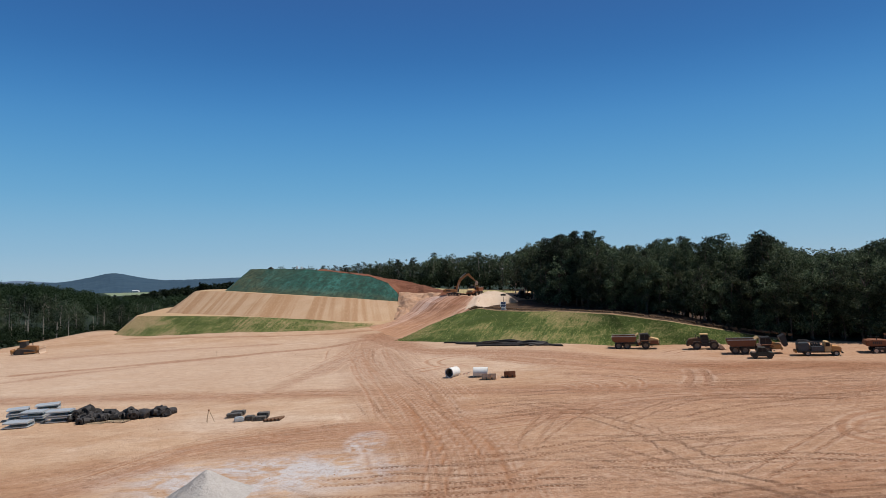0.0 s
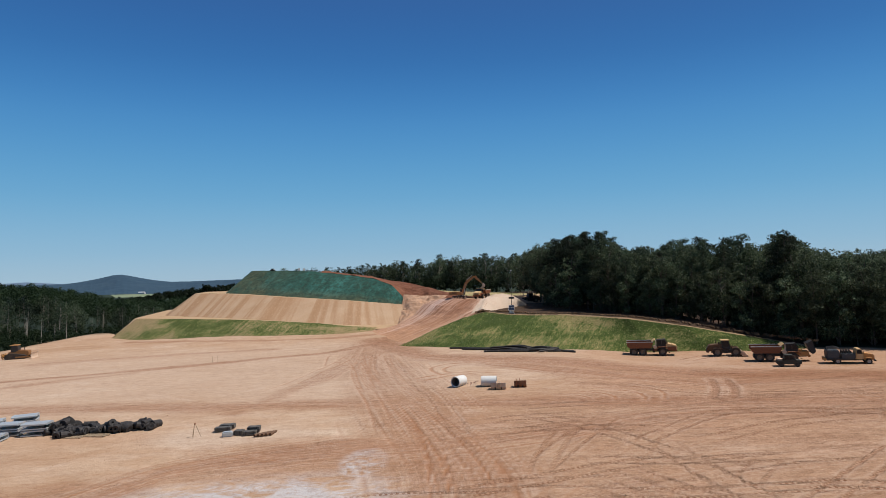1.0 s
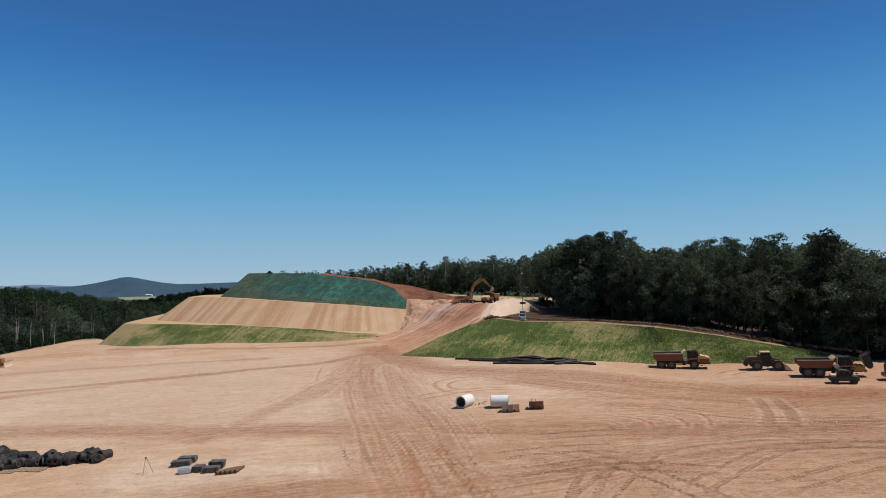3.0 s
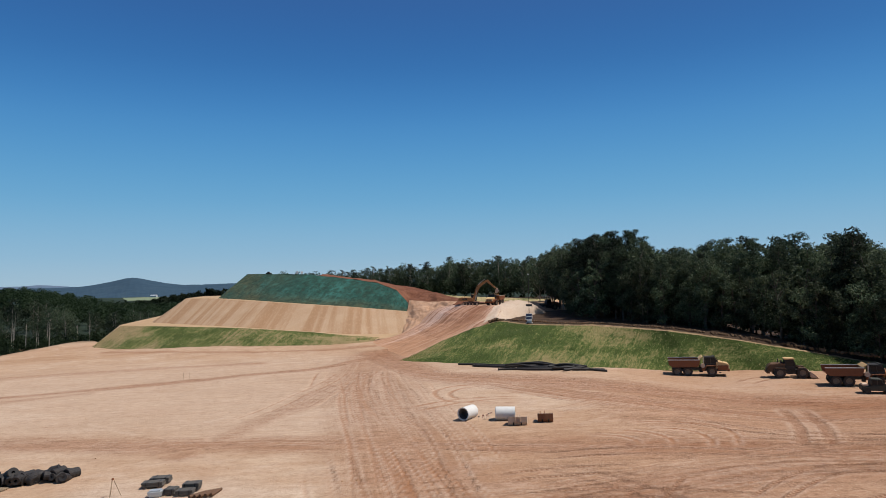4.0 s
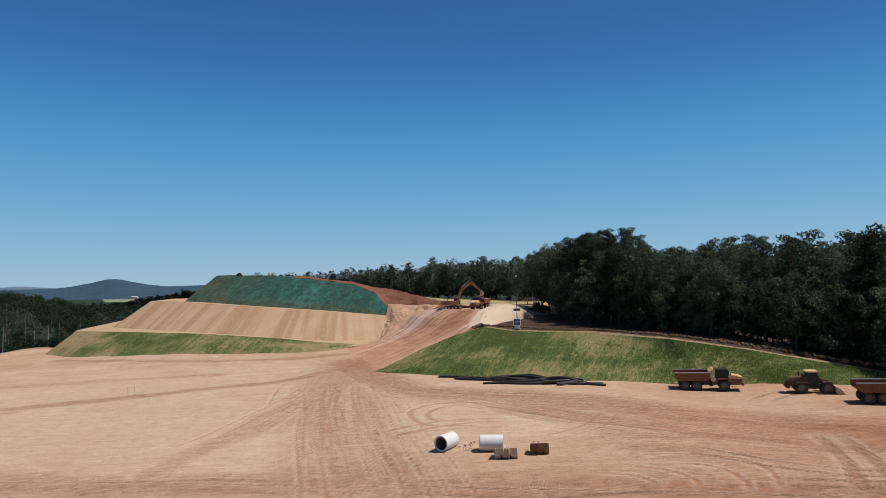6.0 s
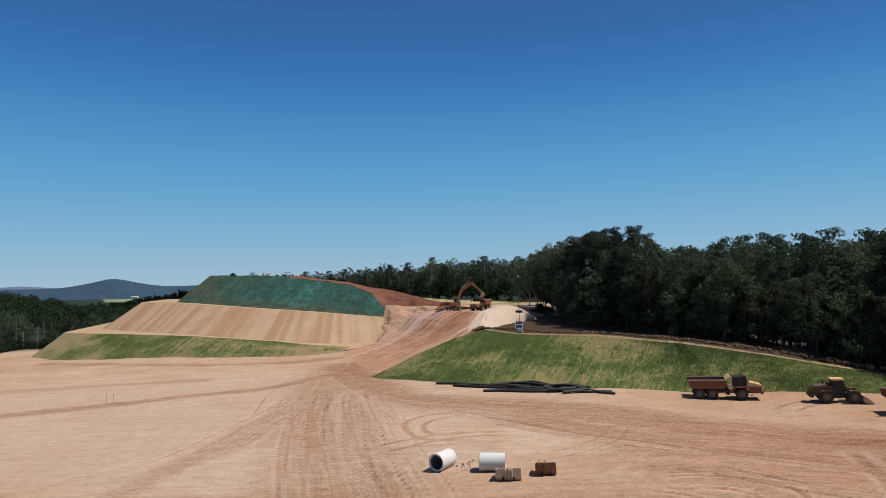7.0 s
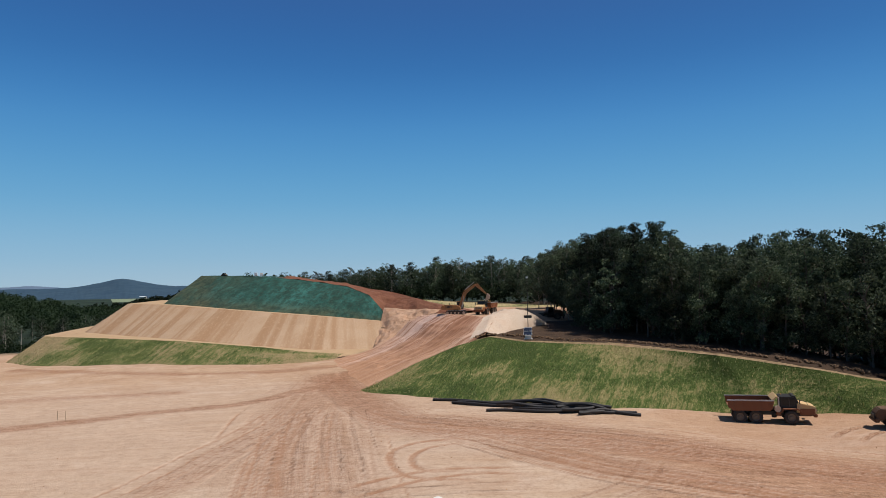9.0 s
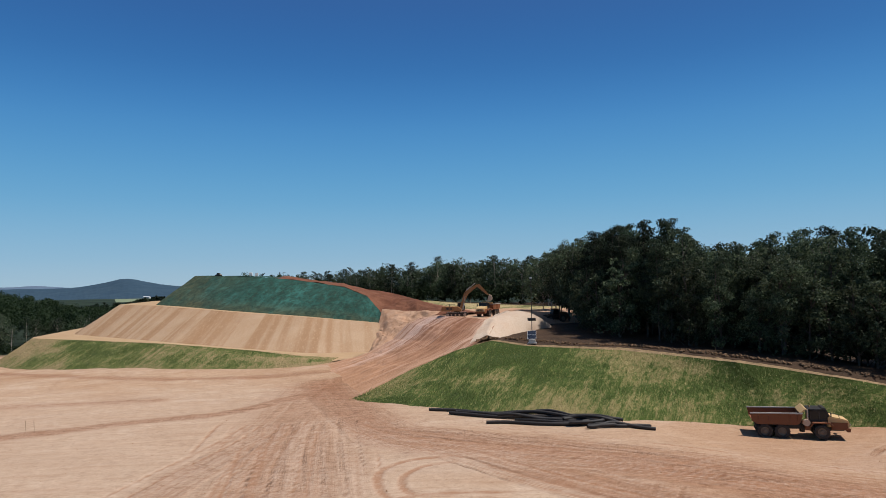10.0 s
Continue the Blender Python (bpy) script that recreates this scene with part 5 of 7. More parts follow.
for k in range(210):
    x = -75 + rng.random() * 180
    spots.append((x, 314 + rng.random() * 14 - 0.25 * max(0, x - 20), 10.8, 5 + 7 * rng.random()))
far_wood("wood_understory", "dark shrubs and saplings under the forest trees", spots, 0.42, 24, 6)


# ---- hills on the skyline ----
def skyline_hill(name, label, y, crest, material, depth, seed):
    xs = np.linspace(crest[0][0], crest[-1][0], 600)
    cz = np.interp(xs, [c[0] for c in crest], [c[1] for c in crest])
    cz = np.convolve(np.pad(cz, 5, mode="edge"), np.ones(11) / 11, "valid")
    v, f = [], []
    rows = 12
    for k in range(rows):
        u = k / (rows - 1)
        for i, x in enumerate(xs):
            n1 = noise.fractal(Vector((x * 0.006, u * 3 + seed, seed)), 1.0, 2.0, 5)
            n2 = noise.fractal(Vector((x * 0.05, u * 9, seed)), 1.0, 2.0, 3)
            v.append((x * (1 - depth * (1 - u) / y), y - depth * (1 - u), -8 + (cz[i] + 8) * math.sin(u * math.pi / 2) ** 1.4 + n1 * 8 * u * (1 - u) + n2 * 1.6))
    for k in range(rows - 1):
        for i in range(599):
            a = k * 600 + i
            f.append((a, a + 1, a + 601, a + 600))
    return tagged(mesh_object(name, v, f, material, None, True), label, "hill", kind="backdrop")


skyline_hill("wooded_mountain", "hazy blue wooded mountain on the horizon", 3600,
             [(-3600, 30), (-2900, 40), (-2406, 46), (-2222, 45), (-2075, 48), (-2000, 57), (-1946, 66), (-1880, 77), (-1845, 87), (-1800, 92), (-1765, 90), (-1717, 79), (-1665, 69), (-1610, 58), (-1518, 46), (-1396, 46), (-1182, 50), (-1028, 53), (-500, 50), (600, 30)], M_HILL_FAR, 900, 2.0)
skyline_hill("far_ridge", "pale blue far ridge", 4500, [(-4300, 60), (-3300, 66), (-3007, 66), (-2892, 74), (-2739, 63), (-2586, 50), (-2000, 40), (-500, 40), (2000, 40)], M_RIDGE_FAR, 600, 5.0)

# ---- far field and farm ----
M_FIELD = soil("pale_green_field", (0.20, 0.25, 0.15), (0.26, 0.29, 0.18), (0.15, 0.20, 0.11), 0.01, bumpiness=0.1)
tagged(bank("far_field", [(-905, 1800, -6.5), (-770, 1800, -6.5)], [(-1330, 2600, -6.5), (-1150, 2600, -6.5)], M_FIELD, 30, 20, 0.4, 0.01), "pale green hayfield in the far valley", "field", kind="structure")
farm = tagged(new("farm_building"), "long white farm building below the mountain", "building")
bw = bmesh.new()
bmesh.ops.create_cube(bw, size=1, matrix=Matrix.Translation((0, 0, 3)) @ Matrix.Diagonal((26, 12, 6, 1)))
part("wall", bw, soil("white_siding", (0.75, 0.75, 0.74), (0.70, 0.70, 0.70), (0.65, 0.65, 0.65), 0.2), farm)
br = bmesh.new()
rv = [br.verts.new(p) for p in ((-13.5, -6.6, 6), (13.5, -6.6, 6), (13.5, 0, 9), (-13.5, 0, 9), (-13.5, 6.6, 6), (13.5, 6.6, 6))]
br.faces.new((rv[0], rv[1], rv[2], rv[3]))
br.faces.new((rv[3], rv[2], rv[5], rv[4]))
part("roof", br, soil("metal_roof", (0.6, 0.62, 0.64), (0.55, 0.57, 0.6), (0.5, 0.5, 0.52), 0.2), farm)
farm.matrix_basis = Matrix.Translation((-1255, 2705, -6.9))

# ---- paint, metal, rubber ----
M_YEL = worn("dusty_yellow_paint", (0.47, 0.215, 0.050), (0.33, 0.19, 0.10), 0.8, 0.6)
M_OCHRE = worn("rust_stained_ochre_paint", (0.42, 0.195, 0.062), (0.17, 0.082, 0.040), 0.85, 0.65)
M_BRN = worn("mud_brown_paint", (0.095, 0.043, 0.017), (0.16, 0.085, 0.042), 0.55, 0.7)
M_DOZER = worn("mud_stained_yellow_paint", (0.27, 0.115, 0.030), (0.21, 0.115, 0.058), 0.6, 0.7)
M_CREAM = worn("dusty_cream_paint", (0.52, 0.335, 0.145), (0.42, 0.28, 0.16), 0.6, 0.55)
# darker concrete that carries the shade inside the pipes
M_BORE = worn("shade_dark_concrete", (0.070, 0.066, 0.062), (0.14, 0.11, 0.09), 0.5, 0.9)
M_ORG = worn("dusty_orange_paint", (0.180, 0.055, 0.017), (0.19, 0.090, 0.040), 0.5, 0.65)
M_RUST = worn("scuffed_rusty_steel", (0.20, 0.075, 0.035), (0.34, 0.19, 0.10), 0.7, 0.75, 0.2)
M_STEEL = worn("worn_bare_steel", (0.42, 0.39, 0.36), (0.33, 0.21, 0.13), 0.6, 0.45, 0.5)
M_DARK = worn("black_painted_steel", (0.018, 0.017, 0.016), (0.11, 0.07, 0.045), 0.25, 0.5)
M_NET = worn("black_netting", (0.007, 0.006, 0.006), (0.03, 0.022, 0.016), 0.5, 0.95)
M_RUB = worn("dusty_tyre_rubber", (0.022, 0.019, 0.017), (0.16, 0.105, 0.066), 0.5, 0.9)
M_RIM = worn("dusty_wheel_rim", (0.15, 0.115, 0.085), (0.28, 0.20, 0.135), 0.6, 0.8)
M_WHITE = worn("white_paint", (0.74, 0.73, 0.70), (0.45, 0.33, 0.23), 0.4, 0.45)
M_CONC = worn("pale_concrete", (0.60, 0.585, 0.55), (0.42, 0.36, 0.30), 0.5, 0.9, 0, 0.9, 20)
M_HDPE = worn("black_corrugated_plastic", (0.011, 0.010, 0.010), (0.085, 0.054, 0.036), 0.34, 0.65)
M_GALV = worn("grey_galvanised_sheet", (0.46, 0.49, 0.50), (0.36, 0.32, 0.28), 0.45, 0.45, 0.45)
M_WRAP = worn("grey_wrapped_bundle", (0.060, 0.056, 0.050), (0.20, 0.155, 0.115), 0.55, 0.75)
M_WOOD = worn("weathered_wood", (0.36, 0.26, 0.16), (0.20, 0.14, 0.09), 0.6, 0.9)
M_BLUE = worn("dark_blue_paint", (0.022, 0.034, 0.044), (0.16, 0.11, 0.07), 0.4, 0.5)
M_RAIL = worn("scuffed_grey_rail", (0.40, 0.37, 0.34), (0.30, 0.22, 0.16), 0.5, 0.7)
M_CAB = worn("black_cab_steel", (0.010, 0.009, 0.009), (0.055, 0.038, 0.026), 0.25, 0.55)
M_OLIVE = worn("olive_plastic", (0.022, 0.025, 0.016), (0.10, 0.068, 0.044), 0.4, 0.6)
M_DUSTY = worn("clay_caked_steel", (0.46, 0.33, 0.235), (0.58, 0.44, 0.32), 0.8, 0.9)


def glass_material():
    m, t, b = nodes_of("tinted_cab_glass")
    b.inputs["Base Color"].default_value = (0.012, 0.016, 0.018, 1)
    b.inputs["Roughness"].default_value = 0.12
    b.inputs["Specular IOR Level"].default_value = 0.3
    return m


def solar_material():
    m, t, b = nodes_of("solar_cells")
    v = coords(t)
    k = t.nodes.new("ShaderNodeTexBrick")
    k.offset = 0.0
    k.inputs["Scale"].default_value = 6.0
    k.inputs["Color1"].default_value = (0.015, 0.022, 0.045, 1)
    k.inputs["Color2"].default_value = (0.020, 0.030, 0.060, 1)
    k.inputs["Mortar"].default_value = (0.07, 0.075, 0.085, 1)
    t.links.new(v, k.inputs["Vector"])
    t.links.new(k.outputs[0], b.inputs["Base Color"])
    b.inputs["Roughness"].default_value = 0.45
    b.inputs["Specular IOR Level"].default_value = 0.1
    return m


M_GLASS = glass_material()
M_SOLAR = solar_material()


# ---- shapes ----
def bevel_new(bm, old, amount):
    if amount > 0:
        eds = [e for e in bm.edges if e not in old]
        bmesh.ops.bevel(bm, geom=eds, offset=amount, segments=2, affect="EDGES", clamp_overlap=True)


def box(bm, lo, hi, bev=0.03, m=None):
    old = set(bm.edges)
    c = [(a + b) / 2 for a, b in zip(lo, hi)]
    s = [max(1e-3, b - a) for a, b in zip(lo, hi)]
    mt = Matrix.Translation(c) @ Matrix.Diagonal((*s, 1))
    bmesh.ops.create_cube(bm, size=1, matrix=(m @ mt) if m is not None else mt)
    bevel_new(bm, old, bev)
    return bm


def prism(bm, pts, y0, y1, bev=0.03, m=None):
    """A side outline (x, z) drawn out from y0 to y1."""
    old = set(bm.edges)
    m = m if m is not None else Matrix()
    a = [bm.verts.new(m @ Vector((x, y0, z))) for x, z in pts]
    b = [bm.verts.new(m @ Vector((x, y1, z))) for x, z in pts]
    n = len(pts)
    fs = [bm.faces.new(a), bm.faces.new(b[::-1])]
    for k in range(n):
        fs.append(bm.faces.new((a[k], b[k], b[(k + 1) % n], a[(k + 1) % n])))
    bmesh.ops.recalc_face_normals(bm, faces=fs)
    bevel_new(bm, old, bev)
    return bm


def cyl(bm, p, q, r, r2=None, seg=14, cap=True):
    p, q = Vector(p), Vector(q)
    d = q - p
    mt = Matrix.Translation((p + q) / 2) @ d.to_track_quat("Z", "Y").to_matrix().to_4x4()
    bmesh.ops.create_cone(bm, cap_ends=cap, segments=seg, radius1=r, radius2=r if r2 is None else r2, depth=d.length, matrix=mt)
    return bm


def lathe(bm, profile, seg=28, m=None, close=True):
    """Turns (radius, y) round the y axis."""
    m = m if m is not None else Matrix()
    rings = []
    for r, y in profile:
        rings.append([bm.verts.new(m @ Vector((r * math.cos(2 * math.pi * s / seg), y, r * math.sin(2 * math.pi * s / seg)))) for s in range(seg)])
    pairs = list(zip(rings, rings[1:])) + ([(rings[-1], rings[0])] if close else [])
    fs = []
    for a, b in pairs:
        for s in range(seg):
            fs.append(bm.faces.new((a[s], a[(s + 1) % seg], b[(s + 1) % seg], b[s])))
    bmesh.ops.recalc_face_normals(bm, faces=fs)
    return bm


def pipe_path(bm, pts, r, sides=8, ridge=0.0, step=0.12):
    """A tube along points; ridge gives corrugations."""
    p, _ = resample(pts, max(3, int(sum((Vector(b) - Vector(a)).length for a, b in zip(pts, pts[1:])) / step)))
    prev, faces = None, []
    for k, c in enumerate(p):
        t = Vector(p[min(k + 1, len(p) - 1)] - p[max(k - 1, 0)]).normalized()
        u = t.cross(Vector((0, 0, 1)))
        u = u.normalized() if u.length > 1e-3 else Vector((1, 0, 0))
        w = u.cross(t)
        rr = r + (ridge if k % 2 else -ridge)
        ring = [bm.verts.new(Vector(c) + (u * math.cos(2 * math.pi * s / sides) + w * math.sin(2 * math.pi * s / sides)) * rr) for s in range(sides)]
        if prev:
            for s in range(sides):
                faces.append(bm.faces.new((prev[s], prev[(s + 1) % sides], ring[(s + 1) % sides], ring[s])))
        prev = ring
    bmesh.ops.recalc_face_normals(bm, faces=faces)
    return bm


def B():
    return bmesh.new()


def thing(name, label, category, group=""):
    return tagged(new(name), label, category, group)


def place(ob, x, y, turn, z=None, s=1.0, follow=True):
    """Sets a thing on the ground, turned by degrees, leaning with the pad."""
    zz = gz(x, y) if z is None else z
    m = Matrix.Translation((x, y, zz - 0.02)) @ Matrix.Rotation(radians(turn), 4, "Z") @ Matrix.Diagonal((s, s, s, 1))
    if follow and z is None:
        tilt = Vector((0, 0, 1)).rotation_difference(Vector((-0.0297, -0.0279, 1))).to_matrix().to_4x4()
        m = Matrix.Translation((x, y, zz - 0.02)) @ tilt @ Matrix.Rotation(radians(turn), 4, "Z") @ Matrix.Diagonal((s, s, s, 1))
    ob.matrix_basis = m
    return ob


def wheel(parent, x, y, r, w, rim=None, z=None):
    """A lugged tyre with its rim and hub, the outer face away from the machine."""
    out = 1 if y > 0 else -1
    m = Matrix.Translation((x, y, r if z is None else z))
    bm = B()
    lathe(bm, [(r * 0.56, -w * 0.46), (r * 0.80, -w * 0.52), (r * 0.95, -w * 0.47), (r * 0.97, -w * 0.3), (r * 0.97, w * 0.3), (r * 0.95, w * 0.47), (r * 0.80, w * 0.52), (r * 0.56, w * 0.46)], 26)
    for k in range(22):
        a = 2 * math.pi * k / 22
        for sgn in (-1, 1):
            mt = Matrix.Rotation(-a - sgn * 0.07, 4, "Y") @ Matrix.Translation((r * 0.975, sgn * w * 0.26, 0)) @ Matrix.Rotation(radians(22 * sgn), 4, "X")
            box(bm, (-0.035 * r, -w * 0.26, -0.05 * r), (0.03 * r, w * 0.26, 0.05 * r), 0, mt)
    wh = part("wheel", B(), M_RIM, parent)
    wh.matrix_basis = m
    part("tyre", bm, M_RUB, wh, "dusty black lugged tyre")
    bm = B()
    lathe(bm, [(r * 0.57, out * w * 0.40), (r * 0.52, out * w * 0.42), (r * 0.47, out * w * 0.22), (r * 0.22, out * w * 0.18), (r * 0.20, out * w * 0.36), (r * 0.04, out * w * 0.38), (r * 0.02, -out * w * 0.3), (r * 0.57, -out * w * 0.3)], 22)
    part("rim", bm, rim or M_RIM, wh)
    return wh


def rail(parent, pts, r=0.03, mat=None, name="handrail"):
    return part(name, pipe_path(B(), pts, r, 6, 0, 0.4), mat or M_DARK, parent)


# ---- articulated dump truck ----
def dump_truck(label, group, hood_open=False):
    t = thing("dump_truck", label, "dump truck", group)
    for x in (2.4, -1.4, -3.1):
        for y in (-1.15, 1.15):
            wheel(t, x, y, 0.78, 0.66)
    bm = B()
    box(bm, (-3.9, -0.45, 0.85), (0.7, 0.45, 1.30), 0.05)
    box(bm, (-3.7, -0.9, 0.75), (-0.6, -0.55, 1.05), 0.04)
    box(bm, (-3.7, 0.55, 0.75), (-0.6, 0.9, 1.05), 0.04)
    cyl(bm, (0.75, 0, 0.5), (0.75, 0, 1.7), 0.28)
    box(bm, (0.6, -0.5, 0.75), (4.7, 0.5, 1.2), 0.05)
    for x in (2.4, -1.4, -3.1):
        cyl(bm, (x, -1.0, 0.86), (x, 1.0, 0.86), 0.17)
    part("chassis", bm, M_DARK, t, "black oily frame and axles")
    # open body: sloping floor, flared sides, headboard
    side = [(-4.45, 2.70), (0.55, 2.70), (0.60, 2.45), (0.38, 1.72), (0.10, 1.52), (-3.85, 1.52), (-4.35, 1.90)]
    bm = B()
    prism(bm, side, -1.50, -1.40, 0.02)
    prism(bm, side, 1.40, 1.50, 0.02)
    prism(bm, [(-4.35, 1.90), (-3.85, 1.52), (0.10, 1.52), (0.38, 1.72), (0.36, 1.84), (0.05, 1.64), (-3.80, 1.64), (-4.35, 2.02)], -1.42, 1.42, 0)
    prism(bm, [(0.30, 1.75), (0.40, 1.75), (0.66, 2.70), (0.54, 2.70)], -1.42, 1.42, 0)
    body = part("dump_body", bm, M_ORG, t, "dusty orange-brown dump body")
    for x in (-3.6, -2.6, -1.6, -0.6, 0.2):
        for y in (-1.56, 1.5):
            part("side_rib", box(B(), (x - 0.07, y, 1.75 if x > -3 else 2.0), (x + 0.07, y + 0.06, 2.66), 0.01), M_ORG, body)
    bm = B()
    for y in (-1.58, 1.42):
        box(bm, (-4.5, y, 2.66), (0.6, y + 0.16, 2.80), 0.03)
    box(bm, (0.46, -1.5, 2.66), (0.66, 1.5, 2.80), 0.03)
    part("top_rail", bm, M_RAIL, body, "scuffed grey top rail")
    part("spill_guard", prism(B(), [(0.35, 2.78), (0.62, 2.78), (1.05, 3.18), (0.92, 3.22)], -1.45, 1.45, 0.02), M_CREAM, body, "dusty cream spill guard")
    # tractor: hood, fenders, cab
    hood = prism(B(), [(3.0, 1.22), (4.95, 1.15), (5.15, 1.35), (5.10, 1.78), (4.95, 1.98), (3.3, 2.38), (3.0, 2.38)], -1.02, 1.02, 0.08)
    if hood_open:  # tipped forward for work on the engine
        bmesh.ops.rotate(hood, verts=hood.verts, cent=(5.0, 0, 1.35), matrix=Matrix.Rotation(radians(62), 3, "Y"))
        bmesh.ops.translate(hood, verts=hood.verts, vec=(0.55, 0, 0.05))
        part("engine", box(box(B(), (2.9, -0.6, 1.1), (4.5, 0.6, 1.75), 0.08), (3.1, -0.45, 1.7), (4.0, 0.45, 2.05), 0.08), M_YEL, t, "exposed yellow-painted engine")
        part("nose_frame", box(B(), (4.3, -0.95, 0.95), (4.95, 0.95, 1.75), 0.08), M_YEL, t)
    hood = part("hood", hood, M_DARK if hood_open else M_CREAM, t, "hood tipped forward" if hood_open else "short sloping dusty cream hood")
    if not hood_open:
        for k in range(4):
            part("grille_bar", box(B(), (5.10 - 0.02 * k, -0.7, 1.34 + 0.12 * k), (5.17 - 0.02 * k, 0.7, 1.40 + 0.12 * k), 0.01), M_DARK, hood)
        for y in (-0.82, 0.82):
            part("headlight", box(B(), (5.06, y - 0.14, 1.42), (5.18, y + 0.14, 1.62), 0.03), M_STEEL, hood)
    part("bumper", box(B(), (4.75, -1.2, 0.78), (5.14, 1.2, 1.18), 0.06), M_YEL if hood_open else M_ORG, t)
    for s in (-1, 1):
        part("fender", prism(B(), [(1.25, 1.30), (1.55, 1.80), (3.15, 1.80), (3.55, 1.45), (3.55, 1.30), (3.1, 1.66), (1.62, 1.66), (1.36, 1.28)], s * 0.85, s * 1.5, 0.02), M_ORG, t)
        part("side_panel", box(B(), (3.35, s * 1.03 - 0.03, 0.95), (4.9, s * 1.03 + 0.03, 1.75), 0.03), M_YEL if hood_open else M_ORG, t)
        part("step", box(B(), (3.5, s * 1.1 - 0.2, 0.55), (3.8, s * 1.1 + 0.2, 0.63), 0.01), M_DARK, t)
    cab = part("cab", prism(B(), [(1.30, 1.45), (3.15, 1.45), (3.35, 2.20), (3.0, 3.0), (1.35, 3.0)], -0.95, 0.95, 0.06), M_CAB, t, "dark cab with tinted windows")
    part("roof", box(B(), (1.22, -1.0, 2.98), (3.02, 1.0, 3.10), 0.05), M_CAB, cab)
    part("beacon", cyl(B(), (1.6, 0.3, 3.08), (1.6, 0.3, 3.26), 0.08, 0.06, 10), M_YEL, cab, "yellow warning beacon")
    part("roof_rack", box(B(), (2.6, -0.9, 3.09), (2.95, 0.9, 3.2), 0.03), M_DARK, cab)
    for s in (-1, 1):
        part("side_window", prism(B(), [(1.5, 2.1), (3.05, 2.1), (3.18, 2.28), (2.88, 2.9), (1.5, 2.9)], s * 0.95, s * 0.975, 0.0), M_GLASS, cab)
        part("door_post", box(B(), (2.25, s * 0.97 - 0.02, 1.6), (2.33, s * 0.97 + 0.02, 2.92), 0.0), M_DARK, cab)
    part("windscreen", prism(B(), [(3.38, 2.24), (3.06, 2.95), (3.03, 2.94), (3.35, 2.22)], -0.85, 0.85, 0), M_GLASS, cab)
    for s in (-1, 1):
        part("mirror", box(B(), (3.3, s * 1.25 - 0.1, 2.35), (3.37, s * 1.25 + 0.1, 2.85), 0.02), M_DARK, cab)
        rail(cab, [(3.05, s * 0.95, 2.8), (3.33, s * 1.25, 2.8)], 0.02, None, "mirror_arm")
    part("exhaust_stack", cyl(B(), (1.15, -1.05, 1.9), (1.15, -1.05, 3.05), 0.09), M_STEEL, t)
    part("air_cleaner", cyl(B(), (0.95, -1.05, 1.75), (1.0, -1.42, 1.75), 0.36, None, 18), M_DUSTY, t, "round dusty air cleaner")
    part("fuel_tank", box(B(), (0.85, -1.25, 0.9), (1.35, -0.75, 1.4), 0.06), M_ORG, t)
    rail(t, [(3.3, -1.05, 2.3), (3.35, -1.1, 2.75), (4.2, -1.05, 2.55), (4.2, -1.0, 2.15)], 0.025)
    return t


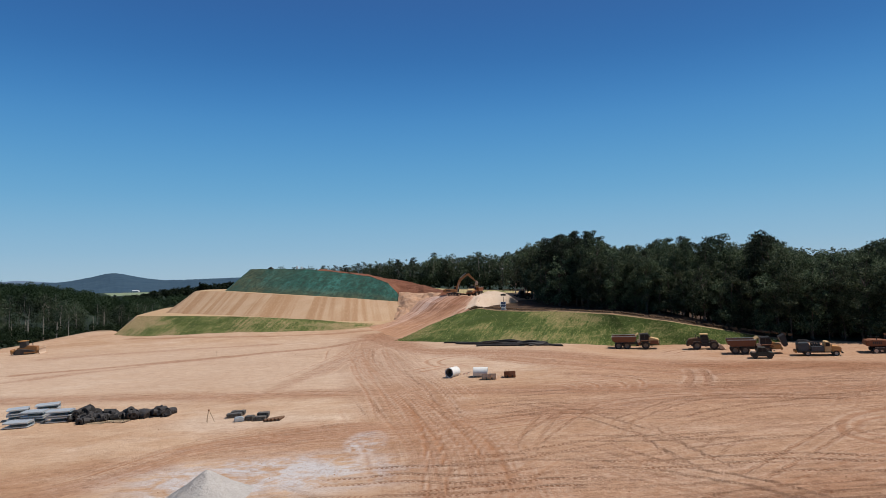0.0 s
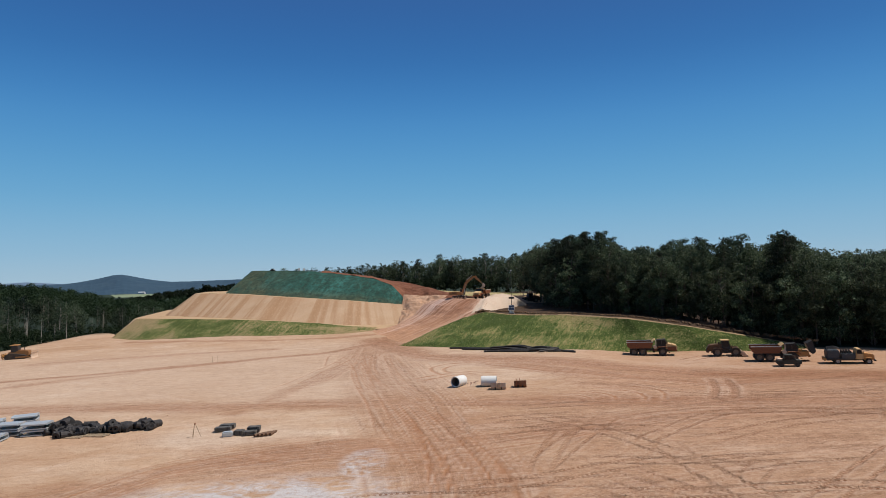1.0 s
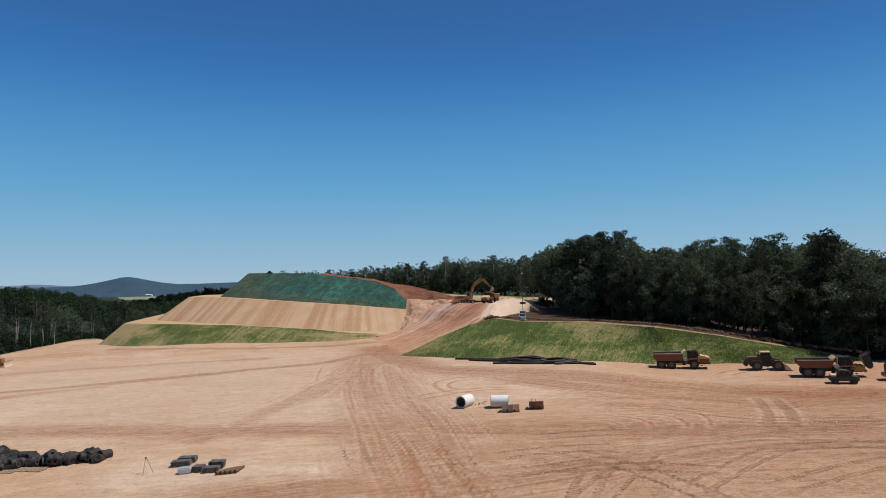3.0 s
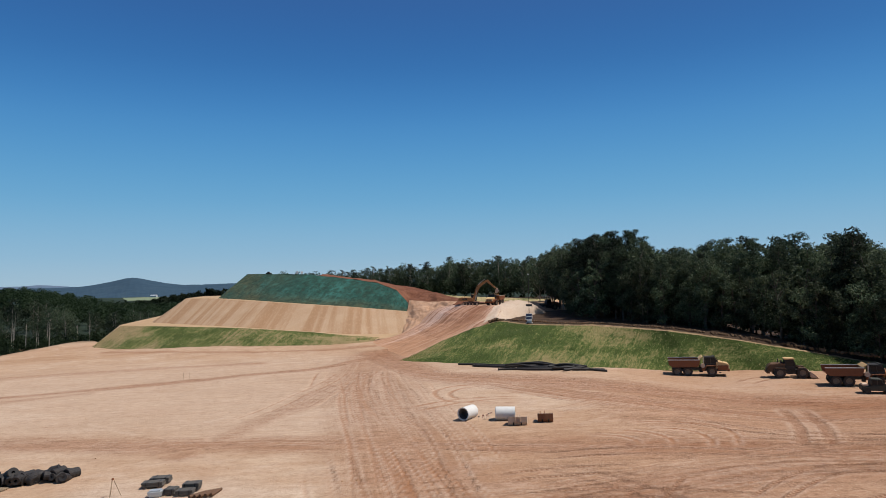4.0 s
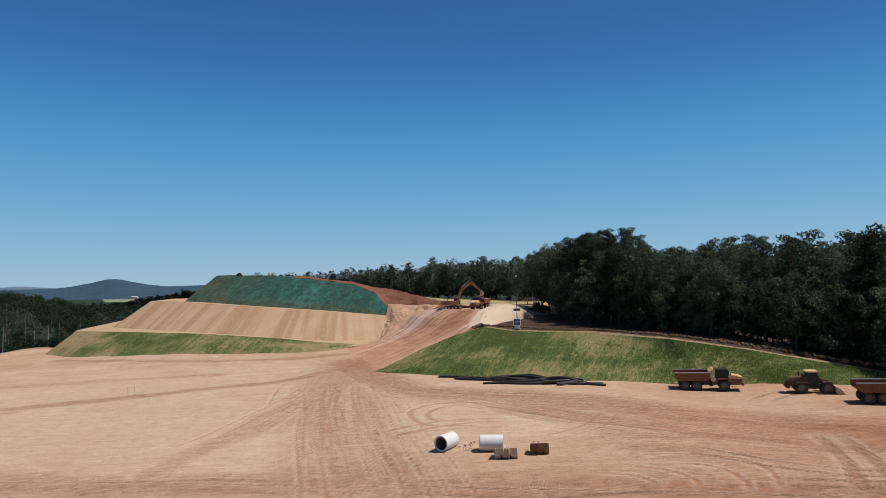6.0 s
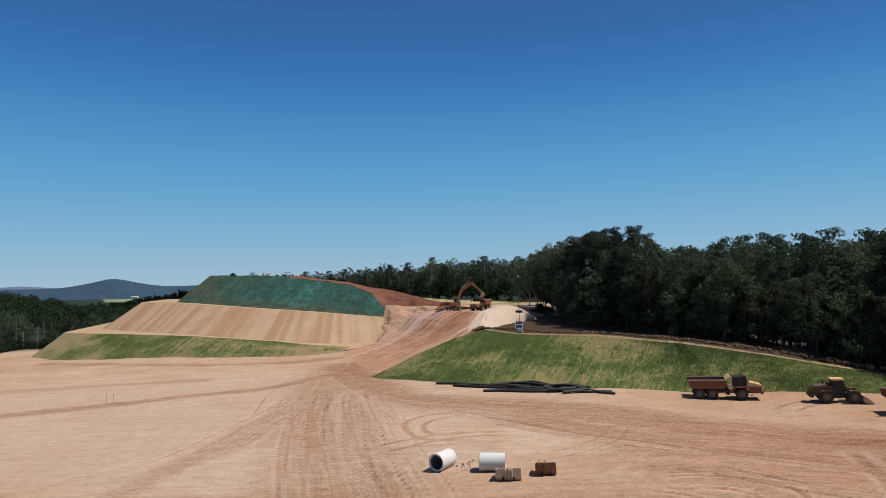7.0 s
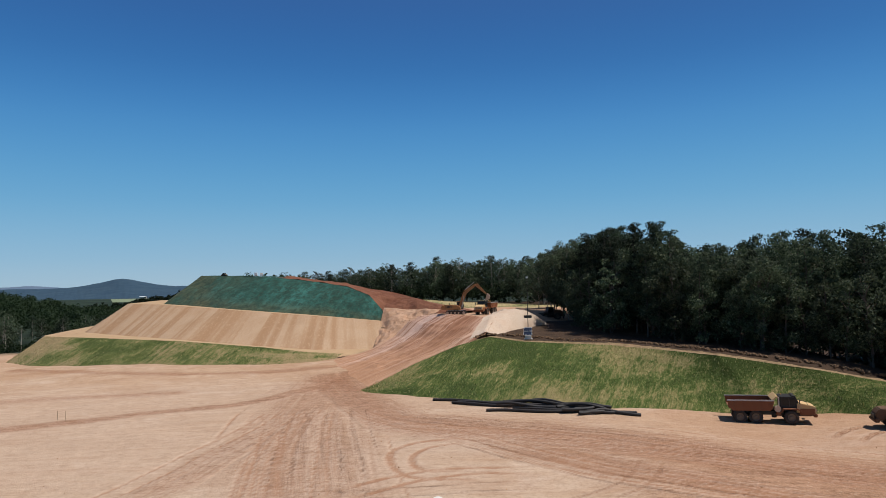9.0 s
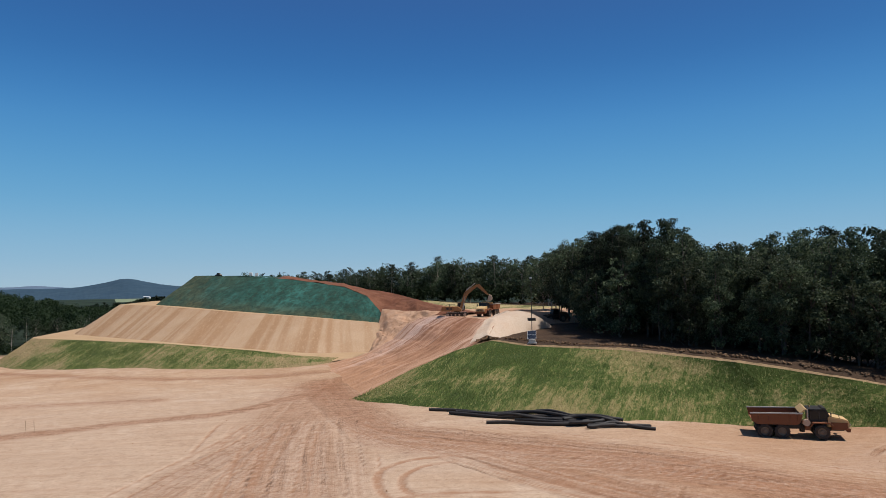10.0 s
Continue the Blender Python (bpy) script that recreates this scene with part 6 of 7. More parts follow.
# ---- excavator: arm angles in degrees from level ----
def excavator(label, group, boom_up, stick, curl, paint=None):
    paint = paint or M_YEL
    t = thing("excavator", label, "excavator", group)
    for s in (-1, 1):
        y = s * 1.32
        oval = [(-2.0, 0.0), (1.9, 0.0), (2.3, 0.22), (2.42, 0.55), (2.2, 0.88), (1.85, 1.0), (-1.95, 1.0), (-2.35, 0.82), (-2.45, 0.5), (-2.35, 0.2)]
        tr = part("track", prism(B(), oval, y - 0.33, y + 0.33, 0.03), M_RUB, t, "muddy steel crawler track")
        for k in range(18):
            x = -2.0 + 3.9 * k / 17
            for z in (-0.02, 0.98):
                part("track_pad", box(B(), (x - 0.07, y - 0.36, z), (x + 0.02, y + 0.36, z + 0.06), 0), M_STEEL, tr)
        for x in (-2.0, -1.1, -0.2, 0.7, 1.9):
            part("roller", cyl(B(), (x, y + s * 0.32, 0.45), (x, y + s * 0.38, 0.45), 0.33 if abs(x) > 1.5 else 0.2), M_DUSTY, tr)
    bm = B()
    box(bm, (-1.3, -1.0, 0.45), (1.3, 1.0, 0.95), 0.05)
    cyl(bm, (0, 0, 0.9), (0, 0, 1.2), 0.75, seg=24)
    part("undercarriage", bm, M_DARK, t)
    house = part("house", prism(B(), [(-3.05, 1.25), (1.1, 1.2), (1.1, 1.75), (0.3, 2.25), (-2.6, 2.35), (-3.1, 2.1)], -1.38, 1.38, 0.08), paint, t, "dusty yellow engine house")
    part("counterweight", prism(B(), [(-3.5, 1.35), (-2.9, 1.25), (-2.85, 2.32), (-3.35, 2.25)], -1.4, 1.4, 0.12), paint, house)
    bm = B()
    for k in range(5):
        box(bm, (-2.4 + 0.3 * k, -1.41, 1.6), (-2.22 + 0.3 * k, -1.38, 2.1), 0)
        box(bm, (-2.4 + 0.3 * k, 1.38, 1.6), (-2.22 + 0.3 * k, 1.41, 2.1), 0)
    part("vents", bm, M_DARK, house)
    cab = part("cab", prism(B(), [(0.0, 1.3), (1.65, 1.3), (1.75, 2.2), (1.45, 3.05), (0.1, 3.05)], 0.45, 1.4, 0.06), M_CAB, t, "black glazed cab")
    part("cab_window", prism(B(), [(0.2, 2.0), (1.6, 2.0), (1.62, 2.25), (1.36, 2.92), (0.25, 2.92)], 1.4, 1.42, 0), M_GLASS, cab)
    part("cab_roof", box(B(), (0.02, 0.42, 3.02), (1.5, 1.43, 3.12), 0.04), paint, cab)
    part("exhaust", cyl(B(), (-1.6, -0.6, 2.3), (-1.6, -0.6, 2.85), 0.08), M_DARK, house)
    rail(house, [(-2.6, 1.3, 2.3), (-2.6, 1.3, 2.7), (-0.5, 1.3, 2.7), (-0.5, 1.3, 2.3)], 0.025)

    def limb(p, ang, length):
        return (p[0] + length * math.cos(radians(ang)), p[1] + length * math.sin(radians(ang)))
    # boom in two pitches, stick, bucket
    foot = (0.9, 1.9)
    knee = limb(foot, boom_up + 12, 3.6)
    tip = limb(knee, boom_up - 22, 3.2)
    end = limb(tip, stick, 3.3)

    def beam(a, b, wa, wb, name, half):
        d = math.atan2(b[1] - a[1], b[0] - a[0]) + math.pi / 2
        n = (math.cos(d), math.sin(d))
        pts = [(a[0] + n[0] * wa, a[1] + n[1] * wa), (b[0] + n[0] * wb, b[1] + n[1] * wb), (b[0] - n[0] * wb, b[1] - n[1] * wb), (a[0] - n[0] * wa, a[1] - n[1] * wa)]
        return prism(B(), pts, -half, half, 0.03)
    boom = part("boom", beam(foot, knee, 0.30, 0.46, "boom", 0.30), paint, t)
    part("upper_boom", beam(knee, tip, 0.46, 0.24, "boom", 0.29), paint, boom)
    st = part("stick", beam(tip, end, 0.40, 0.18, "stick", 0.22), paint, t)
    bm = B()
    for y in (-0.42, 0.42):
        mid = limb(foot, boom_up + 12, 2.9)
        cyl(bm, (1.3, y, 1.5), ((1.3 + mid[0]) / 2, y, (1.5 + mid[1]) / 2), 0.11)
        cyl(bm, ((1.3 + mid[0]) / 2, y, (1.5 + mid[1]) / 2), (mid[0], y, mid[1]), 0.06)
    part("boom_cylinder", bm, M_STEEL, boom)
    bm = B()
    a = (knee[0], knee[1] + 0.6)
    b = limb(tip, stick + 180, 0.7)
    cyl(bm, (a[0], 0, a[1]), ((a[0] + b[0]) / 2, 0, (a[1] + b[1]) / 2), 0.12)
    cyl(bm, ((a[0] + b[0]) / 2, 0, (a[1] + b[1]) / 2), (b[0], 0, b[1]), 0.07)
    part("stick_cylinder", bm, M_STEEL, st)
    m = Matrix.Translation((end[0], 0, end[1])) @ Matrix.Rotation(radians(-curl), 4, "Y")
    arc = [(0.15, 0.25), (0.75, 0.1), (1.15, -0.35), (1.15, -0.85), (0.8, -1.25), (0.25, -1.4)]
    arc2 = [(x * 0.9, z * 0.92) for x, z in arc[::-1]]
    bm = prism(B(), arc + arc2, -0.7, 0.7, 0, m)
    for s in (-0.72, 0.68):
        prism(bm, arc, s, s + 0.04, 0, m)
    bk = part("bucket", bm, M_DUSTY, t, "clay-caked digging bucket")
    bm = B()
    for k in range(5):
        y = -0.6 + 0.3 * k
        box(bm, (-0.08, y - 0.06, -1.48), (0.30, y + 0.06, -1.36), 0.01, m)
    part("teeth", bm, M_STEEL, bk)
    return t


# ---- wheel loader ----
def wheel_loader(label, group, lift=0.0, paint=None, roof=None):
    paint = paint or M_YEL
    t = thing("wheel_loader", label, "loader", group)
    for x in (-1.55, 1.75):
        for y in (-1.05, 1.05):
            wheel(t, x, y, 0.86, 0.6)
    bm = B()
    box(bm, (-2.6, -0.5, 0.6), (0.2, 0.5, 1.2), 0.05)
    box(bm, (0.3, -0.45, 0.6), (2.4, 0.45, 1.3), 0.05)
    cyl(bm, (0.25, 0, 0.5), (0.25, 0, 1.4), 0.25)
    for x in (-1.55, 1.75):
        cyl(bm, (x, -1.0, 0.78), (x, 1.0, 0.78), 0.15)
    part("chassis", bm, M_DARK, t)
    eng = part("engine_hood", prism(B(), [(-3.3, 0.95), (-0.7, 1.15), (-0.7, 2.4), (-2.9, 2.25), (-3.35, 1.7)], -0.85, 0.85, 0.1), paint, t, "dusty yellow engine cover")
    part("rear_grille", box(B(), (-3.47, -0.6, 1.1), (-3.38, 0.6, 1.6), 0.01), M_DARK, eng)
    part("counterweight", box(B(), (-3.55, -1.1, 0.75), (-3.0, 1.1, 1.15), 0.08), paint, t)
    part("exhaust", cyl(B(), (-1.6, 0.3, 2.3), (-1.6, 0.3, 3.0), 0.09), M_DARK, eng)
    part("air_intake", cyl(B(), (-1.2, -0.35, 2.3), (-1.2, -0.35, 2.8), 0.13), M_DARK, eng)
    for s in (-1, 1):
        part("fender", prism(B(), [(-2.5, 1.2), (-2.2, 1.68), (-0.9, 1.68), (-0.6, 1.5), (-0.6, 1.42), (-0.95, 1.58), (-2.15, 1.58), (-2.42, 1.18)], s * 0.75, s * 1.35, 0.02), paint, t)
        part("front_fender", prism(B(), [(1.0, 1.35), (1.2, 1.7), (2.2, 1.7), (2.5, 1.5), (2.5, 1.42), (2.15, 1.6), (1.25, 1.6), (1.08, 1.33)], s * 0.75, s * 1.3, 0.02), paint, t)
    cab = part("cab", prism(B(), [(-0.75, 1.3), (0.75, 1.3), (0.85, 2.2), (0.6, 3.0), (-0.7, 3.0)], -0.78, 0.78, 0.05), M_CAB, t, "dark glazed cab")
    part("cab_roof", box(B(), (-0.85, -0.88, 2.98), (0.75, 0.88, 3.16), 0.05), roof or paint, cab)
    for s in (-1, 1):
        part("cab_window", prism(B(), [(-0.55, 1.9), (0.65, 1.9), (0.72, 2.2), (0.5, 2.88), (-0.55, 2.88)], s * 0.78, s * 0.80, 0), M_GLASS, cab)
    h = 1.55 + lift
    ex = 2.75
    for y in (-0.55, 0.55):
        part("lift_arm", prism(B(), [(0.9, 1.75), (1.2, 1.9), (2.2, 1.55 + lift * 0.6), (ex, 0.55 + lift), (ex, 0.3 + lift), (2.1, 1.2 + lift * 0.6)], y - 0.08, y + 0.08, 0.02), paint, t)
    m = Matrix.Translation((ex, 0, 0.05 + lift)) @ Matrix.Rotation(radians(-35 if lift > 0.5 else 0), 4, "Y")
    prof = [(0.0, 1.0), (-0.05, 0.5), (0.05, 0.15), (0.35, 0.0), (1.25, 0.0), (1.25, 0.05), (0.4, 0.07), (0.14, 0.2), (0.05, 0.5), (0.1, 1.0)]
    bm = prism(B(), prof, -1.4, 1.4, 0, m)
    for s in (-1.4, 1.36):
        prism(bm, [(0.05, 1.0), (0.0, 0.4), (0.3, 0.02), (1.2, 0.02), (0.7, 0.55)], s, s + 0.04, 0, m)
    part("bucket", bm, M_DUSTY, t, "clay-caked loading bucket")
    return t


# ---- bulldozer ----
def bulldozer(label, group):
    t = thing("bulldozer", label, "bulldozer", group)
    for s in (-1, 1):
        y = s * 1.05
        tr = part("track", prism(B(), [(-1.9, 0.0), (1.6, 0.0), (2.1, 0.35), (2.05, 0.75), (1.6, 0.95), (-0.9, 1.35), (-1.5, 1.3), (-2.2, 0.75), (-2.25, 0.35)], y - 0.3, y + 0.3, 0.04), M_RUB, t, "muddy crawler track")
        for k in range(16):
            x = -1.9 + 3.5 * k / 15
            part("track_pad", box(B(), (x - 0.06, y - 0.33, -0.03), (x + 0.02, y + 0.33, 0.03), 0), M_STEEL, tr)
    part("hull", prism(B(), [(-1.8, 0.6), (2.2, 0.6), (2.35, 0.9), (2.3, 1.75), (0.3, 1.95), (-0.3, 1.6), (-1.7, 1.6)], -0.72, 0.72, 0.06), M_DOZER, t, "mud-stained yellow-brown hull")
    cab = part("cab", prism(B(), [(-1.2, 1.5), (0.25, 1.5), (0.3, 2.2), (0.15, 2.95), (-1.1, 2.95)], -0.72, 0.72, 0.05), M_DARK, t)
    part("cab_roof", box(B(), (-1.35, -0.85, 2.93), (0.3, 0.85, 3.08), 0.04), M_YEL, cab)
    part("exhaust", cyl(B(), (1.2, 0.3, 1.8), (1.2, 0.3, 2.7), 0.08), M_DARK, t)
    bm = B()
    prism(bm, [(3.3, 0.05), (3.15, 0.4), (3.15, 0.9), (3.35, 1.35), (3.42, 1.33), (3.24, 0.9), (3.24, 0.4), (3.38, 0.05)], -1.75, 1.75, 0.01)
    part("blade", bm, M_DUSTY, t, "clay-caked curved dozer blade")
    for s in (-1, 1):
        part("push_arm", box(B(), (0.0, s * 1.5 - 0.1, 0.35), (3.2, s * 1.5 + 0.1, 0.62), 0.03), M_DOZER, t)
    bm = B()
    box(bm, (-2.9, -1.0, 0.75), (-2.5, 1.0, 1.1), 0.04)
    for y in (-0.8, 0.0, 0.8):
        prism(bm, [(-3.0, 1.3), (-2.75, 1.3), (-2.75, 0.3), (-2.55, 0.05), (-2.7, 0.1), (-3.0, 0.4)], y - 0.06, y + 0.06, 0)
    box(bm, (-2.6, -0.4, 0.7), (-1.8, 0.4, 0.95), 0.03)
    part("ripper", bm, M_YEL, t)
    return t


# ---- service truck and utility cart ----
def service_truck():
    t = thing("service_truck", "yellow-nosed service truck with dark blue tanks on its bed", "truck")
    for x in (2.9, -1.7):
        for y in (-0.95, 0.95):
            wheel(t, x, y, 0.5, 0.34, M_STEEL)
    bm = B()
    for y in (-0.4, 0.4):
        box(bm, (-3.2, y - 0.06, 0.55), (3.5, y + 0.06, 0.8), 0.02)
    for x in (2.9, -1.7):
        cyl(bm, (x, -0.9, 0.5), (x, 0.9, 0.5), 0.1)
    part("chassis", bm, M_DARK, t)
    hood = part("hood", prism(B(), [(2.1, 0.75), (3.75, 0.75), (3.85, 0.95), (3.75, 1.5), (3.5, 1.68), (2.1, 1.85)], -0.85, 0.85, 0.1), M_YEL, t, "yellow bonnet")
    part("grille", box(B(), (3.76, -0.5, 0.85), (3.84, 0.5, 1.4), 0.02), M_STEEL, hood)
    part("bumper", box(B(), (3.75, -1.1, 0.5), (3.98, 1.1, 0.75), 0.04), M_DARK, t)
    for s in (-1, 1):
        part("fender", prism(B(), [(2.2, 0.7), (2.4, 1.12), (3.4, 1.12), (3.6, 0.8), (3.45, 0.8), (3.3, 1.0), (2.5, 1.0), (2.32, 0.7)], s * 0.7, s * 1.15, 0.02), M_YEL, t)
        part("headlight", box(B(), (3.62, s * 0.95 - 0.12, 1.0), (3.72, s * 0.95 + 0.12, 1.2), 0.02), M_STEEL, t)
    cab = part("cab", prism(B(), [(1.05, 0.8), (2.15, 0.8), (2.15, 1.85), (1.9, 2.55), (1.1, 2.6)], -1.0, 1.0, 0.08), M_CREAM, t, "dusty cream cab")
    for s in (-1, 1):
        part("side_window", prism(B(), [(1.2, 1.75), (2.02, 1.75), (1.8, 2.42), (1.2, 2.42)], s * 1.0, s * 1.015, 0), M_GLASS, cab)
        part("mirror", box(B(), (2.1, s * 1.25 - 0.08, 1.7), (2.16, s * 1.25 + 0.08, 2.2), 0.02), M_DARK, cab)
    part("windscreen", prism(B(), [(2.17, 1.88), (1.89, 2.5), (1.87, 2.49), (2.15, 1.86)], -0.85, 0.85, 0), M_GLASS, cab)
    part("bed", box(B(), (-3.4, -1.15, 0.8), (0.65, 1.15, 0.98), 0.02), M_DARK, t)
    part("tank", box(B(), (-3.3, -1.1, 0.98), (-1.4, 1.1, 2.35), 0.12), M_BLUE, t, "dark blue lubricant tank")
    part("tool_box", box(B(), (-1.1, -1.12, 0.98), (0.95, 1.12, 1.75), 0.05), M_BLUE, t)
    bm = B()
    for k in range(4):
        cyl(bm, (-0.85 + 0.4 * k, -0.5, 1.75), (-0.85 + 0.4 * k, -0.5, 2.2), 0.16)
        cyl(bm, (-0.85 + 0.4 * k, 0.5, 1.75), (-0.85 + 0.4 * k, 0.5, 2.3), 0.16)
    part("oil_drums", bm, M_DARK, t)
    bm = B()
    for y in (-0.6, 0.6):
        pipe_path(bm, [(-3.2, y, 2.4), (-3.0, y, 2.75), (-2.0, y, 2.85), (-1.2, y, 2.6)], 0.08, 7)
    part("hose_reels", bm, M_DARK, t)
    part("rear_rack", box(B(), (-3.75, -1.0, 0.6), (-3.4, 1.0, 1.1), 0.04), M_YEL, t)
    return t


def utility_cart(label):
    t = thing("utility_cart", label, "utility cart")
    for x in (1.1, -1.1):
        for y in (-0.68, 0.68):
            wheel(t, x, y, 0.36, 0.24, M_DARK)
    part("body", prism(B(), [(-1.7, 0.42), (1.6, 0.42), (1.72, 0.65), (1.62, 0.98), (0.85, 1.10), (-0.75, 1.10), (-0.8, 0.98), (-1.72, 0.98)], -0.74, 0.74, 0.05), M_OLIVE, t, "dark olive body")
    cab = part("cab", prism(B(), [(-0.75, 1.08), (0.9, 1.08), (0.45, 1.82), (-0.62, 1.86)], -0.70, 0.70, 0.05), M_OLIVE, t)
    for s in (-1, 1):
        part("side_window", prism(B(), [(-0.62, 1.16), (0.68, 1.16), (0.36, 1.72), (-0.54, 1.74)], s * 0.70, s * 0.715, 0), M_GLASS, cab)
        part("pillar", box(B(), (-0.08, s * 0.715 - 0.01, 1.12), (0.0, s * 0.715 + 0.01, 1.78), 0), M_OLIVE, cab)
    part("windscreen", prism(B(), [(0.93, 1.12), (0.49, 1.78), (0.47, 1.77), (0.91, 1.11)], -0.6, 0.6, 0), M_GLASS, cab)
    part("cargo", box(B(), (-1.6, -0.6, 0.98), (-0.95, 0.6, 1.22), 0.05), M_DUSTY, t)
    for s in (-1, 1):
        part("headlight", box(B(), (1.62, s * 0.5 - 0.1, 0.72), (1.70, s * 0.5 + 0.1, 0.86), 0.02), M_STEEL, t)
    return t


place(dump_truck("parked articulated dump truck with empty orange-brown body", "earthmoving machines"), 39.8, 142.0, -16)
first_truck = scene.objects["dump_truck"]
c = copy_thing(first_truck, Matrix())
place(c, 9.85, 219.0, -112, 13.5)
tagged(c, "yellow articulated dump truck being loaded on the saddle")
place(dump_truck("articulated dump truck with its hood tipped forward for repair", "earthmoving machines", True), 58.4, 127.9, -17)
place(wheel_loader("parked muddy brown wheel loader with bucket on the ground", "earthmoving machines", 0.0, M_BRN, M_CREAM), 52.6, 136.4, -16, s=0.98)
place(excavator("rusty ochre excavator on the saddle, arm arched over a truck", "earthmoving machines", 57, -44, -20, M_OCHRE), 2.9, 220.0, -5, 13.5)
place(excavator("orange-brown crawler excavator parked at the end of the row", "earthmoving machines", 33, -75, 0, M_ORG), 79.6, 121.3, -18)
place(bulldozer("muddy yellow-brown bulldozer with a ripper on the pad edge", "earthmoving machines"), -114.8, 183.0, 10, s=1.22)
place(service_truck(), 67.3, 121.7, -18)
place(utility_cart("small dark utility cart parked in front of a truck"), 57.3, 121.7, -18, s=1.12)
place(wheel_loader("distant loader working beside the wood", "earthmoving machines", 0.0, M_BRN), 26.0, 227.0, 200, 11.5, 1.0)


# ---- concrete pipes and loose buckets ----
def concrete_pipe(label):
    ob = part("concrete_pipe", lathe(B(), [(0.87, -1.25), (0.87, 1.25), (0.80, 1.32), (0.71, 1.32), (0.71, -1.18), (0.80, -1.18), (0.80, -1.25)], 40), M_CONC, None, "", True)
    # added lining; the bore's shade is put into its colour
    part("bore", lathe(B(), [(0.708, -1.16), (0.708, 1.30), (0.70, 1.30), (0.70, -1.16)], 40), M_BORE, ob, "inner wall coloured dark for the shade inside", True)
    return tagged(ob, label, "pipe", "concrete pipes")


for x, y, turn, lab in ((0.95, 110.6, -32, "pale precast concrete pipe lying open-ended on the clay"), (5.5, 109.2, 84, "pale precast concrete pipe lying side-on beside the buckets")):
    p = concrete_pipe(lab)
    p.matrix_basis = Matrix.Translation((x, y, gz(x, y) + 0.80)) @ Matrix.Rotation(radians(turn), 4, "Z") @ Matrix.Diagonal((0.92, 0.92, 0.92, 1))
    p.data.polygons.foreach_set("use_smooth", [True] * len(p.data.polygons))
    p.data.set_sharp_from_angle(angle=radians(35))


def loose_bucket(label, width, mat, ears):
    t = thing("digging_bucket", label, "bucket", "loose buckets")
    arc = [(-0.75, 1.15), (-0.8, 0.5), (-0.55, 0.1), (0.0, 0.0), (0.55, 0.12), (0.8, 0.45), (0.85, 0.8)]
    inner = [(x * 0.92, 0.06 + z * 0.93) for x, z in arc[::-1]]
    bm = prism(B(), arc + inner, -width / 2, width / 2, 0)
    for s in (-width / 2, width / 2 - 0.05):
        prism(bm, arc, s, s + 0.05, 0)
    part("shell", bm, mat, t)
    bm = B()
    for k in range(5):
        y = -width / 2 + 0.15 + (width - 0.3) * k / 4
        prism(bm, [(0.80, 0.70), (1.08, 0.72), (1.10, 0.78), (0.80, 0.84)], y - 0.06, y + 0.06, 0)
    part("teeth", bm, M_STEEL, t)
    for y in ears:
        part("hinge_ear", prism(B(), [(-0.80, 0.25), (-0.55, 0.9), (-0.45, 1.35), (-0.70, 1.48), (-0.98, 1.15), (-1.02, 0.5)], y - 0.05, y + 0.05, 0.01), mat, t)
    bm = B()
    for y in (-width * 0.2, width * 0.2):
        prism(bm, [(-0.84, 0.5), (-0.58, 0.06), (0.0, -0.04), (0.58, 0.08), (0.5, 0.12), (0.0, 0.02), (-0.5, 0.12), (-0.76, 0.5)], y - 0.09, y + 0.09, 0)
    part("wear_strip", bm, M_DARK, t)
    return t


place(loose_bucket("clay-caked wide ditching bucket beside a concrete pipe", 2.4, M_DUSTY, (-0.35, -0.1, 0.25)), 6.75, 106.6, 82, s=0.92)
place(loose_bucket("rusty brown digging bucket with hinge ears", 1.9, M_RUST, (0.1, 0.6)), 10.1, 107.6, 84, s=0.95)

def pin_flags():
    t = thing("marker_flags", "cluster of faded pink pin flags between the concrete pipes", "marker flags")
    r = np.random.default_rng(8)
    for k in range(9):
        x, y, h = r.normal() * 0.45, r.normal() * 0.3, 0.55 + 0.35 * r.random()
        wire = part("wire", cyl(B(), (x, y, -0.05), (x + r.normal() * 0.06, y, h), 0.010, None, 5), M_RAIL, t)
        a = r.random() * 6.28
        part("flag", prism(B(), [(0, h - 0.16), (0.2, h - 0.14), (0.21, h), (0, h)], -0.006, 0.006, 0, Matrix.Translation((x, y, 0)) @ Matrix.Rotation(a, 4, "Z")), M_PINKTAPE, wire, "faded pink flag")
    return t


M_PINKTAPE = worn("faded_pink_tape", (0.52, 0.31, 0.23), (0.44, 0.28, 0.19), 0.5, 0.8)
place(pin_flags(), 3.0, 109.7, 0)

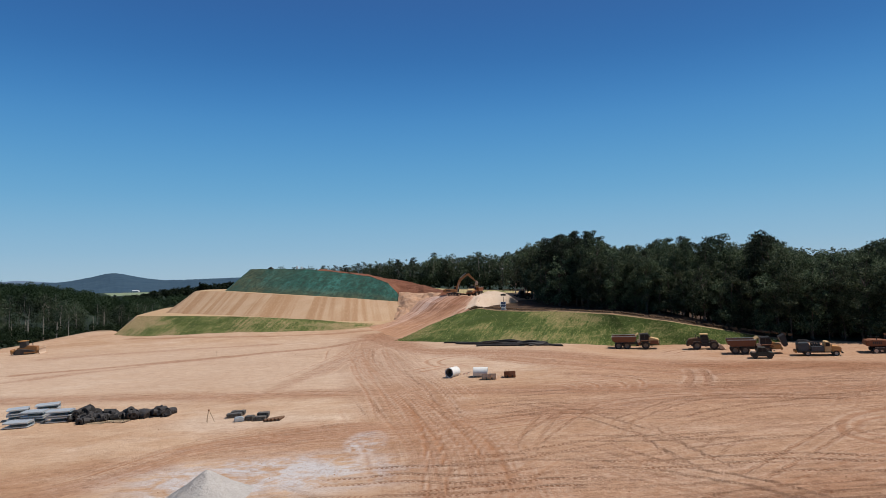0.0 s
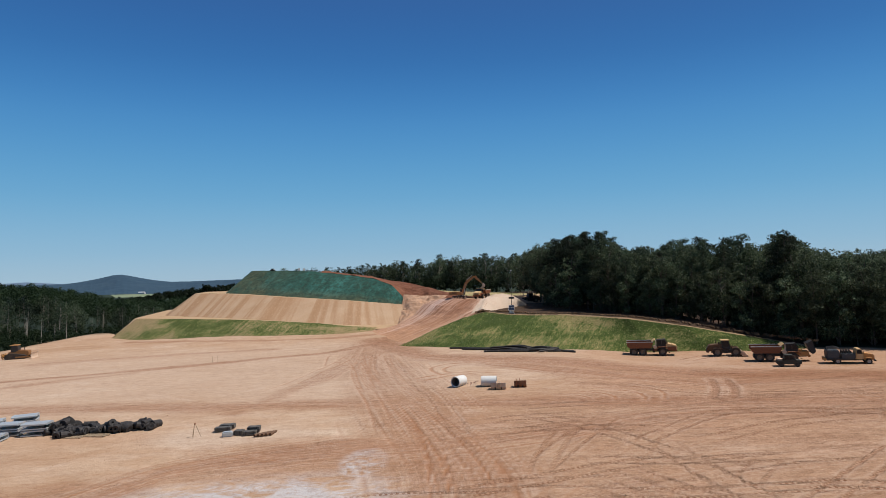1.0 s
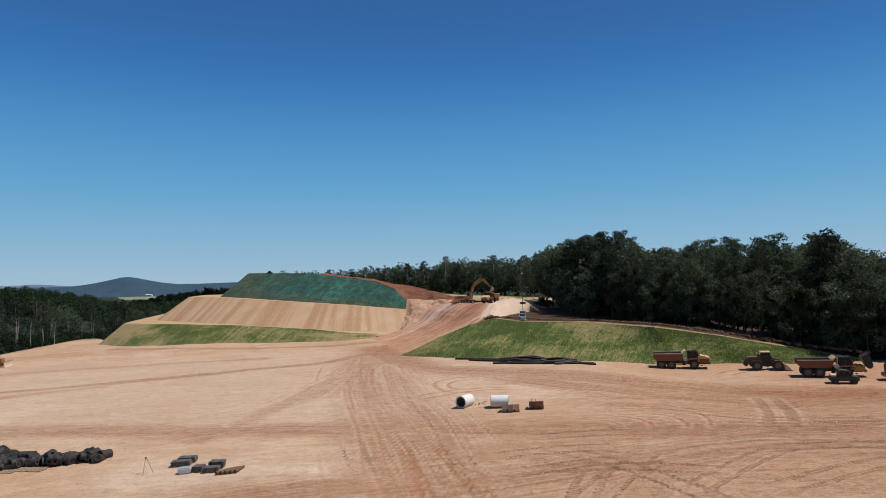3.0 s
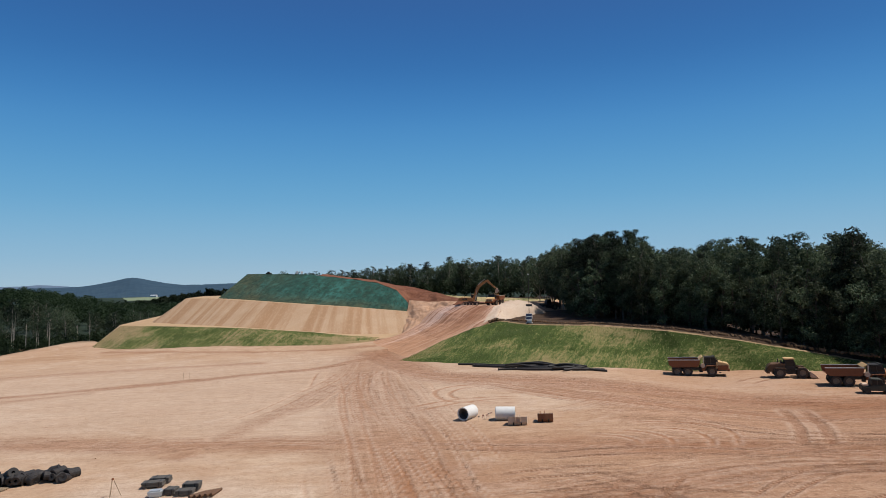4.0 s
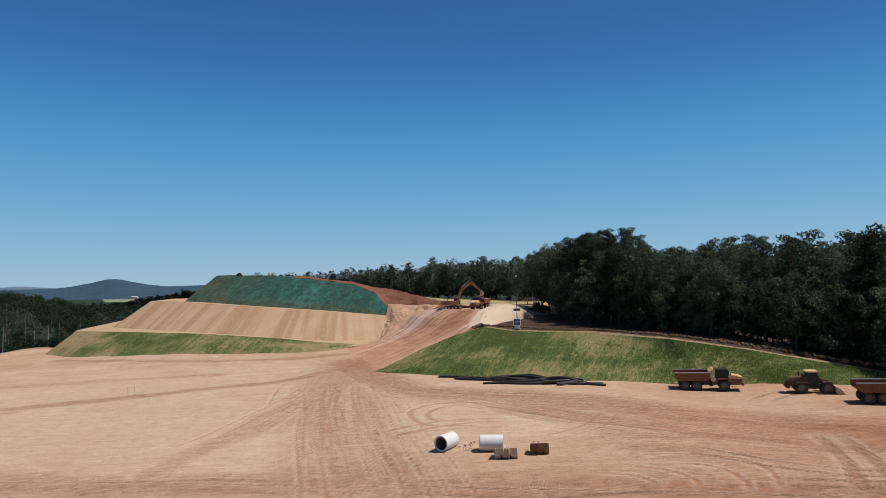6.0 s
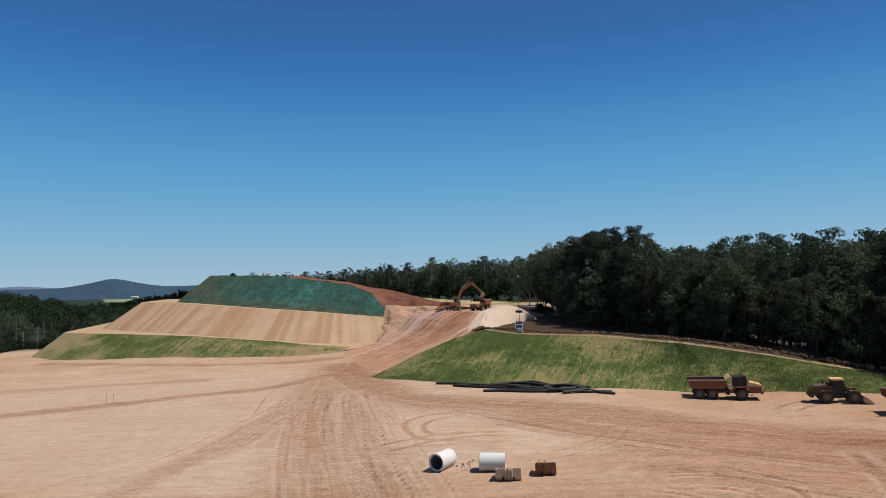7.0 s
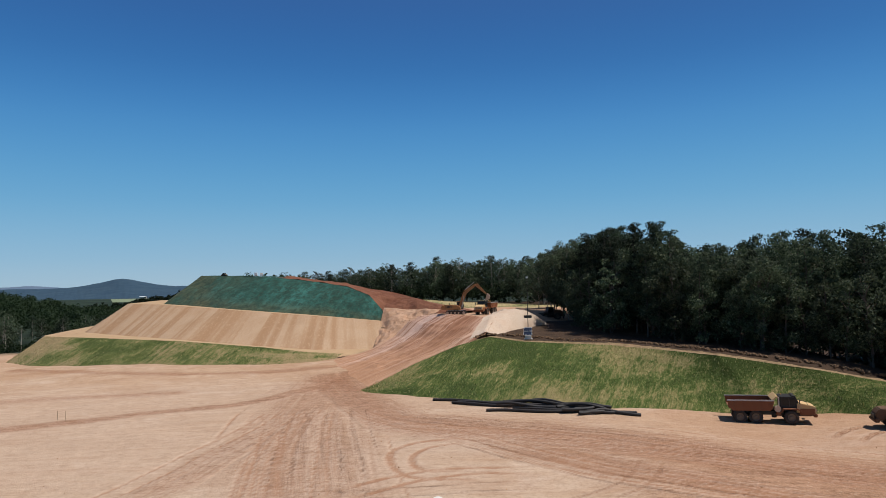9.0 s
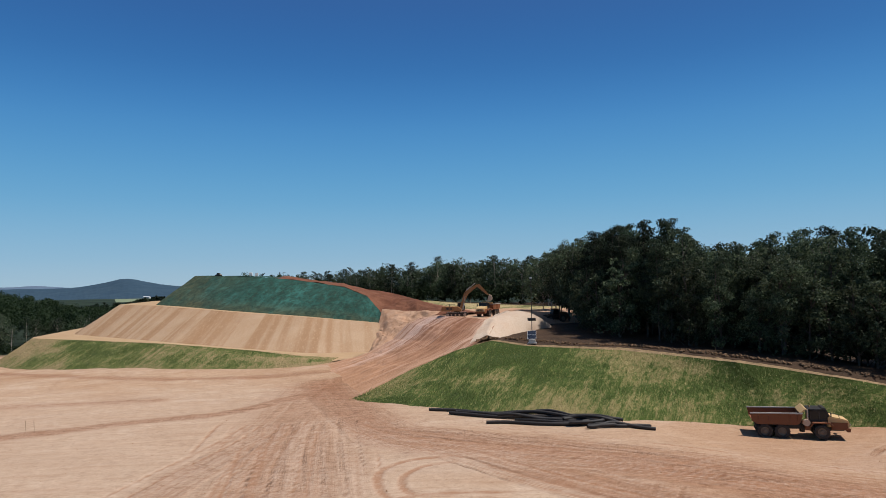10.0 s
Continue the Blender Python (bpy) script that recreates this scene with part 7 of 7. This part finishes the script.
# ---- heap of black corrugated drain pipes ----
rng = np.random.default_rng(21)
HOSES = [((-0.5, 155.2), (3.8, 153.4), (8.5, 150.6), (13.5, 148.4)), ((2.2, 152.4), (6.5, 150.2), (11, 148.2), (16.5, 146.6)), ((3.0, 153.2), (8, 151.2), (13, 148.8), (18.5, 147.0)),
         ((5.0, 152.2), (9.5, 149.4), (15, 147.3), (20, 145.5)), ((6.6, 146.6), (10, 146.0), (14.5, 144.8), (18, 143.6)), ((7.0, 150.6), (11.5, 148.2), (16, 145.5), (19.6, 144.8)),
         ((9.0, 150.8), (12.5, 149.6), (17.5, 147.3), (21.6, 145.2)), ((8.0, 148.4), (12.5, 146.4), (17.0, 146.0), (21.0, 144.2)), ((10, 147.2), (14, 145.8), (18.3, 144.4), (21.5, 142.8)),
         ((11, 149.0), (15.5, 147.6), (19.5, 145.2), (21.2, 143.8)), ((17.5, 142.6), (20, 142.9), (22.5, 142.5), (24.8, 142.1)), ((9.5, 149.8), (14.0, 148.6), (18, 146.2), (22, 144.6)), ((18.0, 143.6), (20.5, 143.2), (22.5, 143.0), (24.6, 142.5))]
for k, pts in enumerate(HOSES):
    pp = []
    for i in range(40):
        u = i / 39 * (len(pts) - 1)
        j = min(int(u), len(pts) - 2)
        f = u - j
        x = pts[j][0] * (1 - f) + pts[j + 1][0] * f
        y = pts[j][1] * (1 - f) + pts[j + 1][1] * f + 0.35 * math.sin(u * 2.3 + k * 1.7)
        pile = (k % 4) * 0.20 * smooth(3, 9, x) * smooth(24, 19, x)
        pp.append((x, y, gz(x, y) + 0.19 + float(pile) * (0.6 + 0.4 * math.sin(u * 3 + k))))
    tagged(part("drain_pipe", pipe_path(B(), pp, 0.20, 9, 0.018, 0.10), M_HDPE, None, "", True), "long black corrugated drain pipe in a tangled heap", "pipe", "black drain pipes")
for k, (cx, cy, rx, ry) in enumerate(((19.0, 143.8, 2.2, 1.2), (17.3, 144.8, 2.6, 1.1))):
    pp = []
    for i in range(34):
        a = -2.2 + i / 33 * 4.6
        x, y = cx + rx * math.cos(a), cy + ry * math.sin(a)
        pp.append((x, y, gz(x, y) + 0.30 + 0.15 * k))
    tagged(part("drain_pipe", pipe_path(B(), pp, 0.20, 9, 0.018, 0.10), M_HDPE, None, "", True), "looped end of a black corrugated drain pipe", "pipe", "black drain pipes")


# ---- stacked grey channel sections ----
def channel_stack(tiers, length, label):
    t = thing("channel_stack", label, "metal channels", "stacked grey channels")
    for k in range(tiers):
        z = 0.12 + 0.80 * k
        prof = [(-0.92, 0.0), (0.80, 0.0), (0.92, 0.16), (0.92, 0.60), (0.80, 0.75), (-0.76, 0.75), (-0.92, 0.66), (-0.92, 0.50), (0.78, 0.50), (0.78, 0.12), (-0.92, 0.12)]
        m = Matrix.Translation((0.05 * (k % 2), -0.06 * (k % 2), z)) @ Matrix.Rotation(radians(90), 4, "Z") @ Matrix.Diagonal((1, -1, 1, 1))
        part("channel", prism(B(), prof, -length / 2, length / 2, 0.0, m), M_GALV, t)
    bm = B()
    for x in (-length * 0.3, length * 0.3):
        box(bm, (x - 0.07, -0.8, 0.0), (x + 0.07, 0.8, 0.13), 0.01)
    part("timber_runner", bm, M_WOOD, t, "weathered timber runner")
    return t


for x, y, n, ln, turn in ((-60.9, 95.2, 2, 2.6, 22), (-58.0, 97.4, 2, 3.0, 20), (-57.0, 92.8, 2, 3.0, 3), (-53.2, 92.3, 2, 3.2, 6), (-57.6, 90.1, 1, 3.2, 3)):
    place(channel_stack(n, ln, "stack of pale grey metal channels on timber runners"), x, y, turn)

# ---- black pipe fittings and rolls ----
def fitting_mesh(r, ln):
    bm = B()
    lathe(bm, [(r, -ln / 2), (r * 0.94, -ln * 0.3), (r, -ln * 0.12), (r * 0.94, ln * 0.05), (r, ln * 0.2), (r * 0.94, ln * 0.35), (r, ln / 2), (r * 0.9, ln * 0.52), (r * 0.34, ln * 0.50), (r * 0.30, ln * 0.3), (r * 0.30, -ln * 0.3), (r * 0.34, -ln * 0.50), (r * 0.9, -ln * 0.52)], 14)
    me = bpy.data.meshes.new("pipe_fitting")
    bm.to_mesh(me)
    bm.free()
    me.materials.append(M_HDPE)
    return me


FITTINGS = [fitting_mesh(0.42, 1.5), fitting_mesh(0.36, 1.1), fitting_mesh(0.5, 1.3)]
for (cx, cy, sx, sy, n, hi) in ((-50.5, 92.8, 2.2, 1.0, 22, 1.5), (-47.6, 91.4, 1.5, 0.8, 12, 0.7), (-43.6, 92.3, 2.2, 1.1, 22, 1.1), (-39.8, 93.0, 1.6, 1.0, 14, 0.9), (-46.6, 93.4, 1.5, 0.8, 8, 0.6), (-49.0, 90.4, 1.2, 0.5, 6, 0.3)):
    for k in range(n):
        x, y = cx + rng.uniform(-1, 1) * sx, cy + rng.uniform(-1, 1) * sy
        lift = max(0, hi * (1 - math.hypot((x - cx) / sx, (y - cy) / sy))) * rng.random()
        o = new("pipe_fitting", FITTINGS[int(rng.integers(3))])
        o.matrix_basis = Matrix.Translation((x, y, gz(x, y) + 0.36 + lift)) @ Euler((rng.normal() * 0.25, rng.normal() * 0.2, rng.random() * 6.28)).to_matrix().to_4x4()
        tagged(o, "short black corrugated pipe fitting in a heap", "pipe fitting", "black pipe fittings")
for x, y in ((-44.6, 90.2), (-47.4, 89.9)):
    t = thing("pallet", "low weathered timber pallet beside the fittings", "pallet")
    for k in range(6):
        part("deck_board", box(B(), (-1.6, -0.6 + 0.22 * k, 0.12), (1.6, -0.46 + 0.22 * k, 0.15), 0), M_WOOD, t)
    for k in range(3):
        part("bearer", box(B(), (-1.5 + 1.4 * k, -0.6, 0.0), (-1.35 + 1.4 * k, 0.66, 0.12), 0), M_WOOD, t)
    place(t, x, y, -8)


# ---- wrapped bundles and stakes ----
def bundle(label, lx, ly, lz):
    t = thing("wrapped_bundle", label, "bundle", "wrapped bundles")
    layers = max(2, int((lz - 0.12) / 0.17))
    for k in range(layers):  # layers of wrapped sheets, a little out of line
        z, e = 0.12 + (lz - 0.12) * k / layers, 0.06 * math.sin(5.1 * k + 3.0 * lx)
        part("layer", box(B(), (-lx / 2 + e, -ly / 2 + 0.02 * (k % 2), z + 0.004), (lx / 2 + e, ly / 2 - 0.03 * (k % 3), z + (lz - 0.12) / layers - 0.012), 0.03), M_WRAP, t)
    for x in (-lx * 0.3, lx * 0.3):
        part("strap", box(B(), (x - 0.05, -ly / 2 - 0.012, 0.125), (x + 0.05, ly / 2 + 0.012, lz + 0.012), 0.01), M_DARK, t)
        part("bearer", box(B(), (x - 0.08, -ly / 2, 0.0), (x + 0.08, ly / 2, 0.12), 0.01), M_WOOD, t)
    return t


for x, y, lx, ly, lz, turn in ((-28.3, 89.3, 1.9, 1.0, 0.55, 6), (-28.1, 90.4, 1.8, 1.0, 0.62, 3), (-25.7, 87.0, 1.05, 1.0, 0.6, -4), (-24.2, 86.6, 1.5, 1.0, 0.55, 4), (-24.1, 87.7, 1.5, 1.0, 0.8, 2)):
    place(bundle("grey shrink-wrapped bundle strapped on bearers", lx, ly, lz), x, y, turn)
for k in range(5):
    x, y = -22.9 + 0.36 * k, 86.1 + 0.1 * k
    o = part("log", cyl(B(), (-0.9, 0, 0), (0.9, 0, 0), 0.16, 0.13, 12), M_BRN, None)
    o.matrix_basis = Matrix.Translation((x, y, gz(x, y) + 0.18 + 0.0 * k)) @ Matrix.Rotation(radians(58 + 6 * k), 4, "Z")
    tagged(o, "short rust-brown roll beside the bundles", "roll", "dark rolls")
o = thing("paper_sack", "pale grey paper sack beside the bundles", "sack")
part("sack", box(B(), (-0.6, -0.4, 0), (0.6, 0.4, 0.6), 0.12), M_GALV, o)
place(o, -26.9, 86.6, 8)
STAKES = [(-52.7, 153.6), (-51.4, 153.3)]
for x, y in STAKES:
    o = part("survey_stake", box(B(), (-0.025, -0.02, -0.2), (0.025, 0.02, 1.35), 0.005), M_WOOD, None)
    place(o, x, y, random.random() * 90)
    tagged(o, "thin wooden survey stake driven into the clay", "stake", "survey stakes")


# ---- gravel heap ----
def heap(name, label, cx, cy, radius, high, material, seed, lump=0.25, stretch=1.0, base=None):
    n, rings = 56, 26
    v = []
    for r in range(rings):
        u = r / (rings - 1)
        for s in range(n):
            a = 2 * math.pi * s / n
            w = 1 + 0.16 * noise.noise(Vector((math.cos(a) * 1.5, math.sin(a) * 1.5, seed)))
            x, y = cx + radius * u * w * math.cos(a) * stretch, cy + radius * u * w * math.sin(a)
            z0 = gz(x, y) if base is None else base(x, y)
            hgt = high * max(0.0, (1 - u) ** 1.25 - 0.03 * math.exp(-((u / 0.05) ** 2)))
            hgt += lump * high * 0.35 * noise.fractal(Vector((x * 0.9, y * 0.9, seed)), 1.0, 2.0, 4) * u * (1 - u) * 3
            v.append((x, y, z0 - 0.12 * u + max(hgt, 0) + 0.02 * (1 - u)))
    f = [(r * n + s, r * n + (s + 1) % n, (r + 1) * n + (s + 1) % n, (r + 1) * n + s) for r in range(rings - 1) for s in range(n)]
    return tagged(mesh_object(name, v, f, material, None, True), label, "heap")


heap("gravel_cone", "conical heap of pale grey crushed stone", -21.0, 58.3, 4.3, 2.42, M_GRAVEL, 3.0, 0.12)
heap("spoil_mound", "pale mound of dug clay beside the saddle", 13.6, 209.6, 5.2, 1.9, M_MOUND, 8.0, 0.7, 1.1, lambda x, y: 13.2 - 0.5 * max(0.0, x - 15.5))

heap("clay_spill", "spill of pinkish clay at the tier end", -13.6, 231.5, 3.6, 2.6, M_PINK, 9.0, 0.8, 1.0, lambda x, y: 10.4)
heap("netting_heap", "heap of tangled black netting and pipe offcuts", -49.9, 93.6, 2.6, 2.0, M_NET, 5.0, 0.9, 1.1)

# ---- solar light tower on the bank ----
def light_tower():
    t = thing("solar_light_tower", "solar-powered light tower with tall thin mast", "light tower")
    part("battery_box", box(B(), (-0.62, -0.6, 0.25), (0.62, 0.6, 0.85), 0.05), M_GALV, t, "pale grey battery box")
    bm = B()
    box(bm, (-0.9, -0.9, 0.15), (0.9, 0.9, 0.25), 0.02)
    for x in (-0.8, 0.8):
        for y in (-0.85, 0.85):
            box(bm, (x - 0.08, y - 0.08, 0.0), (x + 0.08, y + 0.08, 0.2), 0.01)
    part("skid", bm, M_STEEL, t)
    for k, (z, y) in enumerate(((1.45, -0.85), (2.22, -0.45))):
        m = Matrix.Translation((0, y, z)) @ Matrix.Rotation(radians(58), 4, "X")
        fr = part("panel_frame", box(B(), (-0.85, -0.46, -0.04), (0.85, 0.46, 0.02), 0.01, m), M_WHITE, t)
        part("solar_panel", box(B(), (-0.79, -0.40, 0.022), (0.79, 0.40, 0.03), 0, m), M_SOLAR, fr)
    part("mast", cyl(B(), (0, 0.3, 0.9), (0, 0.3, 12.9), 0.085, 0.06, 10), M_DARK, t)
    bm = B()
    box(bm, (-0.8, 0.1, 4.5), (0.8, 0.22, 5.05), 0.03)
    part("sign_panel", bm, M_DARK, t)
    part("lamp_head", box(B(), (-0.22, 0.08, 12.7), (0.22, 0.42, 13.05), 0.05), M_WHITE, t, "small white lamp head")
    return t


place(light_tower(), 15.9, 182.6, -10, 10.3, 0.88)


# ---- survey tripod ----
def tripod():
    t = thing("survey_tripod", "wooden survey tripod standing open on the clay", "tripod")
    part("head", cyl(B(), (0, 0, 1.54), (0, 0, 1.66), 0.12, 0.09, 14), M_ORG, t, "orange metal head")
    for k in range(3):
        a = 2.1 * k + 0.4
        part("leg", cyl(B(), (0.05 * math.cos(a), 0.05 * math.sin(a), 1.58), (0.62 * math.cos(a), 0.62 * math.sin(a), 0.0), 0.035, 0.025, 6), M_WOOD, t)
    return t


place(tripod(), -30.9, 87.0, 0)

# ---- brush, stumps and debris ----
def brush_row(name, label, pts, width, high, count, seed, parent_z):
    r = np.random.default_rng(seed)
    p, _ = resample(pts, count)
    bm = B()
    for x, y, z in p:
        x, y = x + r.normal() * width, y + r.normal() * width
        for k in range(1 if r.random() < 0.5 else 0):
            d = Vector((r.normal(), r.normal(), abs(r.normal()) * 0.25)).normalized() * (0.4 + 0.7 * r.random()) * high
            cyl(bm, (x, y, z + 0.02), (x + d.x, y + d.y, z + 0.1 + abs(d.z)), 0.05 + 0.07 * r.random(), 0.03, 5)
        m = Matrix.Translation((x, y, z + 0.05)) @ Euler((r.random() * 3, r.random() * 3, 0)).to_matrix().to_4x4() @ Matrix.Diagonal((1, 0.7, 0.6, 1))
        bmesh.ops.create_icosphere(bm, subdivisions=1, radius=high * (0.18 + 0.3 * r.random()), matrix=m)
    ob = part(name, bm, M_BRUSH, None)
    return tagged(ob, label, "debris", kind="stuff")


brush_row("brush_windrow", "low windrow of brush and clods along the bank top", [(12, 188, 10.9), (23, 181.8, 10.2), (31, 175, 10.4), (41.9, 158.5, 10.2), (51.5, 152, 8.9), (63, 146, 6.9), (72, 140, 5.8)], 0.5, 0.8, 420, 4, None)
brush_row("stump_pile", "dark heap of pulled stumps at the bank corner", [(6.9, 185.6, 10.7), (8.2, 186.4, 11.0), (10.0, 187, 11.0)], 0.35, 0.9, 30, 5, None)
brush_row("western_brush", "reddish brush and cleared roots before the western wood", [(-225, 300, -4.5), (-190, 305, -4.5), (-165, 315, -4.5)], 1.6, 1.6, 130, 6, None)
def rubble(name, label, pts, width, count, seed, size):
    """Angular broken stones strewn along a line."""
    r = np.random.default_rng(seed)
    p, _ = resample(pts, count)
    bm = B()
    for x, y, z in p:
        s = size * (0.25 + 0.75 * r.random() ** 2)
        m = Matrix.Translation((x + r.normal() * width, y + r.normal() * width * 0.5, z)) @ Euler((r.random() * 3, r.random() * 3, 0)).to_matrix().to_4x4() @ Matrix.Diagonal((1, 0.6 + 0.4 * r.random(), 0.5, 1))
        bmesh.ops.create_icosphere(bm, subdivisions=1, radius=s, matrix=m)
    for v in bm.verts:
        v.co += Vector(r.normal(size=3)) * 0.07 * size
    return tagged(part(name, bm, M_PINK, None), label, "rock", kind="stuff")


rubble("rock_rubble", "broken rock along the ramp edge", [(-14, 222.5, 9.0), (-9.5, 226.4, 11.7), (-3, 225, 13.5)], 0.8, 45, 7, 0.3)


# ---- small things on the hill top ----
def tote(label):
    t = thing("storage_tote", label, "tank", "white totes")
    part("tank", box(B(), (-0.6, -0.6, 0.15), (0.6, 0.6, 1.5), 0.1), M_WHITE, t)
    part("skid", box(B(), (-0.65, -0.65, 0.0), (0.65, 0.65, 0.15), 0.02), M_WOOD, t)
    return t


place(tote("white tank standing on the hill top"), -58.6, 264.6, 5, 24.55, 0.68)
place(tote("white tank beside another on the hill top"), -56.6, 263.8, 12, 24.4, 0.68)
place(utility_cart("dark utility cart on the seeded hill top"), -70.5, 270.5, 160, 24.65, 0.6)


# ---- tyre and drag marks on the clay ----
def surface_z(x, y):
    return gz(x, y) + 0.10 * noise.fractal(Vector((x * 0.11, y * 0.11, 0)), 1.0, 2.0, 4)


rng = np.random.default_rng(77)
# clods and small stones strewn over the pad
clods_v, clods_f = [], []
for k in range(3000):
    u = rng.random()
    x, y = rng.uniform(-70, 75), 46 + 110 * u * u
    r = 0.02 + 0.07 * rng.random() ** 4
    c = Vector((x, y, surface_z(x, y) + r * 0.45))
    b = len(clods_v)
    q = [Vector((rng.normal() * 0.3 + dx, rng.normal() * 0.3 + dy, dz)) * r for dx, dy, dz in ((1, 0, -0.3), (0, 1, -0.3), (-1, 0, -0.3), (0, -1, -0.3), (0, 0, 0.8))]
    clods_v += [c + p for p in q]
    clods_f += [(b, b + 1, b + 4), (b + 1, b + 2, b + 4), (b + 2, b + 3, b + 4), (b + 3, b, b + 4)]
tagged(mesh_object("clods", clods_v, clods_f, M_TRACK), "small clods and stones strewn on the clay", "clods", kind="stuff")
